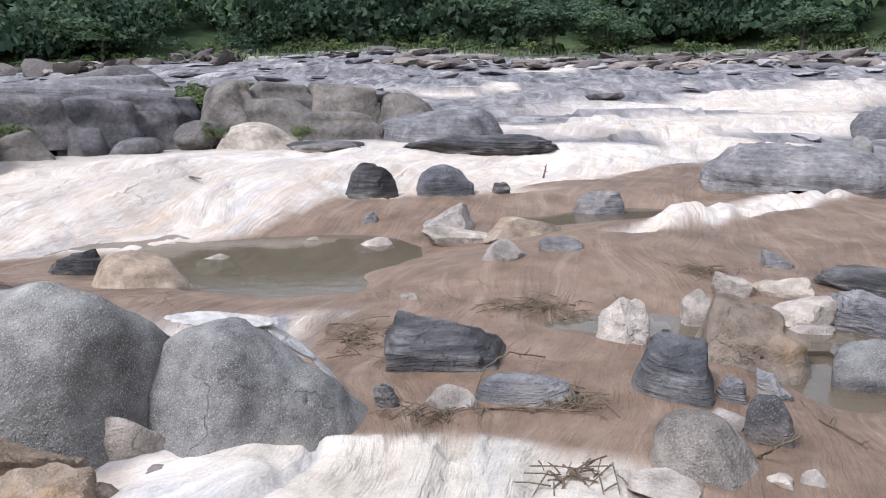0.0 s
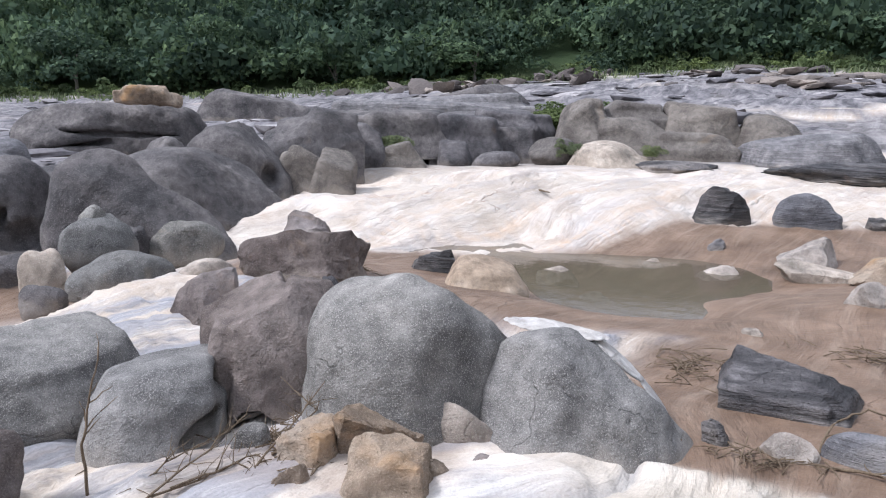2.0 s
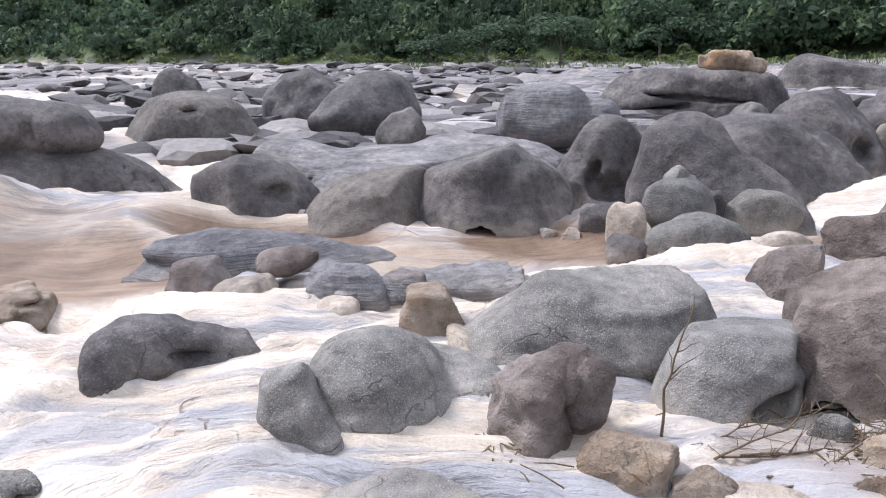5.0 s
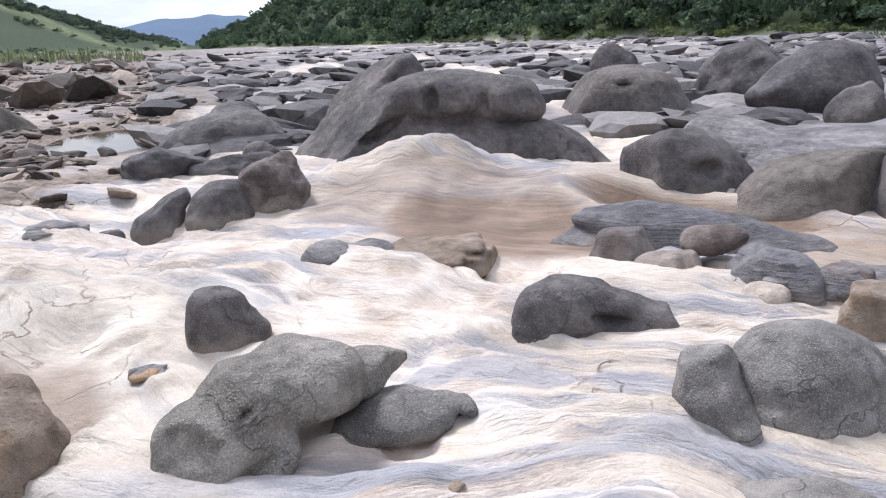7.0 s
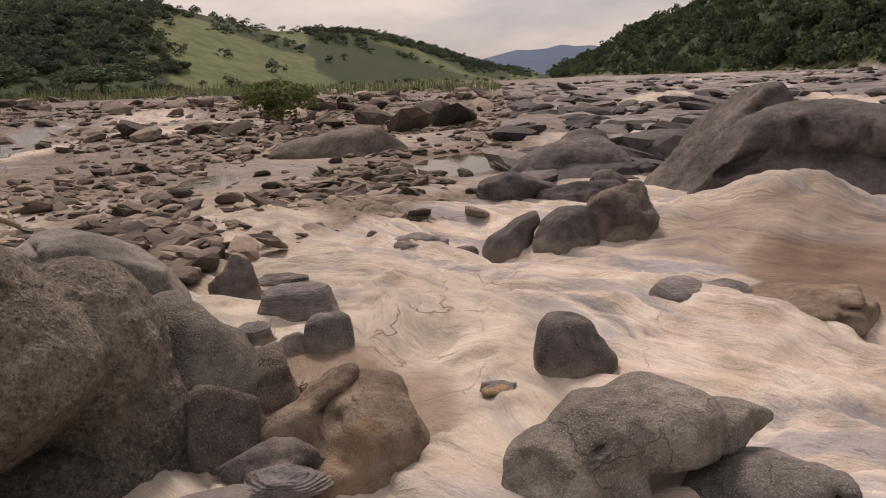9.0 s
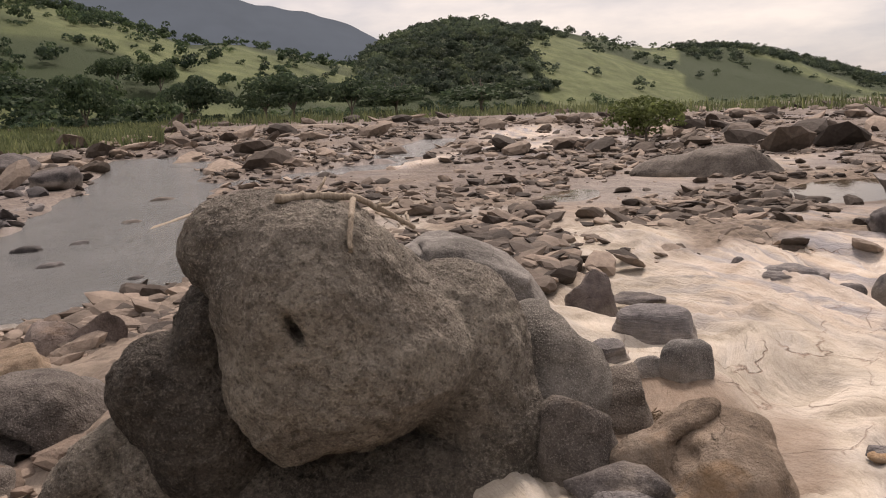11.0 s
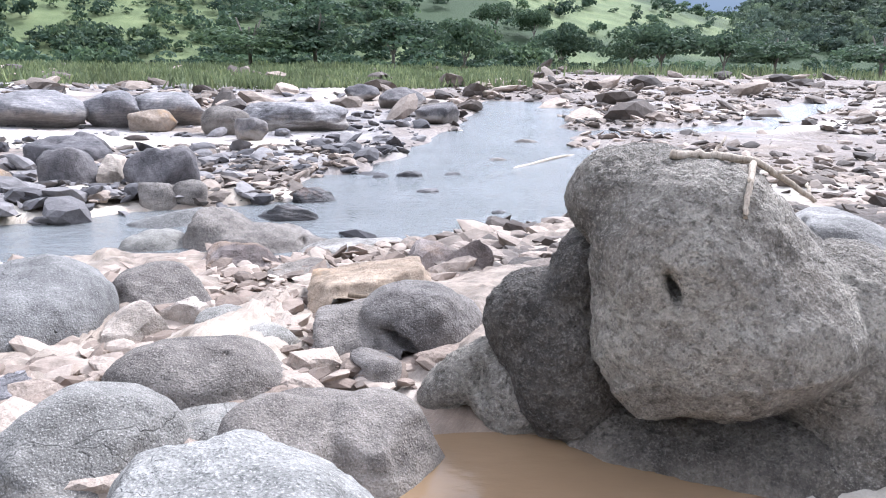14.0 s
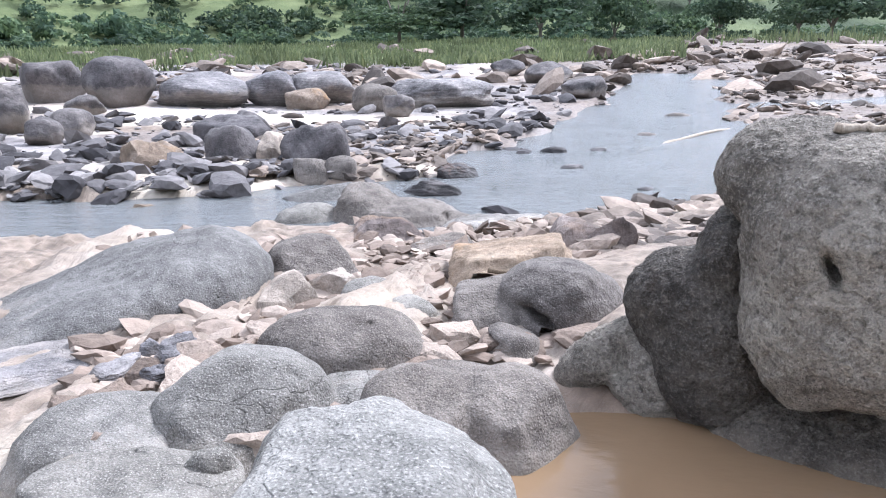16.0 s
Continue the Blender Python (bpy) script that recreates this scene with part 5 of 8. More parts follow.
rock("dark", 14.08, -25.61, 0.12, 0.62, 0.56, 0.36, -150, group='dark boulders on the far bank', seed=794)
rock("slab", 11.69, -29.34, 0.41, 1.61, 1.44, 0.81, -158, group='grey boulders behind the pale strip', p=2.3, name='boulder', poly=0, cuts=5, soft=0.25, seed=797)
rock("slab", 9.13, -30.26, 0.34, 0.95, 0.86, 0.87, -163, group='grey boulders behind the pale strip', p=2.3, name='boulder', poly=0, cuts=5, soft=0.25, seed=800)
rock("slab", 7.46, -31.80, 0.25, 1.43, 1.28, 0.69, -166, group='grey boulders behind the pale strip', p=2.3, name='boulder', poly=0, cuts=5, soft=0.25, seed=803)
rock("tan", 7.74, -29.78, 0.03, 0.98, 0.89, 0.46, -165, group='grey boulders behind the pale strip', p=2.3, name='boulder', poly=0, cuts=5, soft=0.25, seed=806)
rock("warm", 4.90, -28.96, 0.06, 0.77, 0.69, 0.62, -170, group='grey boulders behind the pale strip', p=2.3, name='boulder', seed=809)
rock("dark", 3.75, -26.72, -0.05, 0.58, 0.52, 0.43, -172, group='grey boulders behind the pale strip', p=2.3, name='boulder', seed=812)
rock("slab", 2.70, -31.10, 0.14, 2.11, 1.90, 0.63, -175, group='grey boulders behind the pale strip', p=2.3, name='boulder', poly=0, cuts=5, soft=0.25, sub=5, seed=815)
rock("dark", -1.92, -40.50, 0.48, 1.14, 1.03, 0.65, 177, group='grey boulders behind the pale strip', p=2.3, name='boulder', seed=818)
rock("dark", -3.03, -33.88, 0.15, 1.14, 1.03, 0.55, 175, group='grey boulders behind the pale strip', p=2.3, name='boulder', seed=821)
rock("dark", 0.21, -45.46, 0.62, 1.08, 0.97, 0.55, -180, group='grey boulders behind the pale strip', p=2.3, name='boulder', seed=824)
rock("warm", -1.16, -20.43, -0.80, 0.33, 0.23, 0.20, 177, group='stones in the river', label='small wet stone standing out of the river', name='stone', seed=827)
rock("warm", -2.29, -20.87, -0.76, 0.24, 0.17, 0.14, 174, group='stones in the river', label='small wet stone standing out of the river', name='stone', sub=3, seed=830)
rock("warm", -1.43, -17.97, -0.74, 0.36, 0.26, 0.09, 175, group='stones in the river', label='small wet stone standing out of the river', name='stone', seed=833)
rock("warm", -3.86, -22.78, -0.77, 0.47, 0.33, 0.32, 170, group='stones in the river', label='small wet stone standing out of the river', name='stone', seed=836)
rock("warm", -5.64, -27.78, -0.72, 0.69, 0.48, 0.35, 168, group='stones in the river', label='small wet stone standing out of the river', name='stone', seed=839)
rock("warm", 0.33, -21.45, -0.35, 0.23, 0.16, 0.16, -179, group='stones in the river', label='small wet stone standing out of the river', name='stone', sub=3, seed=842)
rock("warm", -1.85, -24.12, -0.76, 0.17, 0.12, 0.16, 176, group='stones in the river', label='small wet stone standing out of the river', name='stone', sub=3, seed=845)
rock("warm", -3.15, -24.75, -0.80, 0.29, 0.20, 0.17, 173, group='stones in the river', label='small wet stone standing out of the river', name='stone', sub=3, seed=848)
rock("warm", 0.21, -15.64, -0.78, 0.09, 0.06, 0.13, -179, group='stones in the river', label='small wet stone standing out of the river', name='stone', sub=3, seed=851)
rock("slab", 6.44, -11.46, -0.71, 0.21, 0.17, 0.16, -149, group='stones in the river', name='stone', label='small grey stone in shallow rapids', seed=854)
rock("slab", 5.91, -11.68, -0.73, 0.17, 0.13, 0.06, -151, group='stones in the river', name='stone', label='small grey stone in shallow rapids', poly=0, p=2.3, cuts=5, soft=0.25, sub=3, seed=857)
rock("slab", 5.69, -12.07, -0.74, 0.18, 0.14, 0.11, -153, group='stones in the river', name='stone', label='small grey stone in shallow rapids', poly=0, p=2.3, cuts=5, soft=0.25, sub=3, seed=860)
rock("slab", 5.34, -12.17, -0.72, 0.17, 0.13, 0.13, -155, group='stones in the river', name='stone', label='small grey stone in shallow rapids', sub=3, seed=863)

# great and small boulders, built up of lobes and hollows
sculpt("granite", -2.18, 3.83, 0.01, 28.8, "large domed grey granite boulder split by a crack",
       ((0, 0, 0.243, 0.574, 0.55, 0.629, 0), (-0.297, 0.1, 0.413, 0.281, 0.45, 0.399, -10), (0.359, 0.15, 0.331, 0.316, 0.45, 0.281, 25)), cell=0.03)
sculpt("granite", -1.38, 4.04, 0.01, 18.1, "low domed grey granite boulder with a white sandy rim",
       ((0, 0, 0.217, 0.377, 0.5, 0.393, 0), (0.32, 0.05, 0.133, 0.389, 0.5, 0.322, 25), (0.602, -0, -0.006, 0.35, 0.42, 0.16, 35)),
       carve=((0.143, -0.42, 0.588, 0.135, 0.2, 0.01, 12), (-0.136, -0.2, 0.667, 0.095, 0.2, 0.01, -8), (0.451, -0.45, 0.211, 0.024, 0.1, 0.027, 20)),
       crust=((0.056, 0.12, 0.564, 0.322, 0.14, 0.012, 8), (0.414, 0.14, 0.401, 0.224, 0.14, 0.015, 40), (0.641, 0.14, 0.169, 0.17, 0.12, 0.014, 52)), cell=0.026)
sculpt("brown", -2.99, 3.65, 0.01, 38.4, "large purple-brown block of rock with joints",
       ((-0, 0, 0.324, 0.282, 0.26, 0.379, -10, 'b'), (-0.168, 0.2, 0.585, 0.214, 0.28, 0.175, -22, 'b'), (-0.391, 0.3, 0.512, 0.127, 0.22, 0.272, 0), (0.167, 0.12, 0.588, 0.147, 0.26, 0.143, 10, 'b'), (0.289, 0.05, 0.294, 0.066, 0.2, 0.265, -12, 'b')),
       carve=((0.191, -0.26, 0.372, 0.024, 0.1, 0.328, -14),), cell=0.019, cuts=9, k=0.02, irreg=0.025, relief=0.014, sink=0.6)
sculpt("granite", -3.41, 3.03, 0.01, 47.4, "grey granite boulder with a hollow under it",
       ((0, 0, 0.163, 0.377, 0.42, 0.288, 0), (-0.206, -0.05, 0.109, 0.19, 0.32, 0.144, 0), (0.157, 0.1, 0.284, 0.214, 0.35, 0.123, 10)),
       carve=((0.182, -0.3, 0.065, 0.155, 0.3, 0.079, -20), (0.36, -0.05, 0.291, 0.095, 0.3, 0.115, 20)), cell=0.024)
sculpt("granite", -4.40, 2.81, -0.02, 54.7, "flat-topped grey granite boulder with a round pothole",
       ((0, 0.15, 0.31, 0.61, 0.6, 0.241, 0), (-0.586, -0.05, 0.122, 0.513, 0.5, 0.203, -20), (0.335, 0.3, 0.331, 0.345, 0.5, 0.146, 5)),
       carve=((0.066, -0.24, 0.614, 0.097, 0.18, 0.131, 0), (-0.02, -0.4, 0.421, 0.146, 0.2, 0.053, -5)), cell=0.03)
sculpt("granite", -4.12, 0.98, 0.00, 71.8, "grey granite boulder sunk in white sand",
       ((-0, 0, 0.163, 0.347, 0.45, 0.29, 0), (0.191, 0.1, 0.217, 0.195, 0.4, 0.12, 0), (0.444, 0.25, 0.137, 0.334, 0.35, 0.038, 10)), cell=0.024)
sculpt("granite", -4.04, 0.49, -0.01, 78.3, "long grey granite rib sunk in sand",
       ((0, 0, 0.279, 0.142, 0.2, 0.163, 0), (0.165, -0.1, 0.126, 0.227, 0.18, 0.074, 42)), cell=0.019)
sculpt("brown", -3.49, 1.62, -0.01, 61.4, "rough lumpy red-brown rock on white sand",
       ((0, 0, 0.139, 0.21, 0.22, 0.23, 0), (0.099, 0.08, 0.305, 0.237, 0.22, 0.096, -15), (0.304, 0.1, 0.26, 0.121, 0.18, 0.175, 0)),
       carve=((0.173, -0.2, 0.288, 0.028, 0.1, 0.179, 10), (0.232, -0.14, 0.435, 0.045, 0.1, 0.013, 0), (-0.056, -0.2, 0.408, 0.082, 0.08, 0.008, 0)), cell=0.017, sink=0.75, cuts=9, k=0.03, irreg=0.06, relief=0.07)
sculpt("warm", -9.87, 2.85, -0.15, 71.9, "smooth rounded boulder hanging over a brown pool",
       ((-0, 0, 0.277, 0.731, 0.7, 0.325, -8), (0.587, 0.1, 0.339, 0.447, 0.6, 0.332, 10)), cell=0.055)
sculpt("dark", -9.21, 4.18, -0.12, 63.5, "large smooth dark boulder with potholes",
       ((0, 0.1, 0.512, 0.702, 0.8, 0.611, 0), (0.613, -0, 0.333, 0.644, 0.7, 0.446, 25)),
       carve=((0.258, -0.72, 0.513, 0.105, 0.14, 0.225, 10), (0.332, -0.65, 0.82, 0.065, 0.15, 0.056, 0)), cell=0.052, cuts=6)
sculpt("dark", -10.93, 1.20, -0.13, 82.0, "smooth dark boulder with an eye-like pothole and hollow",
       ((-0, 0.1, 0.524, 0.499, 0.6, 0.364, 20), (0.556, 0, 0.324, 0.626, 0.6, 0.395, 30), (1.079, 0, 0.108, 0.323, 0.5, 0.246, 30)),
       carve=((0.661, -0.6, 0.311, 0.198, 0.22, 0.149, 0), (0.267, -0.5, 0.657, 0.053, 0.3, 0.02, 0)), cell=0.055, cuts=6)
sculpt("dark", -8.04, 6.55, -0.11, 49.4, "sloping smooth dark slab with small potholes",
       ((-0, 0.2, 0.785, 0.608, 0.7, 0.543, 25), (0.649, 0, 0.476, 0.912, 0.7, 0.376, 27), (1.077, 0, 0.13, 0.437, 0.5, 0.287, 20)),
       carve=((0.029, -0.25, 1.182, 0.081, 0.25, 0.038, 30), (0.219, -0.3, 1.126, 0.074, 0.25, 0.037, 30), (-0.151, -0.4, 0.639, 0.059, 0.2, 0.446, 10)), cell=0.062, cuts=6)
sculpt("dark", -9.40, 6.35, -0.11, 54.7, "smooth dark boulder with hollows and ribs",
       ((0, 0, 0.622, 0.48, 0.6, 0.579, 0), (-0.323, 0.1, 0.718, 0.456, 0.5, 0.371, -30), (0.383, -0.1, 0.376, 0.315, 0.4, 0.457, 10)),
       carve=((0.077, -0.56, 0.262, 0.357, 0.2, 0.19, -10), (0.319, -0.5, 0.839, 0.063, 0.2, 0.398, 20), (-0.205, -0.5, 0.454, 0.095, 0.2, 0.238, 25)), cell=0.055, cuts=6)
sculpt("dark", -9.42, 10.45, 0.04, 41.0, "tall rounded dark boulder at the end of white sand",
       ((0, 0, 0.616, 0.827, 0.7, 0.776, 0), (0.128, 0.1, 1.08, 0.537, 0.6, 0.495, 15), (0.624, 0.1, 0.454, 0.395, 0.5, 0.373, 0)),
       carve=((0.672, -0.45, 0.422, 0.18, 0.3, 0.219, 0),), cell=0.068, cuts=6)
sculpt("dark", -21.81, 17.20, -0.12, 51.2, "long dark layered ledge behind the boulders",
       ((-0, -0, 0.716, 1.647, 0.8, 0.723, 0), (2.123, 0.1, 0.793, 2.132, 0.8, 0.771, 5), (1.02, 0.3, 1.053, 2.601, 0.8, 0.487, 0), (3.338, -0, 0.142, 0.981, 0.6, 0.654, 0)),
       carve=((1.169, -0.75, 0.608, 2.359, 0.3, 0.077, 4), (-0.012, -0.7, 0.286, 1.179, 0.3, 0.096, -5)), cell=0.086, cuts=4, relief=0.05)
sculpt("dark", -30.36, 35.50, 0.20, 40.2, "low dark dome of rock behind the boulders",
       ((0, 0, 0.674, 2.761, 1, 1.078, 0), (2.68, 0, 0.341, 2.517, 0.8, 0.503, 12)),
       carve=((0.483, -0.2, 1.627, 0.333, 0.3, 0.133, 0),), cell=0.111, cuts=6)
sculpt("seal", -3.32, -2.02, -0.01, 118.0, "big smooth boulder with scooped hollows and a horn",
       ((0, 0, 0.109, 0.2, 0.32, 0.193, -20), (0.251, 0.12, 0.222, 0.282, 0.34, 0.199, -35), (0.595, 0.25, 0.29, 0.307, 0.35, 0.168, 0), (0.923, 0.35, 0.194, 0.183, 0.2, 0.086, -10), (1.161, 0.42, 0.207, 0.162, 0.14, 0.044, 0), (0.312, -0.16, -0.012, 0.189, 0.16, 0.062, -38)),
       carve=((1.226, 0.3, 0.204, 0.096, 0.12, 0.015, 5), (0.524, -0.04, 0.448, 0.082, 0.12, 0.058, 0), (0.249, -0.2, 0.319, 0.062, 0.1, 0.014, -30), (0.362, -0.2, 0.432, 0.156, 0.06, 0.081, -35)), cell=0.019, k=0.07, sink=0.85)
sculpt("seal", -3.86, -1.14, 0.00, 102.1, "crescent-shaped boulder sunk in white sand",
       ((0, 0, 0.037, 0.307, 0.26, 0.08, 0), (-0.243, -0.05, -0.022, 0.173, 0.18, 0.049, -25), (0.342, 0.02, 0.056, 0.128, 0.1, 0.017, 18), (0.454, 0, -0.041, 0.043, 0.07, 0.05, 40)),
       carve=((0.291, -0.1, -0.007, 0.119, 0.13, 0.02, 0), (-0.048, -0.22, 0.145, 0.023, 0.12, 0.008, 0), (0.174, -0.18, 0.172, 0.057, 0.06, 0.011, 0)), cell=0.017, k=0.05, sink=0.85)
sculpt("dark", -5.18, -2.67, -0.02, 114.9, "pointed grey boulder standing on white sand",
       ((-0, 0, 0.132, 0.187, 0.27, 0.185, 0), (0.16, 0, 0.065, 0.148, 0.16, 0.067, 15), (-0.093, 0, 0.176, 0.105, 0.2, 0.157, 0)), cell=0.022, cuts=3)
sculpt("dark", -5.21, -0.42, -0.02, 90.7, "smooth arched dark rock half buried in sand",
       ((-0, 0, 0.148, 0.178, 0.22, 0.181, 0), (0.215, 0.12, 0.222, 0.334, 0.25, 0.123, 0), (0.545, 0.12, 0.148, 0.243, 0.2, 0.102, 10), (0.877, 0.1, 0.053, 0.241, 0.18, 0.085, 15), (1.089, 0.05, 0.003, 0.131, 0.13, 0.037, 15)),
       carve=((0.537, -0.15, 0.106, 0.187, 0.15, 0.056, 8),), cell=0.022, k=0.06)
sculpt("dark", -13.73, -1.95, -0.23, 96.7, "huge whale-backed dark boulder with cracked cap and potholes",
       ((-0, 0, 0.216, 2.361, 1.1, 0.651, 0), (1.629, 0.2, 0.025, 1.174, 1, 0.557, 15), (2.413, -0, -0.298, 0.911, 0.8, 0.341, 20), (-1.995, -0.1, 0.302, 0.879, 0.8, 0.388, -30), (-2.123, 0.3, 0.709, 1.07, 0.7, 0.361, -48), (-1.07, 0.1, 1.02, 0.848, 0.8, 0.333, -30), (-0.014, 0.1, 1.246, 0.912, 0.9, 0.373, 0), (0.926, 0.1, 1.163, 0.615, 0.8, 0.333, 8), (-1.346, 0.7, 1.487, 0.825, 0.5, 0.226, -28), (-0.754, 0.8, 1.662, 0.269, 0.4, 0.134, 0)),
       carve=((-0.326, -0.72, 1.194, 0.131, 0.25, 0.243, 0), (0.559, -0.75, 1.128, 0.084, 0.25, 0.261, 0), (0.385, -1, 0.864, 1.151, 0.35, 0.085, 5), (-1.787, -0.45, 0.905, 0.769, 0.4, 0.089, -45), (-1.016, -0.8, 0.801, 0.61, 0.35, 0.086, -28), (1.659, -0.75, 0.595, 0.085, 0.3, 0.055, 0), (1.819, -0.75, 0.429, 0.076, 0.3, 0.053, 0), (1.943, -0.75, 0.254, 0.085, 0.3, 0.062, 0), (2.208, -0.7, 0.18, 0.076, 0.3, 0.049, 0), (1.747, -0.8, 0.135, 0.076, 0.3, 0.047, 0), (2.41, -0.65, 0.011, 0.086, 0.3, 0.047, 0), (1.511, -0.8, 0.466, 0.056, 0.3, 0.026, 0), (-1.314, -0.95, 0.307, 0.281, 0.2, 0.129, -20)), cell=0.062, k=0.14, relief=0.03, sink=0.75)
sculpt("warm", -21.12, 1.64, -0.24, 84.5, "rounded brown-grey boulder dome with cracks",
       ((0, 0, 0.665, 1.572, 1.6, 0.644, 0), (0.789, -0.2, 0.433, 0.906, 1.2, 0.458, 15)),
       carve=((-0.071, -1.4, 0.931, 1.52, 0.5, 0.026, 8),), cell=0.123)
sculpt("tan", -3.46, -3.15, -0.15, 128.6, "sand-crusted eroded rock with a ring-shaped pothole",
       ((0, 0, 0.204, 0.276, 0.3, 0.172, 0), (-0.024, 0.3, 0.324, 0.227, 0.25, 0.086, 0), (-0.312, 0.25, 0.358, 0.255, 0.2, 0.028, -25), (-0.461, 0.1, 0.232, 0.139, 0.2, 0.085, 0), (-0.181, -0.2, 0.071, 0.218, 0.25, 0.051, 0)),
       carve=((-0.127, 0.12, 0.507, 0.049, 0.2, 0.022, 0), (-0.25, -0.1, 0.303, 0.114, 0.15, 0.079, 0), (0.022, 0.02, 0.333, 0.178, 0.1, 0.012, 10), (-0.303, 0.1, 0.384, 0.197, 0.1, 0.01, -25)), cell=0.019, k=0.08, relief=0.03, cuts=4, sink=0.5)
sculpt("slab", -5.52, -5.61, -0.10, 133.6, "low pitted grey rock in sand",
       ((0, 0, 0.095, 0.342, 0.28, 0.128, 5), (0.163, -0.05, 0.08, 0.176, 0.2, 0.113, 0)), cell=0.03, cuts=3)
sculpt("dark", -9.85, -4.64, -0.24, 112.9, "rounded dark boulder at the sand edge",
       ((0, 0, 0.207, 0.377, 0.4, 0.249, -12), (0.254, 0.1, 0.244, 0.196, 0.3, 0.192, 0)), cell=0.047)
sculpt("dark", -9.91, -5.46, -0.32, 116.7, "leaning slab-like dark rock at the sand edge",
       ((-0, -0, 0.132, 0.462, 0.35, 0.147, -35), (-0.196, -0, 0.002, 0.224, 0.25, 0.12, 0)), cell=0.047)
sculpt("warm", -10.31, -3.99, -0.18, 108.7, "low rounded rock before the whale-backed boulder",
       ((-0, -0, 0.124, 0.375, 0.35, 0.137, -5),), cell=0.047)
sculpt("dark", -16.97, -8.01, -0.29, 113.9, "broad dark mound of rock by a bright pool",
       ((0, 0, 0.302, 1.11, 1, 0.338, -15), (1.121, 0, 0.322, 1.002, 1, 0.346, 10), (0.773, 0.8, 0.833, 0.455, 0.5, 0.129, 0)), cell=0.111, cuts=5, relief=0.06)
sculpt("warm", -21.33, -17.12, -0.27, 128.1, "low brown dome of rock on the far flat",
       ((0, 0, 0.395, 1.47, 1.3, 0.483, 0), (-1.672, -0, 0.33, 1.216, 1, 0.266, -5)), cell=0.123)
sculpt("coarse", -1.70, -4.45, -0.10, 156.9, "great coarse granite boulder with deep hollows, a stick on top",
       ((-0, -0, 1.155, 0.502, 0.5, 0.502, 0), (0.214, -0.05, 0.795, 0.601, 0.48, 0.453, 0), (-0.142, -0.02, 0.763, 0.303, 0.42, 0.468, 0), (-0.209, 0.25, 1.392, 0.337, 0.42, 0.278, 0), (-0.416, 0.22, 1.396, 0.269, 0.38, 0.265, 0), (0.4, 0.25, 1.038, 0.481, 0.42, 0.28, 42), (0.828, 0.36, 0.608, 0.414, 0.45, 0.61, 0), (1.025, 0.25, 0.205, 0.295, 0.38, 0.395, 0), (0.826, 0.1, -0.146, 0.484, 0.34, 0.379, 0)),
       carve=((-0.071, -0.5, 1.095, 0.051, 0.22, 0.094, -25), (0.338, -0.56, 1.19, 0.143, 0.12, 0.092, 0), (0.331, -0.38, 0.394, 0.54, 0.28, 0.02, -4), (0.773, -0.2, 0.596, 0.146, 0.2, 0.011, -38), (0.603, -0.15, 1.195, 0.023, 0.15, 0.204, -40)),
       # the undercut base takes darker granite: shade below the bulge put into colour
       sides=(('dark_flank', 'darkcoarse', 'dark stained hollowed flank', ((-0.861, 0.32, 0.621, 0.279, 0.33, 0.304, 14), (-0.601, 0.34, 0.917, 0.168, 0.36, 0.291, 10), (-0.628, 0.22, 0.397, 0.351, 0.34, 0.466, 0)), ((-0.624, -0.1, 1.278, 0.06, 0.12, 0.169, -18), (-0.82, -0.04, 0.804, 0.062, 0.08, 0.194, 8))), ('undercut_base', 'darkcoarse', 'dark wet undercut base, shade painted in', ((0.475, 0.08, -0.132, 0.695, 0.34, 0.392, 0), (-0.042, 0.16, -0.196, 0.634, 0.36, 0.473, 0)), ()), ('leaning_lobe', 'coarse', 'leaning grey lobe with a hollow', ((-1.31, 0.3, 0.176, 0.376, 0.22, 0.147, -47), (-0.928, 0.24, 0.13, 0.273, 0.24, 0.299, 0)), ((-1.142, 0.05, 0.329, 0.065, 0.12, 0.213, -18),)),), cell=0.02, k=0.1, relief=0.03, grit=0.016, irreg=0.03, cuts=0, sink=1.0, deep=0.5)
sculpt("seal", -3.30, -4.51, -0.06, 139.9, "smooth grey-brown boulder leaning by the great boulder",
       ((0, 0, 0.507, 0.358, 0.4, 0.275, 20), (0.206, -0, 0.393, 0.159, 0.3, 0.162, 0)), cell=0.03)
sculpt("warm", -3.02, -3.85, -0.01, 137.0, "blunt rounded boulder in a dark puddle",
       ((0, 0, 0.179, 0.2, 0.22, 0.211, 0), (-0.069, 0.02, 0.255, 0.122, 0.2, 0.113, 0)), cell=0.022, cuts=4)
sculpt("warm", -3.64, -4.11, -0.07, 133.8, "squarish dark grey boulder in a puddle",
       ((0, -0, 0.22, 0.141, 0.18, 0.127, -12, 'b'),), cell=0.024, k=0.06)
sculpt("seal", -3.85, -6.52, -0.09, 147.2, "smooth rounded boulder with a hollow",
       ((-0, 0, 0.79, 0.549, 0.5, 0.226, 15), (0.432, -0.1, 0.562, 0.37, 0.45, 0.207, 30), (0.395, -0.35, 0.602, 0.272, 0.25, 0.154, 22, 'b')),
       carve=((-0.235, -0.28, 0.891, 0.126, 0.25, 0.015, 25), (0.165, -0.4, 0.688, 0.235, 0.2, 0.01, 60)), cell=0.041)
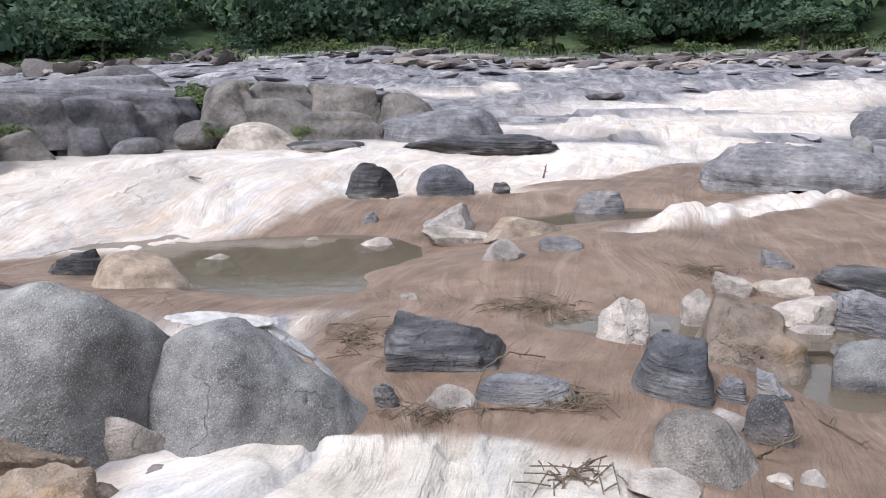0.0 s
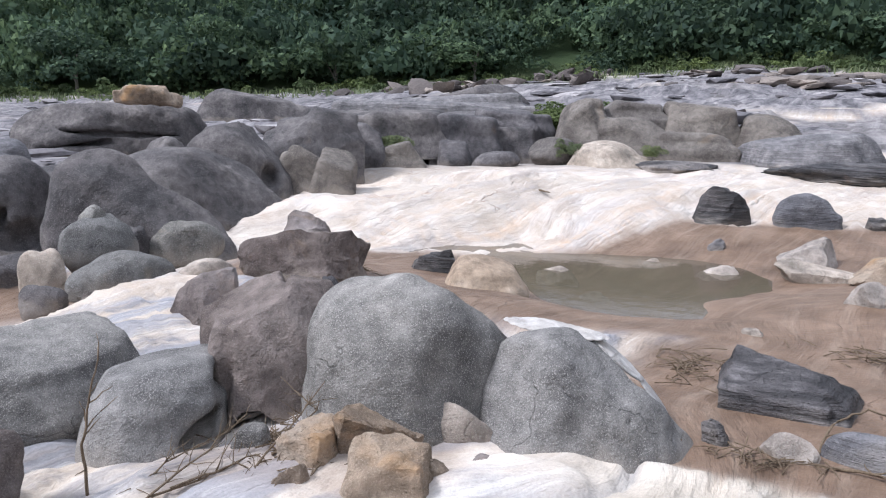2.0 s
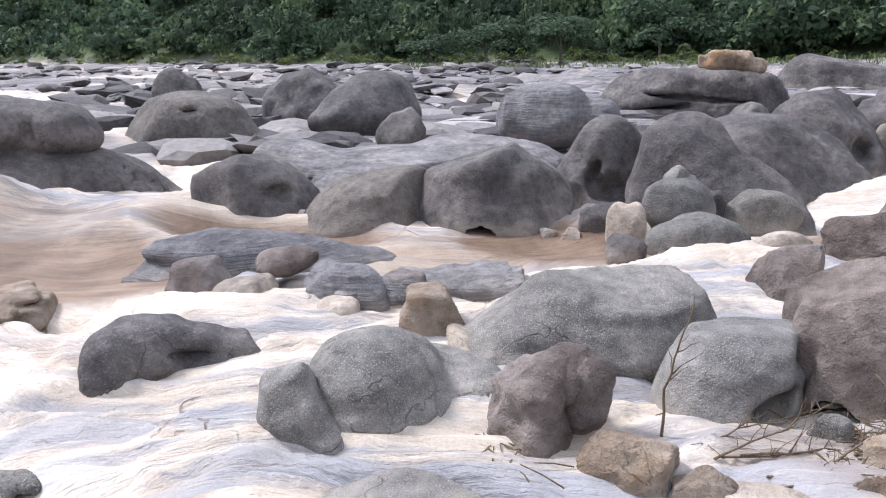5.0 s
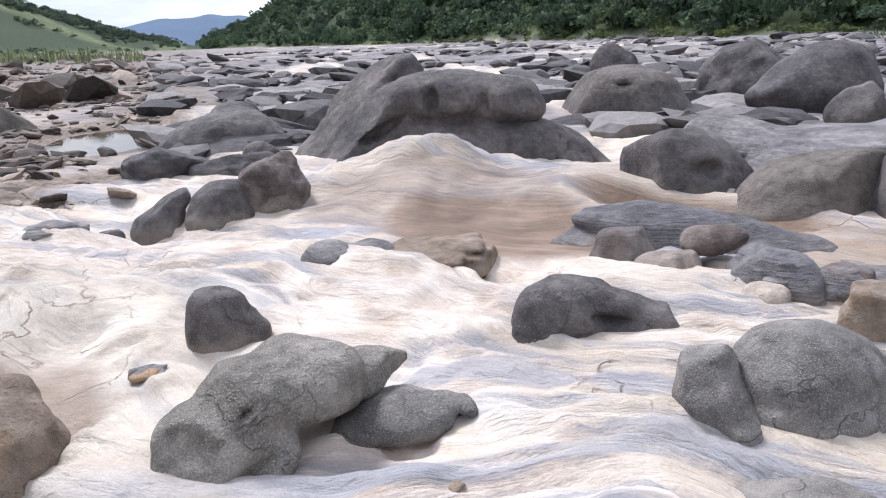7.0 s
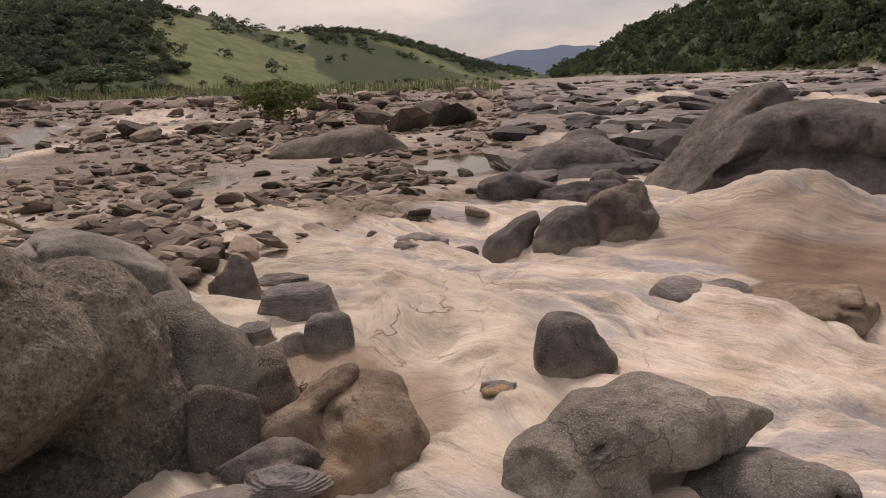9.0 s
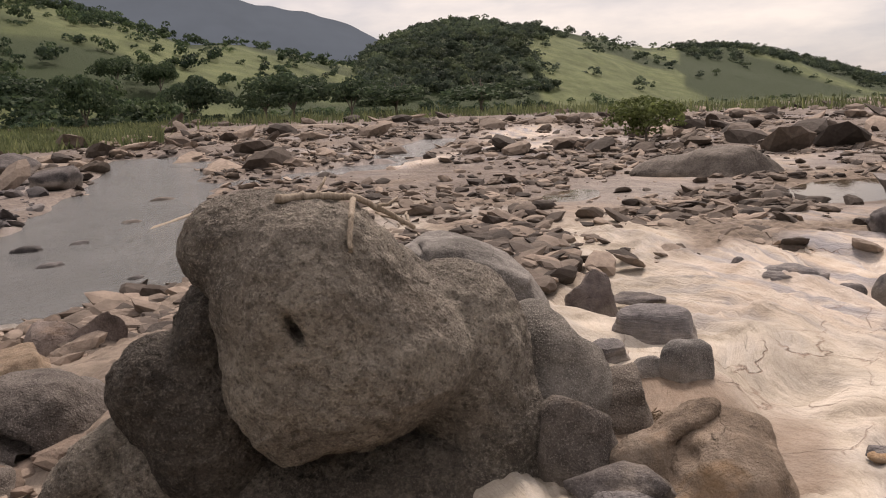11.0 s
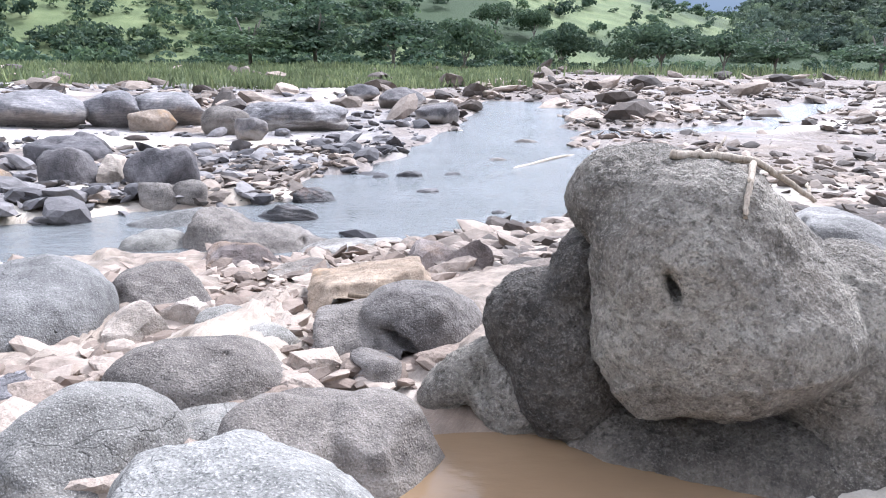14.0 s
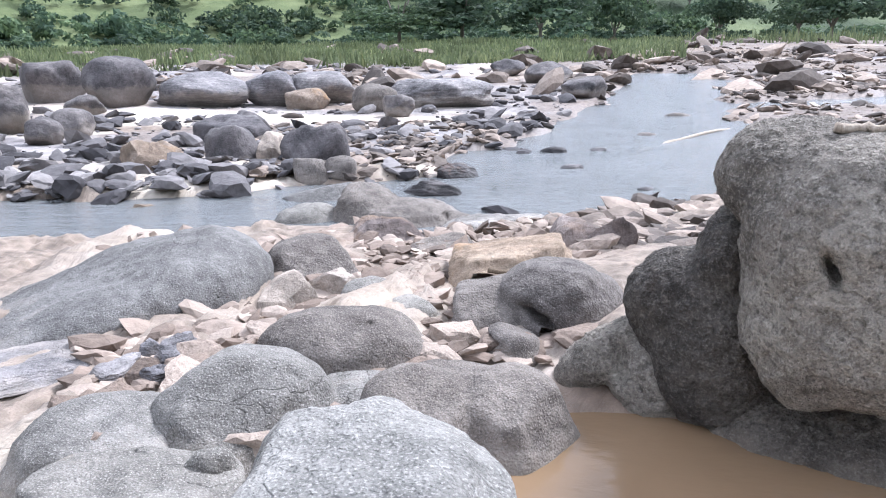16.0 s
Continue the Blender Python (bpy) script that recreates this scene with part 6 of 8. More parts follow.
sculpt("buff", 2.79, -6.56, -0.06, -154.1, "huge sloping granite slab with a round pothole",
       ((0, 0.3, -0.006, 0.957, 0.9, 0.42, -12), (-0.626, 0.1, -0.021, 0.894, 0.9, 0.213, -18), (0.515, 0.4, 0.049, 0.37, 0.8, 0.419, 0), (-1.231, 0, -0.098, 0.848, 0.8, 0.098, -14)),
       carve=((0.368, -0.25, 0.093, 0.136, 0.22, 0.146, 0),), cell=0.047, cuts=1, k=0.2)
sculpt("warm", 1.03, -5.33, -0.01, -166.8, "rounded granite boulder with a white patch",
       ((0, -0, 0.11, 0.519, 0.38, 0.23, 0), (0.458, 0.05, -0.039, 0.257, 0.3, 0.118, 15)),
       carve=((0.18, -0.22, 0.294, 0.042, 0.12, 0.016, 0),), cell=0.024)
sculpt("buff", 1.41, -4.48, -0.02, -158.7, "grey granite boulder with a small pothole",
       ((0, 0, 0.126, 0.442, 0.45, 0.229, 0), (-0.285, -0, 0.117, 0.262, 0.32, 0.085, -25), (0.263, 0, 0.064, 0.238, 0.35, 0.176, 25)),
       carve=((0.268, -0.24, 0.28, 0.076, 0.18, 0.029, 12), (0.099, -0.4, 0.393, 0.077, 0.07, 0.033, 15)), cell=0.024)
sculpt("warm", 0.45, -4.50, -0.07, -172.3, "rounded granite boulder split into two lobes",
       ((0, -0.05, 0.153, 0.296, 0.33, 0.213, 0), (0.178, 0.15, 0.198, 0.342, 0.32, 0.06, 0), (0.509, 0, 0.098, 0.317, 0.36, 0.211, 5), (0.402, -0.12, -0.035, 0.279, 0.26, 0.107, 0)), cell=0.023, k=0.04)
sculpt("buff", 0.85, -4.78, -0.03, -167.4, "low granite boulder between larger ones",
       ((0, 0, 0.024, 0.302, 0.3, 0.087, 0),), cell=0.026)
sculpt("speckle", 0.45, -2.81, -0.01, -166.4, "coarse speckled granite boulder near the feet",
       ((0, -0, 0.668, 0.369, 0.45, 0.077, 0), (0.214, 0.05, 0.644, 0.214, 0.4, 0.058, 15), (-0.208, -0, 0.692, 0.179, 0.35, 0.04, -8)), cell=0.018, grit=0.005)
sculpt("buff", 1.98, -4.13, -0.01, -149.2, "broad grey granite boulder beside the puddle",
       ((0, 0, 0.056, 0.396, 0.42, 0.147, 0), (-0.172, -0, 0.073, 0.276, 0.4, 0.081, 0)), cell=0.026)
sculpt("buff", 1.52, -3.27, -0.01, -148.2, "broad smooth boulder in the near corner",
       ((0, 0, 0.277, 0.367, 0.4, 0.052, 4), (0.409, 0.15, 0.163, 0.121, 0.25, 0.039, -25)), cell=0.024)
sculpt("warm", 1.84, -7.63, -0.11, -164.6, "rounded grey boulder beside the sloping slab",
       ((0, 0, 0.142, 0.404, 0.4, 0.204, 0), (0.282, -0, 0.038, 0.172, 0.3, 0.131, 20)), cell=0.035)
sculpt("warm", -0.35, -6.26, -0.07, 177.0, "egg-shaped boulder split by a crack",
       ((0, 0, 0.297, 0.393, 0.4, 0.175, -10), (0.354, 0.05, 0.18, 0.207, 0.35, 0.185, 12)),
       carve=((0.181, -0.28, 0.422, 0.243, 0.15, 0.004, -32), (-0.077, -0.36, 0.179, 0.202, 0.14, 0.059, 25)), cell=0.026, k=0.05)
sculpt("warm", 0.08, -6.16, -0.05, -178.6, "wedge-shaped granite block leaning on the egg-shaped boulder",
       ((0, 0, 0.127, 0.245, 0.26, 0.165, -12, 'b'), (0.213, 0.05, 0.153, 0.128, 0.2, 0.147, 0)), cell=0.024, cuts=4, k=0.06)
sculpt("tan", -0.07, -7.40, -0.11, 179.9, "flat tan rock among broken stones",
       ((0, 0, 0.265, 0.459, 0.4, 0.084, -8, 'b'), (-0.227, -0.1, 0.161, 0.228, 0.3, 0.156, -15, 'b')), cell=0.032, cuts=6, k=0.05)
sculpt("warm", -0.07, -5.62, -0.03, 179.9, "scooped granite boulder among pebbles",
       ((-0, 0, 0.069, 0.177, 0.24, 0.126, 0),),
       carve=((-0.176, -0.15, 0.087, 0.097, 0.25, 0.028, 0),), cell=0.022)
sculpt("buff", 1.05, -6.51, -0.07, -169.2, "smooth oval stone among broken rock",
       ((-0, 0, 0.103, 0.243, 0.26, 0.148, 5),), cell=0.026)
sculpt("buff", 0.72, -6.20, -0.04, -171.9, "pale oval granite stone among broken rock",
       ((-0, -0, 0.065, 0.244, 0.24, 0.095, -8),), cell=0.026)
sculpt("schist", -0.17, 5.06, -0.01, 1.5, "dark wet layered rock with a white patch",
       ((0, 0, 0.208, 0.254, 0.2, 0.115, 6, 'b'), (0.292, 0.02, 0.101, 0.232, 0.2, 0.125, 9, 'b')), cell=0.022, cuts=7, k=0.04)
sculpt("whitestain", 1.37, 4.52, 0.01, -17.1, "dark rock crusted with white patches",
       ((0, 0, 0.12, 0.197, 0.2, 0.167, 0, 'b'), (-0.043, 0.05, 0.23, 0.144, 0.15, 0.084, 0)), cell=0.022, cuts=8, k=0.05)
sculpt("warm", 1.25, 3.58, 0.00, -19.6, "blunt brown-grey rock on brown sand",
       ((0, 0, 0.092, 0.181, 0.22, 0.129, 0), (0.14, -0, 0.054, 0.127, 0.2, 0.07, 10), (-0.048, 0.05, 0.156, 0.133, 0.18, 0.049, 0)), cell=0.02, cuts=6)
sculpt("tan", 2.08, 5.29, -0.11, -21.6, "large tan-grey rock with split edges among puddles",
       ((0, 0, 0.191, 0.257, 0.28, 0.207, 10, 'b'), (0.236, 0, 0.114, 0.184, 0.22, 0.146, 20, 'b')),
       carve=((0.106, -0.3, 0.326, 0.272, 0.15, 0.004, 35), (-0.031, -0.3, 0.224, 0.237, 0.15, 0.004, 25)), cell=0.024, cuts=8, k=0.04)
sculpt("ochre", -3.35, 7.62, -0.21, 23.3, "smooth sand-coloured boulder in the pond",
       ((0, 0, 0.161, 0.399, 0.4, 0.167, 0), (-0.189, 0, 0.169, 0.209, 0.3, 0.095, -15), (0.243, 0, 0.093, 0.214, 0.3, 0.112, 12)), cell=0.035)
sculpt("slab", 0.34, 4.38, -0.00, -4.8, "long grey stone lying like a log on sand",
       ((0, 0, 0.053, 0.182, 0.09, 0.07, 0), (0.209, 0.02, 0.06, 0.182, 0.09, 0.066, 0)), cell=0.017, cuts=3)
sculpt("dark", -9.86, 9.34, -0.08, 45.5, "dark rounded rock between dark boulders",
       ((0, 0, 0.848, 0.419, 0.6, 0.437, 0),), cell=0.074, cuts=6)
sculpt("slab", -13.17, 3.92, -0.19, 71.9, "broad pale grey bedrock slab behind the smooth boulders",
       ((-0, 0, 0.3, 1.981, 1.5, 0.247, -4), (2.207, 0.8, 0.469, 1.222, 1.3, 0.221, 3), (-1.442, 0.5, 0.46, 0.831, 1, 0.197, 0)),
       carve=((-0.358, -1.2, 0.435, 1.271, 0.4, 0.013, -22),), cell=0.111, cuts=3, relief=0.03)
sculpt("slab", -14.72, 8.58, -0.12, 58.9, "smooth low grey hump of bedrock",
       ((0, -0, 1.119, 0.746, 1, 0.333, 0), (1.122, -0, 0.929, 0.343, 0.6, 0.192, 0), (-0.817, -0, 1.015, 0.405, 0.6, 0.211, 0)), cell=0.111)
sculpt("dark", -20.99, 6.89, -0.21, 71.2, "smooth dark hump on the far flat",
       ((0, 0, 1.177, 0.95, 1.3, 0.602, 0), (-1.079, -0.5, 0.957, 0.826, 1, 0.354, 0)), cell=0.147)
sculpt("dark", -16.08, 5.78, -0.17, 69.4, "small dark boulder on pale sand",
       ((0, 0, 0.786, 0.432, 0.6, 0.293, -15), (-0.343, 0, 0.654, 0.339, 0.5, 0.129, 0)), cell=0.099, cuts=6)
sculpt("dark", -9.84, 13.17, 0.17, 35.9, "jointed dark rocks beside the tall boulder",
       ((0, 0, 0.936, 0.474, 0.6, 0.259, -10, 'b'), (0.647, 0.3, 1.006, 0.479, 0.7, 0.31, 8, 'b'), (-0.28, -0.3, 0.685, 0.468, 0.5, 0.232, 0, 'b')), cell=0.086, cuts=6, k=0.1, relief=0.05)
sculpt("dark", -9.76, 15.27, 0.17, 31.8, "upright dark rock at the end of the ledge",
       ((0, 0, 0.813, 0.464, 0.6, 0.438, 5, 'b'),), cell=0.086, cuts=5, k=0.1)
sculpt("tan", -19.06, 17.66, -0.04, 46.6, "heap of ochre flood debris on the ledge",
       ((0, 0, 1.785, 0.599, 0.5, 0.243, 0, 'b'), (-0.712, 0, 1.732, 0.262, 0.4, 0.187, 0, 'b'), (0.655, 0, 1.635, 0.375, 0.4, 0.15, 10, 'b'), (1.442, 0.3, 1.739, 0.171, 0.3, 0.171, 0)), cell=0.074, cuts=6, k=0.06, relief=0.06, sink=1.0)
sculpt("warm", -5.75, 19.43, 0.23, 16.3, "jointed grey-pink outcrop block with a rounded top",
       ((-0, -0, 0.918, 0.425, 0.7, 0.481, -20, 'b'), (0.226, 0.2, 1.216, 0.372, 0.6, 0.228, 0, 'b')), cell=0.074, cuts=3, k=0.1)
sculpt("warm", -4.73, 20.63, 0.24, 12.8, "upper jointed block of the outcrop",
       ((0, 0, 1.148, 0.868, 0.7, 0.224, 5, 'b'),), cell=0.074, cuts=3, k=0.1, deep=1.2)
sculpt("warm", -4.44, 19.67, 0.26, 12.6, "broad jointed grey-pink block of outcrop",
       ((0, 0, 0.57, 0.92, 0.7, 0.401, 2, 'b'),), cell=0.074, cuts=3, k=0.1)
sculpt("warm", -2.95, 20.75, 0.32, 8.0, "rounded upper block of the outcrop",
       ((-0, -0, 0.829, 0.905, 0.8, 0.391, 6, 'b'),), cell=0.074, cuts=3, k=0.1, deep=1.2)
sculpt("warm", -2.86, 19.75, 0.28, 8.1, "low jointed grey-pink block of outcrop",
       ((-0, -0, 0.427, 0.809, 0.6, 0.199, 0, 'b'),), cell=0.074, cuts=3, k=0.1)
sculpt("warm", -1.30, 20.72, 0.32, 3.5, "rounded grey-pink outcrop rock",
       ((0, 0, 0.618, 0.784, 0.9, 0.39, 8),), cell=0.086)
sculpt("slab", -0.16, 19.45, 0.27, 0.3, "low pinkish bedrock hump beside the outcrop",
       ((-0, 0, 0.368, 1.564, 0.9, 0.336, -4), (-0.977, -0.4, 0.26, 0.837, 0.7, 0.246, 0)), cell=0.099)
sculpt("pale", -4.59, 17.78, 0.27, 14.3, "pinkish pale rock at the foot of the outcrop",
       ((0, 0, 0.18, 0.733, 0.7, 0.31, 0), (0.632, 0, -0.005, 0.529, 0.6, 0.177, 0)), cell=0.074)
sculpt("warm", -5.85, 17.83, 0.24, 18.0, "flat pale grey rock at the foot of the outcrop",
       ((0, 0, 0.388, 0.498, 0.5, 0.18, 0),), cell=0.074)
sculpt("dark", -8.34, 18.15, 0.19, 24.5, "square dark block of the ledge",
       ((0, -0, 0.588, 0.773, 0.7, 0.505, 3, 'b'),), cell=0.074, cuts=3, k=0.1)
sculpt("dark", -7.37, 18.99, 0.21, 21.1, "dark block of the ledge with square joints",
       ((0, 0, 0.444, 0.557, 0.6, 0.333, 0, 'b'),), cell=0.074, cuts=3, k=0.1)
sculpt("dark", -7.75, 19.27, 0.20, 21.7, "flat capping block of the ledge",
       ((0, -0, 0.958, 0.731, 0.6, 0.195, 4, 'b'), (0.932, 0.1, 0.853, 0.316, 0.5, 0.2, 0, 'b')), cell=0.074, cuts=3, k=0.1, deep=1.2)
sculpt("dark", -9.75, 17.66, 0.20, 28.7, "broad dark block of the ledge",
       ((0, 0, 0.599, 1.012, 0.9, 0.57, 2, 'b'), (-1.237, 0.2, 0.578, 0.888, 0.9, 0.531, 0, 'b')), cell=0.086, cuts=3, k=0.1)
sculpt("dark", -8.04, 16.74, 0.19, 25.5, "dark fallen block below the ledge",
       ((-0, -0, 0.372, 0.37, 0.45, 0.32, 15),), cell=0.062, cuts=4)
sculpt("dark", -6.98, 16.99, 0.22, 22.2, "flat dark fallen slab below the ledge",
       ((0, 0, 0.141, 0.577, 0.4, 0.121, -6),), cell=0.062, cuts=4)
sculpt("warm", -8.94, 15.60, 0.19, 29.6, "grey fallen slab below the ledge",
       ((0, 0, 0.247, 0.508, 0.5, 0.251, -15, 'b'),), cell=0.062, cuts=4, k=0.08)
sculpt("slab", -10.92, 20.78, 0.24, 27.6, "layered grey slabs behind the ledge",
       ((0, 0, 1.037, 2.575, 1.4, 0.208, 2, 'b'), (1.205, 1.5, 1.261, 1.81, 1.2, 0.163, -4, 'b')), cell=0.111, cuts=2, k=0.1, relief=0.06, deep=1.2)
sculpt("slab", 5.74, 13.03, -0.00, -23.8, "grey and white streaked bedrock ridge",
       ((0, 0, 0.465, 1.44, 0.9, 0.211, 3), (-0.677, -0.3, 0.186, 0.531, 0.5, 0.204, 0), (0.781, -0.1, 0.336, 0.615, 0.6, 0.234, 8), (0.154, -0.25, 0.226, 0.707, 0.7, 0.168, 0)), deep=1.0, cell=0.062, cuts=6, relief=0.07, irreg=0.06)
sculpt("slab", -8.11, 0.91, -0.10, 81.3, "low purple-grey bedrock hump in the sand",
       ((0, 0, 0.1, 0.996, 0.45, 0.166, 4), (1.121, -0, -0.125, 0.73, 0.35, 0.164, 12), (-1.119, -0.3, -0.103, 0.469, 0.3, 0.089, -8)), cell=0.047, cuts=4, irreg=0.05)
sculpt("brown", -7.05, 1.09, -0.05, 78.5, "dark brown rock perched on stones",
       ((-0, 0, 0.183, 0.243, 0.25, 0.114, 0), (0.239, 0.05, 0.223, 0.159, 0.15, 0.079, -25)), cell=0.024, cuts=6, sink=1.0, relief=0.04)
sculpt("slab", -6.90, -2.37, -0.07, 107.3, "dark grey streaked rock breaking through sand",
       ((0, 0, 0.092, 0.241, 0.28, 0.129, -12), (0.408, 0.2, 0.067, 0.254, 0.28, 0.073, -6), (0.229, 0, 0.065, 0.196, 0.2, 0.059, 0)), cell=0.03, cuts=5, relief=0.03)
sculpt("tan", -7.00, -1.34, -0.05, 98.8, "flaky sand-coloured ledge in the sheet",
       ((-0, 0.2, 0.082, 0.437, 0.3, 0.021, -4, 'b'), (-0.102, -0, 0.07, 0.349, 0.25, 0.016, -3, 'b'), (0.412, 0.1, -0.001, 0.217, 0.3, 0.044, -8)), cell=0.03, cuts=5, k=0.04, relief=0.03)
sculpt("brown", -10.45, -4.13, -0.18, 110.2, "jagged brown rock between dark boulders",
       ((-0, 0, 0.416, 0.363, 0.35, 0.15, -20, 'b'), (-0.224, -0.1, 0.331, 0.187, 0.25, 0.136, 0, 'b')), cell=0.05, cuts=7, k=0.06, relief=0.06)
sculpt("warm", -8.74, 11.61, 0.15, 36.0, "upright jointed grey-brown block beside the white sand",
       ((0, 0, 0.257, 0.425, 0.45, 0.424, -8, 'b'), (0.146, 0.1, 0.599, 0.318, 0.4, 0.167, 0, 'b')), cell=0.055, cuts=3, k=0.08)
sculpt("warm", -8.15, 11.79, 0.16, 33.7, "leaning rounded block beside the white sand",
       ((0, 0, 0.308, 0.312, 0.4, 0.395, 22, 'b'), (0.152, 0.05, 0.565, 0.228, 0.35, 0.269, 10)), cell=0.055, cuts=3, k=0.08)
sculpt("dark", -8.91, 6.80, -0.11, 51.3, "dark bedrock mass behind the smooth boulders",
       ((-0, 1.2, 0.42, 1.371, 1, 0.555, 0), (1.52, 1.6, 0.578, 1.332, 1, 0.582, 0), (2.822, 1.8, 0.533, 0.586, 0.8, 0.382, 0)), cell=0.099, cuts=5, relief=0.05)
sculpt("brown", -7.19, 0.38, -0.05, 84.5, "blunt brown rock on the purple-grey hump",
       ((0, 0, 0.104, 0.245, 0.24, 0.134, 5), (0.146, 0.05, 0.113, 0.129, 0.2, 0.11, 0)), cell=0.026, cuts=6, relief=0.03)
sculpt("pale", -6.82, 0.76, -0.04, 80.9, "flat pale stone beside the perched rock",
       ((0, 0, 0.072, 0.255, 0.22, 0.057, -8),), cell=0.026, cuts=4)
sculpt("slab", -6.39, 1.53, -0.01, 73.5, "grey slab among brown rocks",
       ((-0, 0, 0.098, 0.303, 0.22, 0.104, 12, 'b'), (0.191, -0.1, 0.06, 0.192, 0.2, 0.036, 5, 'b')), cell=0.03, cuts=6, k=0.05, relief=0.04)
sculpt("slab", -6.27, 2.51, -0.04, 65.0, "flat broken slab at the edge of the hollow",
       ((0, 0, 0.059, 0.467, 0.3, 0.029, -4, 'b'), (0.329, 0, 0.049, 0.267, 0.25, 0.021, -8, 'b')), cell=0.035, cuts=5, k=0.05, relief=0.04)
sculpt("tan", -5.27, 1.84, 0.01, 67.0, "squarish ochre-brown boulder on sand",
       ((0, 0, 0.163, 0.181, 0.18, 0.106, 0, 'b'), (0.037, -0.02, 0.042, 0.148, 0.16, 0.067, 0, 'b')), cell=0.022, cuts=4, k=0.06)
sculpt("pale", -4.81, 1.87, 0.02, 64.6, "low pale stone at the foot of the ochre boulder",
       ((0, 0, 0.019, 0.191, 0.2, 0.031, 20),), cell=0.024)
sculpt("brown", -6.23, 1.98, -0.02, 69.2, "small brown rock against the purple-grey hump",
       ((0, -0, 0.06, 0.193, 0.2, 0.093, -10, 'b'),), cell=0.026, cuts=6, k=0.05)
sculpt("pale", -5.89, 1.29, -0.01, 74.3, "small pale rock between slabs",
       ((0, 0, 0.046, 0.162, 0.16, 0.041, 0),), cell=0.024, cuts=4)
sculpt("slab", -8.92, -6.55, -0.27, 125.4, "low brown-grey rock in the pale sheet",
       ((0, 0, 0.06, 0.371, 0.3, 0.025, -4), (0.711, 0.1, -0.145, 0.149, 0.2, 0.053, 0)), cell=0.037, cuts=4)
sculpt("tan", -4.41, -2.84, -0.03, 120.5, "thin flake of rock lying on sand",
       ((0, 0, 0.011, 0.089, 0.06, 0.008, -4),), cell=0.011, cuts=3)
sculpt("tan", -3.21, -0.76, 0.01, 97.4, "small flake of rock in the near sand",
       ((0, 0, 0.01, 0.066, 0.05, 0.012, -20),), cell=0.011, cuts=3)
sculpt("warm", 1.51, -12.01, -0.75, -171.8, "low pitted brown-grey slab at the water edge",
       ((0, 0, 0.287, 0.715, 0.7, 0.165, 3), (-0.653, 0.3, 0.409, 0.511, 0.6, 0.241, 0), (0.628, -0.2, 0.153, 0.408, 0.5, 0.136, 0)),
       carve=((0.309, -0.5, 0.412, 0.105, 0.3, 0.044, 0), (-0.258, -0.5, 0.498, 0.161, 0.3, 0.029, 0), (0.583, -0.45, 0.269, 0.077, 0.3, 0.041, 0)), cell=0.055, cuts=4, relief=0.05)
sculpt("seal", 0.22, -11.12, -0.54, -178.2, "low rounded brown rock at the water edge",
       ((-0, -0, 0.109, 0.535, 0.5, 0.075, -3), (0.57, 0.3, 0.067, 0.311, 0.4, 0.05, 0)),
       carve=((-0.147, -0.4, 0.324, 0.114, 0.25, 0.036, 0),), cell=0.05, cuts=4, relief=0.04)
sculpt("brown", 1.51, -9.71, -0.28, -169.8, "rough dark brown rock on the broken bank",
       ((0, 0, 0.057, 0.43, 0.4, 0.134, 4), (-0.196, -0.1, -0.004, 0.277, 0.35, 0.089, 0), (0.183, -0.1, -0.034, 0.271, 0.3, 0.118, 8)), cell=0.04, cuts=6, relief=0.06)
sculpt("warm", 0.55, -9.04, -0.21, -175.5, "flat grey-brown rock on the broken bank",
       ((0, 0, 0.019, 0.354, 0.35, 0.037, -4), (-0.22, -0.1, -0.019, 0.231, 0.3, 0.029, 0)), cell=0.04, cuts=5, relief=0.04)
sculpt("schist", 1.98, -15.50, -0.47, -172.0, "small dark wet stone standing in the river",
       ((-0, -0, -0.068, 0.242, 0.2, 0.063, -3),), cell=0.04, cuts=5)
sculpt("schist", -1.37, -16.95, -0.75, 175.5, "small dark wet stone standing in the river",
       ((0, 0, 0.223, 0.26, 0.2, 0.051, -3),), cell=0.04, cuts=5)
sculpt("schist", -1.12, -19.39, -0.76, 176.9, "small dark wet stone standing in the river",
       ((-0, 0, 0.237, 0.35, 0.2, 0.091, -3),), cell=0.04, cuts=5)
sculpt("schist", -2.23, -19.68, -0.77, 173.6, "small dark wet stone standing in the river",
       ((0, 0, 0.242, 0.209, 0.2, 0.05, -3),), cell=0.04, cuts=5)
sculpt("schist", 1.51, -15.73, -0.47, -173.8, "small dark wet stone standing in the river",
       ((0, 0, -0.068, 0.145, 0.2, 0.041, -3),), cell=0.04, cuts=5)
sculpt("schist", -2.44, -14.46, -0.74, 170.4, "small dark wet stone standing in the river",
       ((0, -0, 0.2, 0.165, 0.2, 0.052, -3),), cell=0.04, cuts=5)

# ---- scattered stones ----
def stone_kinds(n, sub, seed0):
    return [rock_shape(1, rr(seed0 + k, 0.6, 0.9), rr(seed0 + 50 + k, 0.25, 0.55), seed0 + k, poly=5, irreg=0.08, rough=0.06, relief=0, sub=sub) for k in range(n)]


def rr(seed, a, b):
    return a + (b - a) * ((seed * 7919 % 1000) / 1000)


def turn_z(v, ang):
    c, s = np.cos(ang), np.sin(ang)
    return np.stack([v[..., 0] * c - v[..., 1] * s, v[..., 0] * s + v[..., 1] * c, v[..., 2]], -1)


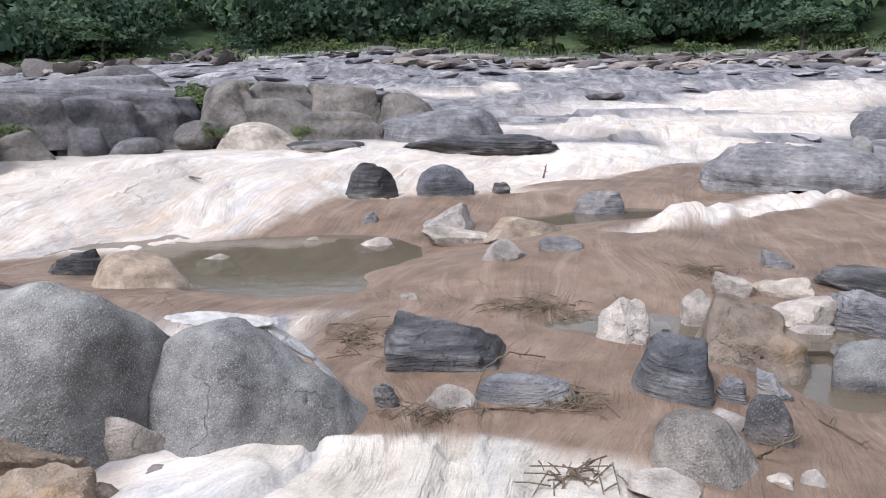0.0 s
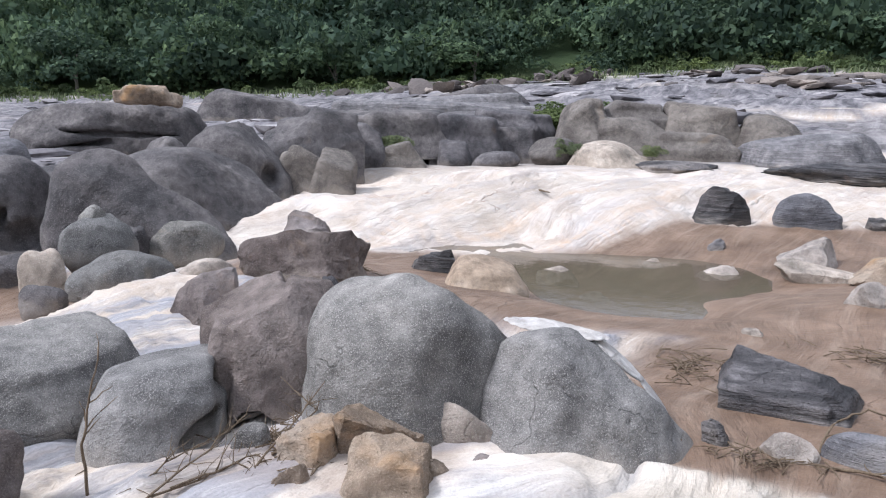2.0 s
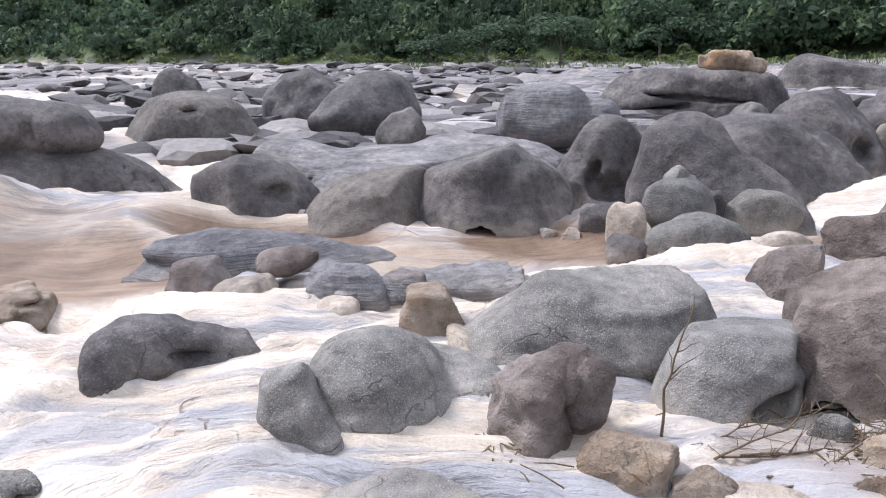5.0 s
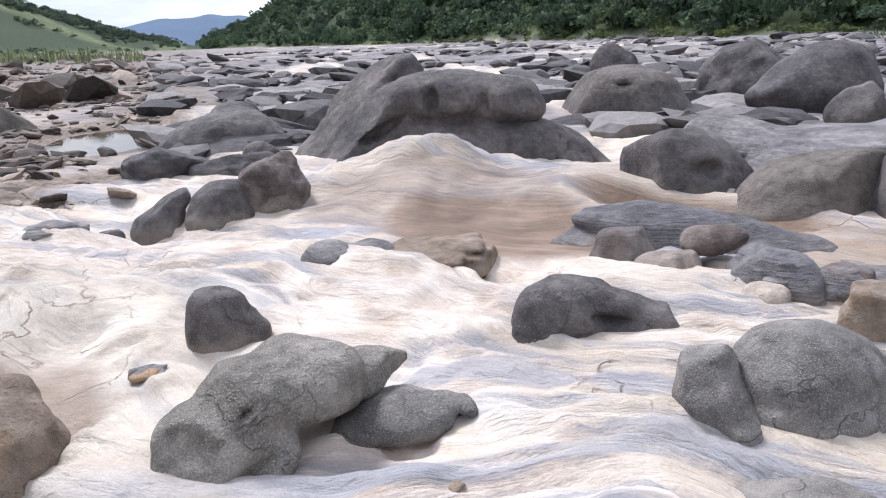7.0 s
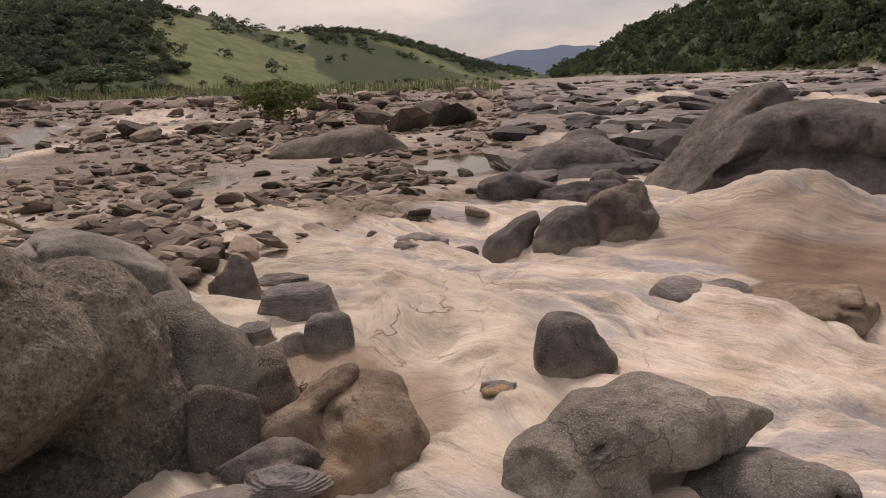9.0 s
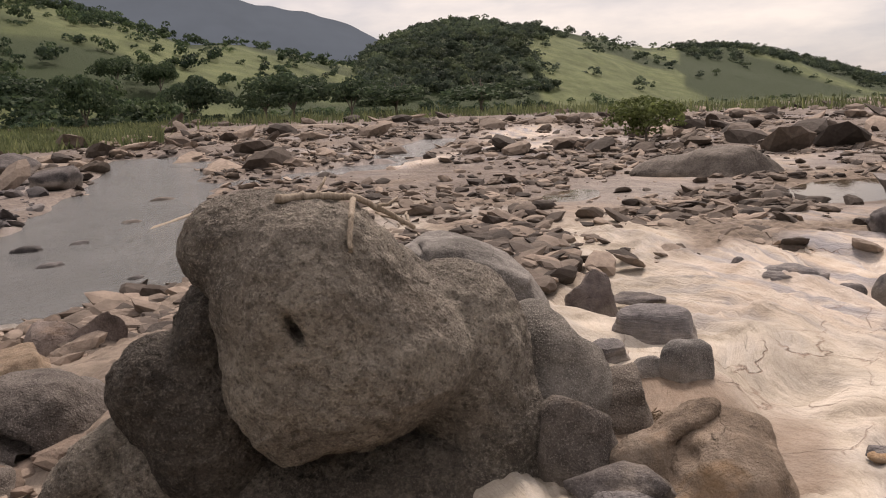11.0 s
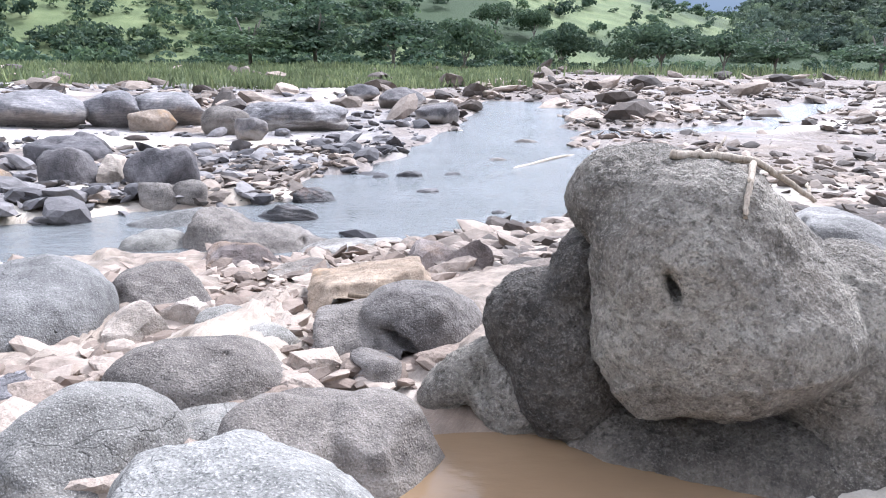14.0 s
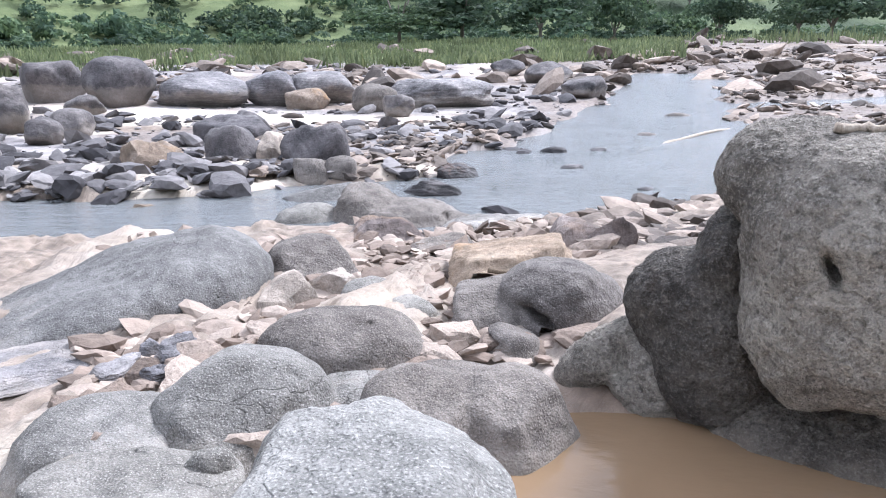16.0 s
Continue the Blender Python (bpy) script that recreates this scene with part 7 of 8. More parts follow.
def stone_spots(rng, count, az0, az1, r0, r1, keep, small, big, power=2.5):
    az, r = np.radians(rng.uniform(az0, az1, count)), np.exp(rng.uniform(math.log(r0), math.log(r1), count))
    x, y = r * np.cos(az), r * np.sin(az)
    ok = rng.uniform(size=count) < keep(x, y)
    x, y, r = x[ok], y[ok], r[ok]
    size = small + (big - small) * rng.uniform(size=len(x)) ** power
    return x, y, r, size


KINDS1 = stone_kinds(9, 3, 500)
KINDS0 = stone_kinds(9, 2, 500)
KINDSMALL = stone_kinds(9, 1, 600)


def strewn(x, y, size, kinds, rng, flat=1.0):
    """Copies of a few stone shapes, joined."""
    z = land(x, y)
    vs, fs, base = [], [], 0
    pick = rng.randint(0, len(kinds), len(x))
    for k, (v, f) in enumerate(kinds):
        m = pick == k
        n = int(m.sum())
        if n == 0:
            continue
        w = turn_z(v[None] * size[m][:, None, None], rng.uniform(0, 6.28, n)[:, None])
        tilt = rng.normal(0, 0.24 * flat ** 2, (n, 2))
        w[..., 2] += w[..., 0] * tilt[:, :1] + w[..., 1] * tilt[:, 1:]
        w += np.stack([x[m], y[m], z[m] + (0.12 if flat > 0.9 else 0.02) * size[m]], -1)[:, None]
        a, b = joined(w, f, n, 3)
        vs.append(a)
        fs.append(b + base)
        base += len(a)
    return np.vstack(vs), np.vstack(fs)


def scattered(name, spots, material, label, rng, single=0, single_label="", group="", flat=1.0):
    """Stones strewn over a stretch of ground; the nearest `single` ones are things of their own."""
    x, y, r, size = spots
    if single:
        near = np.argsort(r / (size + 0.05))[:single]
        meshes = [mesh_from("stone", v, f, MAT[material], False) for v, f in KINDS1]
        for i in near:
            ob = new("stone", meshes[rng.randint(len(meshes))])
            s = float(size[i])
            ob.matrix_world = pose(x[i], y[i], float(land(x[i], y[i])) + 0.12 * s, rng.normal(0, 10), rng.normal(0, 10), rng.uniform(0, 360)) @ Matrix.Diagonal((s, s, s * rng.uniform(0.8, 1.3), 1))
            tagged(ob, single_label, "stone", group)
        rest = np.ones(len(x), bool)
        rest[near] = False
        x, y, r, size = x[rest], y[rest], r[rest], size[rest]
    big = size / r > 0.011
    low = np.array((1, 1, flat))
    va, fa = strewn(x[big], y[big], size[big], [(v * low, f) for v, f in KINDS0], rng, flat)
    vb, fb = strewn(x[~big], y[~big], size[~big], [(v * low, f) for v, f in KINDSMALL], rng, flat)
    return tagged(new(name, mesh_from(name, np.vstack([va, vb]), np.vstack([fa, fb + len(va)]), MAT[material], False)), label, "stones", kind="stuff")


def rubble_material(name, dark, mid, light):
    s = Shader(name, 0.9)
    geo = s.nodes.new("ShaderNodeNewGeometry")
    info = s.nodes.new("ShaderNodeObjectInfo")
    one = s.math("FRACT", s.math("ADD", geo.outputs["Random Per Island"], info.outputs["Random"]))
    c = s.ramp(one, (0.0, dark), (0.5, mid), (0.85, light), (1.0, tuple(v * 1.25 for v in light)))
    n = s.noise(5, 7, 0.65)
    c = s.mix(0.6, c, s.ramp(n, (0.3, 0.25), (0.7, 0.75)), "OVERLAY")
    s.bumps((n, 0.7, 0.05))
    return s.paint(c)


MAT["rubble"] = rubble_material("brown_grey_rubble", (0.050, 0.041, 0.036), (0.135, 0.108, 0.090), (0.27, 0.215, 0.175))
MAT["cliff"] = rubble_material("red_brown_cliff", (0.065, 0.054, 0.050), (0.125, 0.104, 0.095), (0.235, 0.195, 0.165))
MAT["greyrubble"] = rubble_material("grey_rubble", (0.048, 0.044, 0.046), (0.105, 0.096, 0.096), (0.20, 0.182, 0.175))
MAT["ledge"] = rubble_material("grey_mauve_ledges", (0.075, 0.069, 0.073), (0.165, 0.150, 0.154), (0.29, 0.265, 0.26))
MAT["pinkrubble"] = rubble_material("pink_brown_pebbles", (0.10, 0.075, 0.06), (0.21, 0.16, 0.128), (0.30, 0.243, 0.20))

rng = np.random.RandomState(7)
dry = lambda x, y: (1 - 0.9 * river(x, y)) * (1 - 0.95 * np.exp(-(along(x, y, 17, -27.5, 3.3, -25.2)[1] / 1.7) ** 4)) * (1 - 0.8 * wet_area(x, y)) * (1 - 0.92 * bars(x, y)) * (1 - blob(x, y, -0.7, -4.3, 1.7, 1.15, 0, 0.2))
patchy = lambda x, y: np.clip(0.5 + 1.3 * fbm(x / 5, y / 4, 0, 61, 3), 0.05, 1) * dry(x, y)
pool_free = lambda x, y: (1 - 0.97 * blob(x, y, -20.3, -12.0, 3.6, 2.0, 15)) * (1 - 0.85 * np.exp(-(along(x, y, -13.5, -8.4, -19, -11.6)[1] / 1.3) ** 4))
field = lambda x, y: patchy(x, y) * pool_free(x, y) * sstep(-0.4, 1.2, np.hypot(x, y) - gravel_edge(np.degrees(np.arctan2(y, x)) % 360) + 1.2 * fbm(x / 2, y / 2, 0, 63, 2))
scattered("gravel_field", stone_spots(rng, 34000, 206, 264, 8.5, 75, field, 0.035, 0.34, 3.0), "rubble", "field of brown angular stones and cobbles", rng, 90, "brown angular stone on the gravel field", "stones of the gravel field", flat=0.92)
scattered("cobbles", stone_spots(rng, 5000, 266, 312, 12, 55, patchy, 0.05, 0.45, 2.6), "greyrubble", "grey and tan cobbles on the river bank", rng)
scattered("pebbles", stone_spots(rng, 3200, 253, 298, 4.4, 12.5, dry, 0.02, 0.20, 2.2), "pinkrubble", "pink-brown pebbles and broken stones between boulders", rng, 70, "pink-brown broken stone between granite boulders", "broken stones between the boulders")
scattered("bank_stones", stone_spots(rng, 900, 270, 288, 15.0, 25, lambda x, y: (land(x, y) > -0.58) * 0.8, 0.05, 0.26, 2.0), "rubble", "brown stones heaped along the river edge", rng, flat=0.92)
scattered("far_rocks", stone_spots(rng, 4500, 150, 208, 17, 160, patchy, 0.12, 1.5, 3.0), "greyrubble", "dark rocks scattered over the far flats", rng, flat=0.7)
open_flat = lambda x, y: patchy(x, y) * (1 - 0.9 * (np.degrees(np.arctan2(y, x)) < 94) * (np.hypot(x, y) < 52))
scattered("far_ledges", stone_spots(rng, 1900, 55, 162, 20, 95, open_flat, 0.15, 1.7, 2.6), "ledge", "low dark ledges and rocks towards the wooded bank", rng, flat=0.45)
scattered("far_cliff", stone_spots(rng, 420, 62, 101, 60, 76, lambda x, y: np.clip(0.6 + fbm(x / 8, y / 8, 0, 66, 2), 0, 1), 0.4, 1.7, 1.8), "cliff", "broken red-brown rock face on the far bank", rng, flat=0.6)
scattered("far_cliff", stone_spots(rng, 160, 104, 124, 70, 84, patchy, 0.4, 1.6, 1.6), "cliff", "broken tan rocks below the forest", rng)
scattered("far_bank_rocks", stone_spots(rng, 2200, 208, 312, 36, 110, patchy, 0.2, 1.3, 2.8), "rubble", "boulders and stones towards the grassy bank", rng)


# ---- trees and bushes ----
def crown(rng, lobes, leaves, size, flat=0.75):
    """Leaf clumps on several lobes: a unit crown of height about 1.5."""
    n = lobes * leaves
    c = rng.normal(0, 0.42, (lobes, 3)) * (1, 1, 0.55) + (0, 0, 0.9)
    rad = rng.uniform(0.35, 0.6, lobes)
    d = rng.normal(size=(n, 3))
    d /= np.linalg.norm(d, axis=1)[:, None]
    d[:, 2] = np.abs(d[:, 2]) * 1.2 - 0.35
    which = np.repeat(np.arange(lobes), leaves)
    pos = c[which] + d * rad[which][:, None] * rng.uniform(0.8, 1.08, (n, 1)) * (1, 1, flat)
    u = rng.normal(size=(n, 3)) + 0.3 * np.cross(d, (0, 0, 1))
    u -= (u * d).sum(1)[:, None] * d * 0.65
    u /= np.linalg.norm(u, axis=1)[:, None]
    w = np.cross(d + 0.5 * rng.normal(size=(n, 3)), u)
    w /= np.linalg.norm(w, axis=1)[:, None]
    s = size * rng.uniform(0.6, 1.3, (n, 1))
    v = np.stack([pos - u * s - w * s * 0.5, pos + u * s - w * s * 0.5, pos + w * s], 1).reshape(-1, 3)
    return v, np.arange(3 * n).reshape(n, 3)


CROWNS = [crown(np.random.RandomState(90 + k), 9, 62, 0.10) for k in range(7)]
FINE = [crown(np.random.RandomState(190 + k), 9, 56, 0.080) for k in range(7)]
FAR = [crown(np.random.RandomState(290 + k), 6, 26, 0.15) for k in range(7)]


def woods(name, x, y, size, label, rng, material="leaf", squat=1.0, kinds=CROWNS):
    z = land(x, y)
    pick = rng.randint(0, len(kinds), len(x))
    vs, fs, base, tones = [], [], 0, []
    for k, (v, f) in enumerate(kinds):
        m = pick == k
        n = int(m.sum())
        if n == 0:
            continue
        tall = rng.uniform(0.8, 1.35, n) * squat
        w = turn_z(v[None] * size[m][:, None, None], rng.uniform(0, 6.28, n)[:, None])
        w[..., 2] *= tall[:, None]
        w += np.stack([x[m], y[m], z[m] - 0.25 * size[m]], -1)[:, None]
        a, b = joined(w, f, n, 3)
        vs.append(a)
        fs.append(b + base)
        base += len(a)
        tones.append(np.repeat(rng.uniform(0, 1, n), len(v)))
    me = set_tone(mesh_from(name, np.vstack(vs), np.vstack(fs), MAT[material], False), np.concatenate(tones))
    return tagged(new(name, me), label, "trees", kind="stuff")


def wood_spots(rng, count, az0, az1, k0, k1, keep=None):
    az = rng.uniform(az0, az1, count)
    foot, rise = np.interp(az, FOOT_AZ, FOOT_R), np.interp(az, RISE_AZ, RISE_R)
    r = foot + rise * rng.uniform(k0, k1, count)
    a = np.radians(az)
    x, y = r * np.cos(a), r * np.sin(a)
    if keep is not None:
        ok = rng.uniform(size=count) < keep(x, y, az, (r - foot) / rise)
        x, y = x[ok], y[ok]
    return x, y


x, y = wood_spots(rng, 680, 54, 172, 0.0, 0.26)
woods("forest", x, y, rng.uniform(2.2, 6.0, len(x)), "dense dark green forest on the steep bank", rng, kinds=FINE)
x, y = wood_spots(rng, 1500, 168, 204, 0.0, 1.0, lambda x, y, az, k: np.where(k < 0.45, 1.0, az > 178))
woods("forest", x, y, rng.uniform(2.2, 4.8, len(x)), "dense green forest on the ridge above the valley", rng, kinds=FAR)
wooded = lambda x, y, az, k: np.where(((az + 5 * fbm(x / 30, y / 30, 0, 73, 3) > 230.5) & (az < 244)) | ((az + 3 * fbm(x / 30, y / 30, 0, 73, 3) < 220.5) & (az > 206) & (k + 0.3 * fbm(x / 25, y / 25, 0, 75, 3) > 0.45)), 1.0, np.where((az > 221) & (az < 231.5), 0.05, 0.12 + 0.5 * (fbm(x / 40, y / 40, 0, 71, 3) > 0.05)))
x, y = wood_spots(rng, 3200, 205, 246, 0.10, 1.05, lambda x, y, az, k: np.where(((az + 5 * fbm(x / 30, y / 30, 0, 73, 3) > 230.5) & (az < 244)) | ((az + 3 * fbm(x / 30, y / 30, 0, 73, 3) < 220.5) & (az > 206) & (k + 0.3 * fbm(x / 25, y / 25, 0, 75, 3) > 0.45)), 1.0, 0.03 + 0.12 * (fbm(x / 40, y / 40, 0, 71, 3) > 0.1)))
woods("hill_woods", x, y, rng.uniform(1.6, 3.6, len(x)), "dark green woods on a hill above the valley", rng, "hazeleaf", kinds=FAR, squat=0.8)
x, y = wood_spots(rng, 3600, 244, 318, 0.02, 1.1, lambda x, y, az, k: 0.16 + 0.6 * (fbm(x / 40, y / 40, 0, 71, 3) > 0.03) * (1 - 0.5 * k))
woods("hill_woods", x, y, rng.uniform(0.9, 2.9, len(x)), "scattered trees and scrub on green hills", rng, squat=0.85, kinds=FAR)
x, y = wood_spots(rng, 420, 205, 318, -0.10, 0.06, lambda x, y, az, k: np.where(az < 230, 0.4, 1.0))
woods("bank_scrub", x, y, rng.uniform(1.0, 2.6, len(x)), "green scrub along the river bank", rng, "leaf", 0.7, FAR)
x, y = wood_spots(rng, 260, 52, 200, -0.06, 0.02)
woods("bank_scrub", x, y, rng.uniform(0.6, 1.6, len(x)), "low scrub at the foot of the forest", rng, "bush", 0.7, FAR)


def tree(name, x, y, size, label, material="leaf", tall=1.0, seed=1):
    rg = np.random.RandomState(seed)
    z = float(land(x, y))
    root = new(name)
    root.matrix_world = pose(x, y, z)
    v, f = crown(rg, 14, 240, 0.055)
    v = v * size * np.array((1, 1, tall))
    part = new("crown", set_tone(mesh_from("crown", v + np.array((0, 0, 0.15 * size)), f, MAT[material], False), np.full(len(v), rg.uniform(0.3, 0.9))))
    part.parent = root
    cu = bmesh.new()
    for k in range(4):
        ang, h = k * 1.7 + rg.uniform(0, 1), size * rg.uniform(0.75, 1.0)
        top = Vector((math.cos(ang) * 0.28 * size * (k > 0), math.sin(ang) * 0.28 * size * (k > 0), h))
        start = Vector((0, 0, -0.1 if k == 0 else 0.3 * size))
        mid = (start + top) / 2
        m = Matrix.Translation(mid) @ (top - start).to_track_quat("Z", "Y").to_matrix().to_4x4()
        bmesh.ops.create_cone(cu, segments=7, radius1=0.045 * size * (1 if k == 0 else 0.6), radius2=0.015 * size, depth=(top - start).length, matrix=m)
    me = bpy.data.meshes.new("trunk")
    cu.to_mesh(me)
    cu.free()
    me.materials.append(MAT["bark"])
    tr = new("trunk", me)
    tr.parent = root
    return tagged(root, label, "tree" if name == "tree" else "bush")


# ---- distant mountains ----
def far_ridge(name, az0, az1, dist, tops, label, colour):
    az = np.linspace(az0, az1, 60)
    el = np.interp(az, *tops) + 0.12 * vnoise(az * 0.9, 3.0, 0, 77)
    a = np.radians(az)
    rows = [np.stack([d * np.cos(a), d * np.sin(a), h * np.tan(np.radians(el)) * dist], -1) for d, h in ((dist * 0.8, -0.2), (dist * 0.9, 0.55), (dist, 1.0), (dist * 1.05, 0.3))]
    v = np.vstack(rows)
    n = len(az)
    f = [[i * n + j, i * n + j + 1, (i + 1) * n + j + 1, (i + 1) * n + j] for i in range(3) for j in range(n - 1)]
    # the ridge glows by itself: blue distance haze painted as emission
    s = Shader(name + "_haze_glow", 1.0, 0.0)
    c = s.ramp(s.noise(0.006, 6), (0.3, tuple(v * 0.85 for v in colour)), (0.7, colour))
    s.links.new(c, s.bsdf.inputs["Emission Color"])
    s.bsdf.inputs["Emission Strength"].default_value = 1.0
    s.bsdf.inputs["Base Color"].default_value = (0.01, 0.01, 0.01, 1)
    return tagged(new(name, mesh_from(name, v, f, s.mat)), label, "mountain", kind="structure")


far_ridge("backdrop", 196, 214, 2600, ((196, 200, 203, 206, 208, 214), (1.2, 1.9, 2.1, 2.0, 1.6, 0.5)), "distant hill at the valley's end, glowing haze blue", (0.17, 0.23, 0.33))
far_ridge("backdrop", 240, 266, 2300, ((240, 243, 245, 247, 250, 256, 266), (4.0, 5.8, 6.8, 7.5, 8.0, 9.4, 8.5)), "distant mountain glowing dark haze blue", (0.115, 0.145, 0.185))

# ---- sticks, brush and litter ----
def tube(bm, pts, r0, r1, seg=6):
    rings = []
    for k, q in enumerate(pts):
        t = (pts[min(k + 1, len(pts) - 1)] - pts[max(k - 1, 0)]).normalized()
        u = t.orthogonal().normalized()
        w = t.cross(u)
        rad = r0 + (r1 - r0) * k / max(1, len(pts) - 1)
        rings.append([bm.verts.new(q + (u * math.cos(2 * math.pi * s / seg) + w * math.sin(2 * math.pi * s / seg)) * rad) for s in range(seg)])
    for a, b in zip(rings, rings[1:]):
        for s in range(seg):
            bm.faces.new((a[s], a[(s + 1) % seg], b[(s + 1) % seg], b[s]))
    bm.faces.new(rings[0][::-1])
    bm.faces.new(rings[-1])


def bent(pts, rg, wobble, steps=5):
    """A polyline through pts with small kinks."""
    out = []
    for a, b in zip(pts, pts[1:]):
        for k in range(steps):
            out.append(a.lerp(b, k / steps) + Vector(rg.normal(0, wobble, 3)))
    return out + [pts[-1]]


def stick(name, label, pts, r0, r1, material, twigs=0, seed=1, fat=1.0):
    rg = np.random.RandomState(seed)
    pts = [Vector(p) for p in pts]
    base = pts[0].copy()
    size = (pts[-1] - pts[0]).length
    line = bent([p - base for p in pts], rg, 0.006 * size)
    root = new(name)
    root.matrix_world = Matrix.Translation(base)

    def piece(nm, bm):
        me = bpy.data.meshes.new(nm)
        bm.to_mesh(me)
        bm.free()
        me.materials.append(MAT[material])
        me.shade_smooth()
        ob = new(nm, me)
        ob.parent = root

    bm = bmesh.new()
    tube(bm, line, r0, r1, 8)
    piece("stem", bm)
    for k in range(twigs):
        i = rg.randint(len(line) // 5, len(line) - 1)
        t = (line[min(i + 1, len(line) - 1)] - line[i - 1]).normalized()
        d = (t * rg.uniform(0.2, 0.8) + Vector(rg.normal(0, 0.6, 3))).normalized()
        d.z = abs(d.z) * 0.8
        ln = size * rg.uniform(0.12, 0.30) * fat
        tip = line[i] + d * ln
        bm = bmesh.new()
        tube(bm, bent([line[i], line[i] + d * ln * 0.5 + Vector(rg.normal(0, 0.05 * ln, 3)), tip], rg, 0.02 * ln, 2), r0 * 0.5, r1 * 0.5, 5)
        piece("side_twig", bm)
    return tagged(root, label, "branch")


def litter(x, y, rx, ry, count, seed):
    """Washed-up twigs and leaves lying loose on the sand."""
    rg = np.random.RandomState(seed)
    bm = bmesh.new()
    for _ in range(count):
        px, py = x + rg.normal(0, rx * 0.5), y + rg.normal(0, ry * 0.5)
        z = float(land(px, py)) + rg.uniform(0.005, 0.04)
        a, ln = rg.uniform(0, 6.28), rg.uniform(0.03, 0.14)
        d = Vector((math.cos(a) * ln, math.sin(a) * ln, rg.normal(0, 0.02)))
        tube(bm, [Vector((px, py, z)) - d, Vector((px, py, z + 0.008)), Vector((px, py, z)) + d], 0.005, 0.003, 4)
    me = bpy.data.meshes.new("twig_litter")
    bm.to_mesh(me)
    bm.free()
    me.materials.append(MAT["twig"])
    return tagged(new("twig_litter", me), "loose brown twigs and leaves washed onto sand", "litter", kind="stuff")


def tall_grass(name, count, az0, az1, r0, r1, label, seed, height=1.0):
    rg = np.random.RandomState(seed)
    a, r = np.radians(rg.uniform(az0, az1, count)), rg.uniform(r0, r1, count)
    x, y = r * np.cos(a), r * np.sin(a)
    ok = fbm(x / 6, y / 6, 0, 95, 3) + (r - r0) / (r1 - r0) * 0.8 > -0.05
    x, y = x[ok], y[ok]
    n = len(x)
    z, h, w = land(x, y), rg.uniform(0.4, 1.2, n) * height * (1.1 + 0.9 * fbm(x / 4, y / 4, 0, 99, 2)), rg.uniform(0.04, 0.11, n)
    b, lean = rg.uniform(0, 6.28, n), rg.normal(0, 0.25, (n, 2))
    dx, dy = np.cos(b) * w, np.sin(b) * w
    v = np.stack([np.stack([x - dx, y - dy, z - 0.1], -1), np.stack([x + dx, y + dy, z - 0.1], -1), np.stack([x + lean[:, 0] + dx * 0.4, y + lean[:, 1] + dy * 0.4, z + h], -1),
                  np.stack([x + lean[:, 0] - dx * 0.4, y + lean[:, 1] - dy * 0.4, z + h * 0.9], -1)], 1).reshape(-1, 3)
    me = set_tone(mesh_from(name, v, np.arange(4 * n).reshape(n, 4), MAT["grass"], False), np.repeat(rg.uniform(0.2, 0.8, n), 4))
    return tagged(new(name, me), label, "grass", kind="stuff")


tall_grass("tall_grass", 42000, 258, 312, 54, 104, "tall yellow-green grass on the river bank", 5, 0.6)
tall_grass("short_grass", 3500, 60, 160, 74, 96, "dry green grass below the forest", 6, 0.5)
tall_grass("tall_grass", 6000, 208, 258, 85, 135, "green grass along the far bank", 8)
stick("dry_twig", "thin dry twig standing upright in white sand", ((-3.14, 2.25, -0.03), (-3.14, 2.25, 0.28), (-3.11, 2.29, 0.49), (-3.07, 2.34, 0.75)), 0.009, 0.003, "twig", twigs=7, seed=1)
stick("dry_branch", "dry branched twig lying over ochre stones", ((-2.84, 2.31, 0.02), (-2.77, 2.65, 0.12), (-2.72, 2.95, 0.24)), 0.007, 0.002, "twig", twigs=13, seed=10)
stick("dry_branch", "dry branched twig lying over ochre stones", ((-2.96, 2.23, 0.01), (-2.93, 2.56, 0.08), (-2.89, 2.86, 0.10)), 0.007, 0.002, "twig", twigs=13, seed=11)
stick("dry_branch", "dry branched twig lying over ochre stones", ((-2.83, 2.37, 0.02), (-2.72, 2.76, 0.00), (-2.55, 3.14, 0.04)), 0.007, 0.002, "twig", twigs=13, seed=12)
stick("dry_branch", "dry branched twig lying over ochre stones", ((-2.80, 2.46, 0.02), (-2.65, 2.86, 0.03), (-2.36, 3.33, 0.12), (-2.26, 3.61, 0.22)), 0.007, 0.002, "twig", twigs=13, seed=13)
stick("dry_branch", "dry branched twig lying over ochre stones", ((-2.61, 2.43, 0.02), (-2.46, 2.82, -0.00), (-2.21, 3.23, 0.02)), 0.007, 0.002, "twig", twigs=13, seed=14)
stick("dry_branch", "dry branched twig lying over ochre stones", ((-2.54, 2.74, 0.03), (-2.47, 3.04, 0.20), (-2.42, 3.31, 0.39)), 0.007, 0.002, "twig", twigs=13, seed=15)
stick("dry_branch", "dry branched twig lying over ochre stones", ((-2.57, 2.59, 0.02), (-2.36, 3.01, 0.07), (-2.21, 3.34, 0.05)), 0.007, 0.002, "twig", twigs=13, seed=16)
stick("dry_branch", "dry branched twig lying over ochre stones", ((-2.55, 2.95, 0.04), (-2.47, 3.26, 0.19), (-2.75, 3.30, 0.33)), 0.007, 0.002, "twig", twigs=13, seed=17)
stick("dry_branch", "dry branched twig lying over ochre stones", ((-2.50, 2.43, 0.02), (-2.49, 2.68, -0.02), (-2.27, 3.09, -0.03)), 0.007, 0.002, "twig", twigs=13, seed=18)
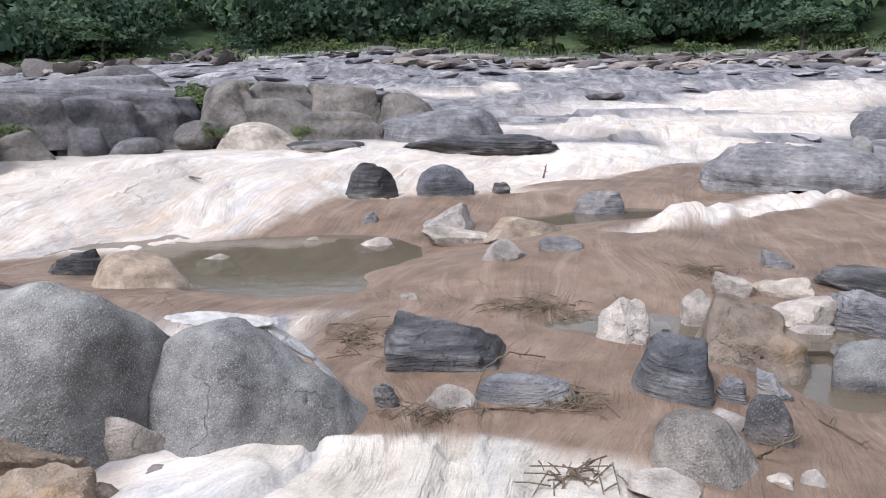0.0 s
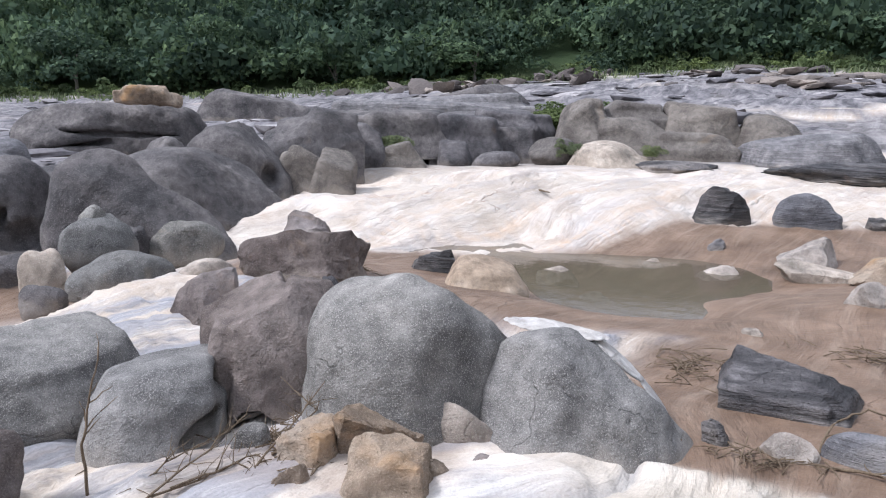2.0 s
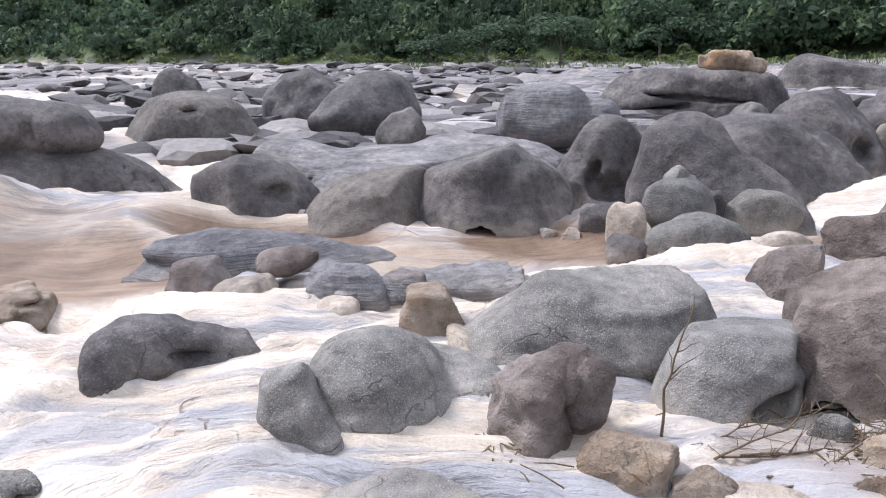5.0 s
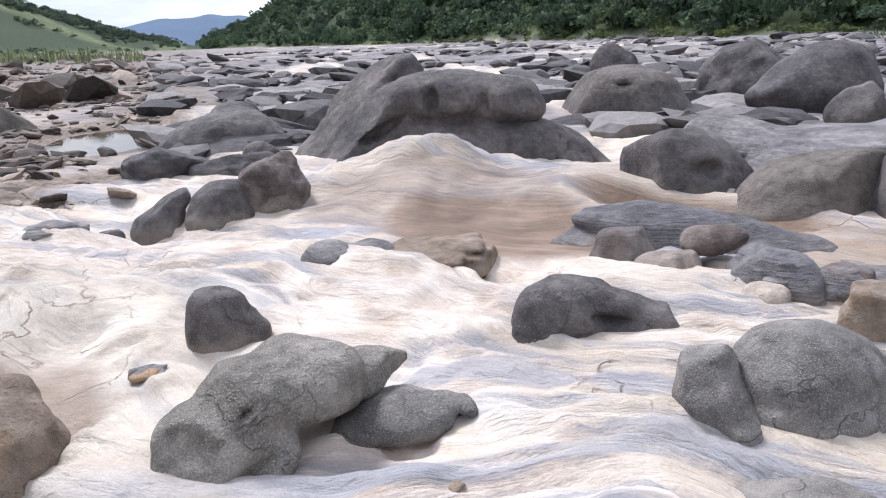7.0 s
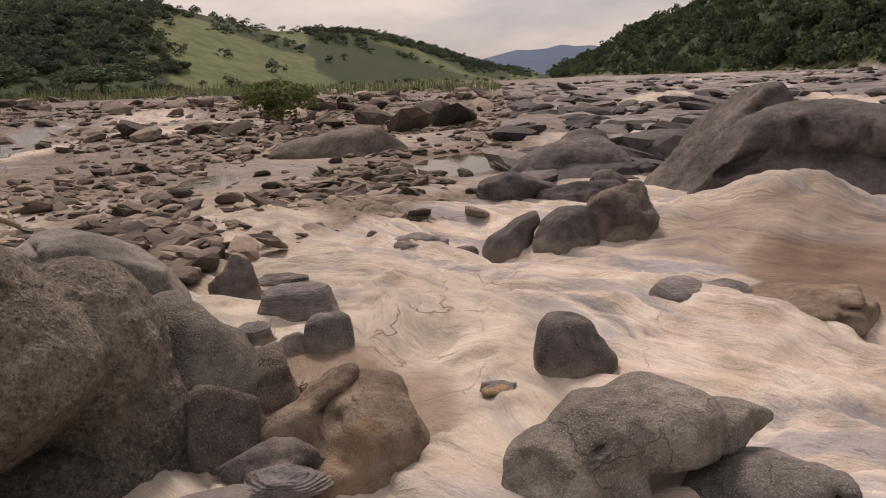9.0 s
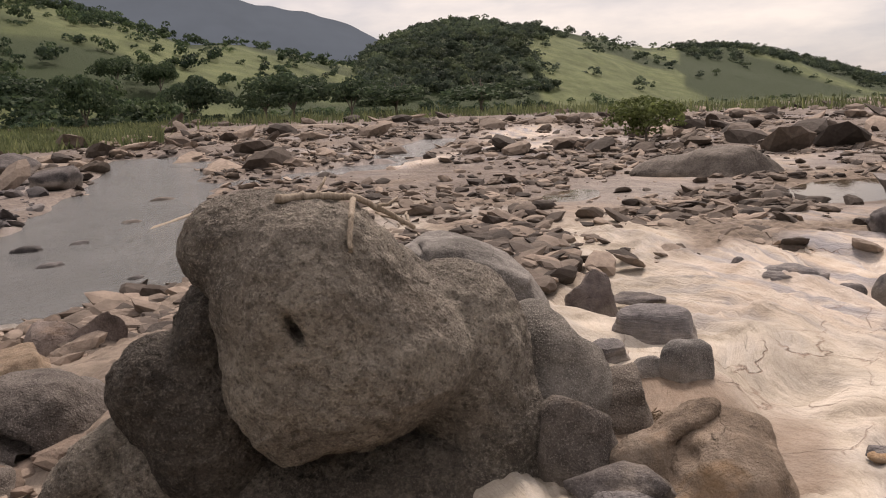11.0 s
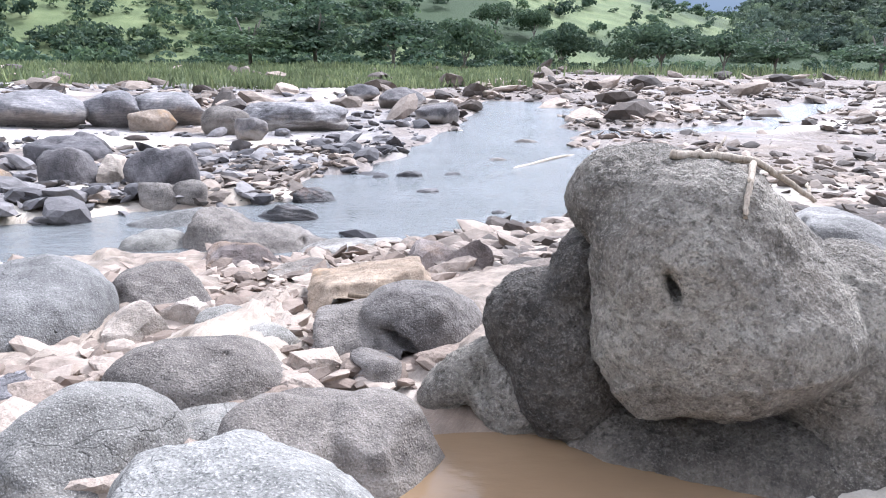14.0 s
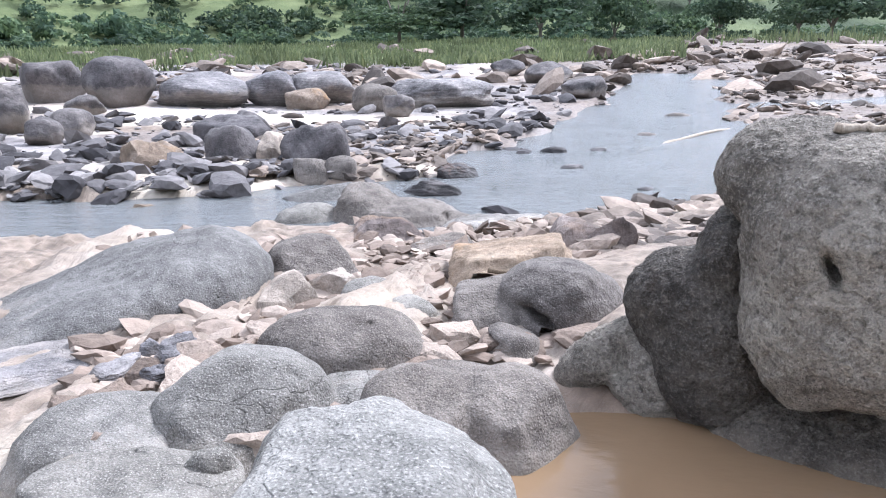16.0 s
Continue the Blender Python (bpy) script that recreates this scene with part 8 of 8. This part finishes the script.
stick("dry_branch", "dry branched twig lying over ochre stones", ((-2.49, 3.06, 0.04), (-2.45, 3.34, -0.02), (-2.27, 3.70, 0.02)), 0.007, 0.002, "twig", twigs=13, seed=19)
stick("dry_branch", "dry branched twig lying over ochre stones", ((-3.00, 3.62, 0.03), (-2.96, 3.95, 0.07), (-2.90, 4.29, -0.00)), 0.007, 0.002, "twig", twigs=13, seed=20)
stick("dry_branch", "dry branched twig lying over ochre stones", ((-2.70, 2.93, 0.04), (-2.71, 3.19, -0.02), (-2.61, 3.52, -0.20)), 0.007, 0.002, "twig", twigs=13, seed=21)
stick("dry_branch", "dry branched twig lying over ochre stones", ((-2.20, 2.74, 0.03), (-2.21, 2.95, 0.10), (-2.24, 3.15, 0.25)), 0.007, 0.002, "twig", twigs=13, seed=22)
stick("dry_branch", "thin curved root over a long grey stone", ((0.10, 4.33, -0.01), (0.17, 4.55, 0.11), (0.35, 4.67, 0.19), (0.59, 4.78, 0.11)), 0.008, 0.005, "twig", twigs=2, seed=30)
stick("dry_branch", "thin dry branch beside a long grey stone", ((0.07, 4.22, -0.01), (0.36, 4.18, 0.03), (0.77, 4.12, 0.03)), 0.012, 0.005, "twig", twigs=5, seed=31)
stick("dry_branch", "dry twigs lying on brown sand", ((2.13, 4.13, -0.03), (2.14, 3.89, 0.02), (2.19, 3.72, 0.01)), 0.010, 0.004, "twig", twigs=4, seed=32)
stick("dry_branch", "dry twig leaning among puddle rocks", ((1.57, 3.64, -0.01), (1.61, 3.49, 0.14), (1.74, 3.53, 0.18)), 0.010, 0.004, "twig", twigs=4, seed=33)
stick("dry_twig", "dry twig standing on the white strip", ((1.64, 13.84, 0.04), (1.69, 13.84, 0.29)), 0.020, 0.008, "twig", twigs=4, seed=34)
stick("dry_twig", "dark twig lying on the white strip", ((-4.45, 12.73, 0.22), (-4.12, 12.35, 0.24)), 0.020, 0.010, "twig", twigs=2, seed=35)
stick("driftwood_log", "bleached driftwood trunk lying in the river", ((-2.87, -19.48, -0.69), (-4.11, -21.09, -0.56), (-6.47, -24.04, -0.52)), 0.080, 0.040, "driftwood", twigs=0, seed=40, fat=0.4)
stick("driftwood_branch", "forked bleached branch caught behind the great boulder", ((-1.56, -4.47, 1.58), (-1.71, -4.46, 1.58), (-1.83, -4.41, 1.58), (-1.97, -4.38, 1.55), (-2.18, -4.45, 1.45), (-2.36, -4.47, 1.34)), 0.026, 0.014, "driftwood", twigs=3, seed=41)
stick("stick", "short pale stick with a white tip leaning down", ((-1.93, -4.33, 1.55), (-1.81, -4.11, 1.49), (-1.77, -4.06, 1.41), (-1.75, -4.01, 1.34)), 0.017, 0.012, "driftwood", twigs=0, seed=42)
stick("stick", "straight dark rod wedged between rocks", ((0.12, -6.71, 0.20), (-0.32, -6.61, 0.17)), 0.020, 0.018, "twig", twigs=0, seed=43)
stick("dry_branch", "dry branch at the edge of the gravel", ((-8.58, -17.48, -0.33), (-8.06, -15.26, -0.23), (-7.73, -14.29, -0.33)), 0.030, 0.015, "twig", twigs=2, seed=44)
litter(0.71, 6.38, 0.55, 0.22, 90, 97)
litter(-0.74, 5.46, 0.22, 0.35, 60, 98)
litter(0.72, 4.29, 0.15, 0.20, 50, 99)
litter(-0.17, 4.13, 0.30, 0.08, 40, 100)
litter(2.48, 7.29, 0.25, 0.20, 50, 101)
litter(-3.80, -3.98, 0.15, 0.20, 40, 102)
litter(-4.81, 7.22, 0.25, 0.20, 50, 103)
litter(-3.31, 4.29, 0.20, 0.12, 60, 104)
litter(-3.36, 1.44, 0.30, 0.10, 30, 105)
litter(0.55, 3.39, 0.20, 0.10, 40, 106)
litter(-2.49, 3.06, 0.40, 0.25, 150, 107)
tree("bush", -29.18, -28.21, 2.0, "dense green bush on pale sand", "bush", 0.78, 3)
tree("bush", -6.09, 22.66, 1.2, "sparse green shrub growing on the outcrop", "bush", 0.6, 20)
tree("bush", -8.1, 22.9, 0.9, "sparse green shrub growing on the outcrop", "bush", 0.6, 25)
tree("bush", -7.16, 22.35, 1.19, "sparse green shrub growing on the outcrop", "bush", 0.47, 21)
tree("bush", -4.36, 23.05, 1.37, "sparse green shrub growing on the outcrop", "bush", 0.39, 22)
tree("bush", -3.37, 23.22, 0.82, "sparse green shrub growing on the outcrop", "bush", 0.54, 23)
tree("bush", -5.06, 17.55, 0.32, "small grass tuft at the foot of the outcrop", "grass", 0.82, 30)
tree("bush", -3.51, 17.92, 0.28, "small grass tuft at the foot of the outcrop", "grass", 0.92, 31)
tree("bush", -5.50, 17.42, 0.25, "small grass tuft at the foot of the outcrop", "grass", 1.05, 32)
tree("bush", -9.35, 15.93, 0.43, "clump of green grass below the dark ledge", "grass", 0.96, 40)
tree("tree", -36.04, -94.04, 4.85, "leafy green tree on the grassy bank", "leaf", 0.75, 50)
tree("tree", -53.41, -113.79, 4.36, "leafy green tree on the grassy bank", "leaf", 0.91, 51)
tree("tree", -50.18, -93.01, 4.89, "leafy green tree on the grassy bank", "leaf", 0.47, 52)
tree("tree", 5.79, -95.54, 6.63, "leafy green tree on the grassy bank", "leaf", 0.57, 53)
tree("tree", -3.36, -92.66, 5.35, "leafy green tree on the grassy bank", "leaf", 0.64, 54)
tree("tree", -15.17, -119.77, 4.19, "leafy green tree on the grassy bank", "leaf", 1.23, 55)
tree("tree", -30.61, -121.94, 4.36, "leafy green tree on the grassy bank", "leaf", 0.98, 56)
tree("tree", -38.67, -112.24, 5.03, "leafy green tree on the grassy bank", "leaf", 0.72, 57)
tree("tree", -62.76, -91.13, 5.55, "leafy green tree on the grassy bank", "leaf", 0.47, 58)
tree("tree", 13.26, -94.78, 5.90, "leafy green tree on the grassy bank", "leaf", 0.46, 59)
tree("tree", -26.11, -158.59, 3.72, "leafy green tree on the grassy bank", "leaf", 1.02, 60)
tree("tree", -33.75, -157.14, 3.72, "leafy green tree on the grassy bank", "leaf", 1.12, 61)
tree("tree", -53.08, 78.70, 4.05, "broad-leaved tree at the forest edge", "leaf", 0.98, 70)
tree("tree", -78.17, 48.58, 4.64, "broad-leaved tree at the forest edge", "leaf", 0.68, 71)
tree("tree", -78.01, 62.57, 5.43, "broad-leaved tree at the forest edge", "leaf", 0.79, 72)
tree("tree", -83.35, 34.15, 3.49, "broad-leaved tree at the forest edge", "leaf", 0.54, 73)
tree("tree", -67.21, 73.99, 4.65, "broad-leaved tree at the forest edge", "leaf", 1.02, 74)
tree("tree", -82.40, 41.04, 3.93, "broad-leaved tree at the forest edge", "leaf", 0.65, 75)
tree("tree", 11.22, 87.23, 5.12, "dark green tree on the far bank", "leaf", 0.57, 80)
tree("tree", 16.86, 84.28, 4.00, "dark green tree on the far bank", "leaf", 0.66, 81)
tree("tree", 5.19, 89.80, 4.89, "dark green tree on the far bank", "leaf", 0.66, 82)
tree("tree", 34.25, 77.73, 3.96, "dark green tree on the far bank", "leaf", 0.56, 83)
tree("tree", -37.30, 84.07, 5.00, "dark green tree on the far bank", "leaf", 0.57, 84)
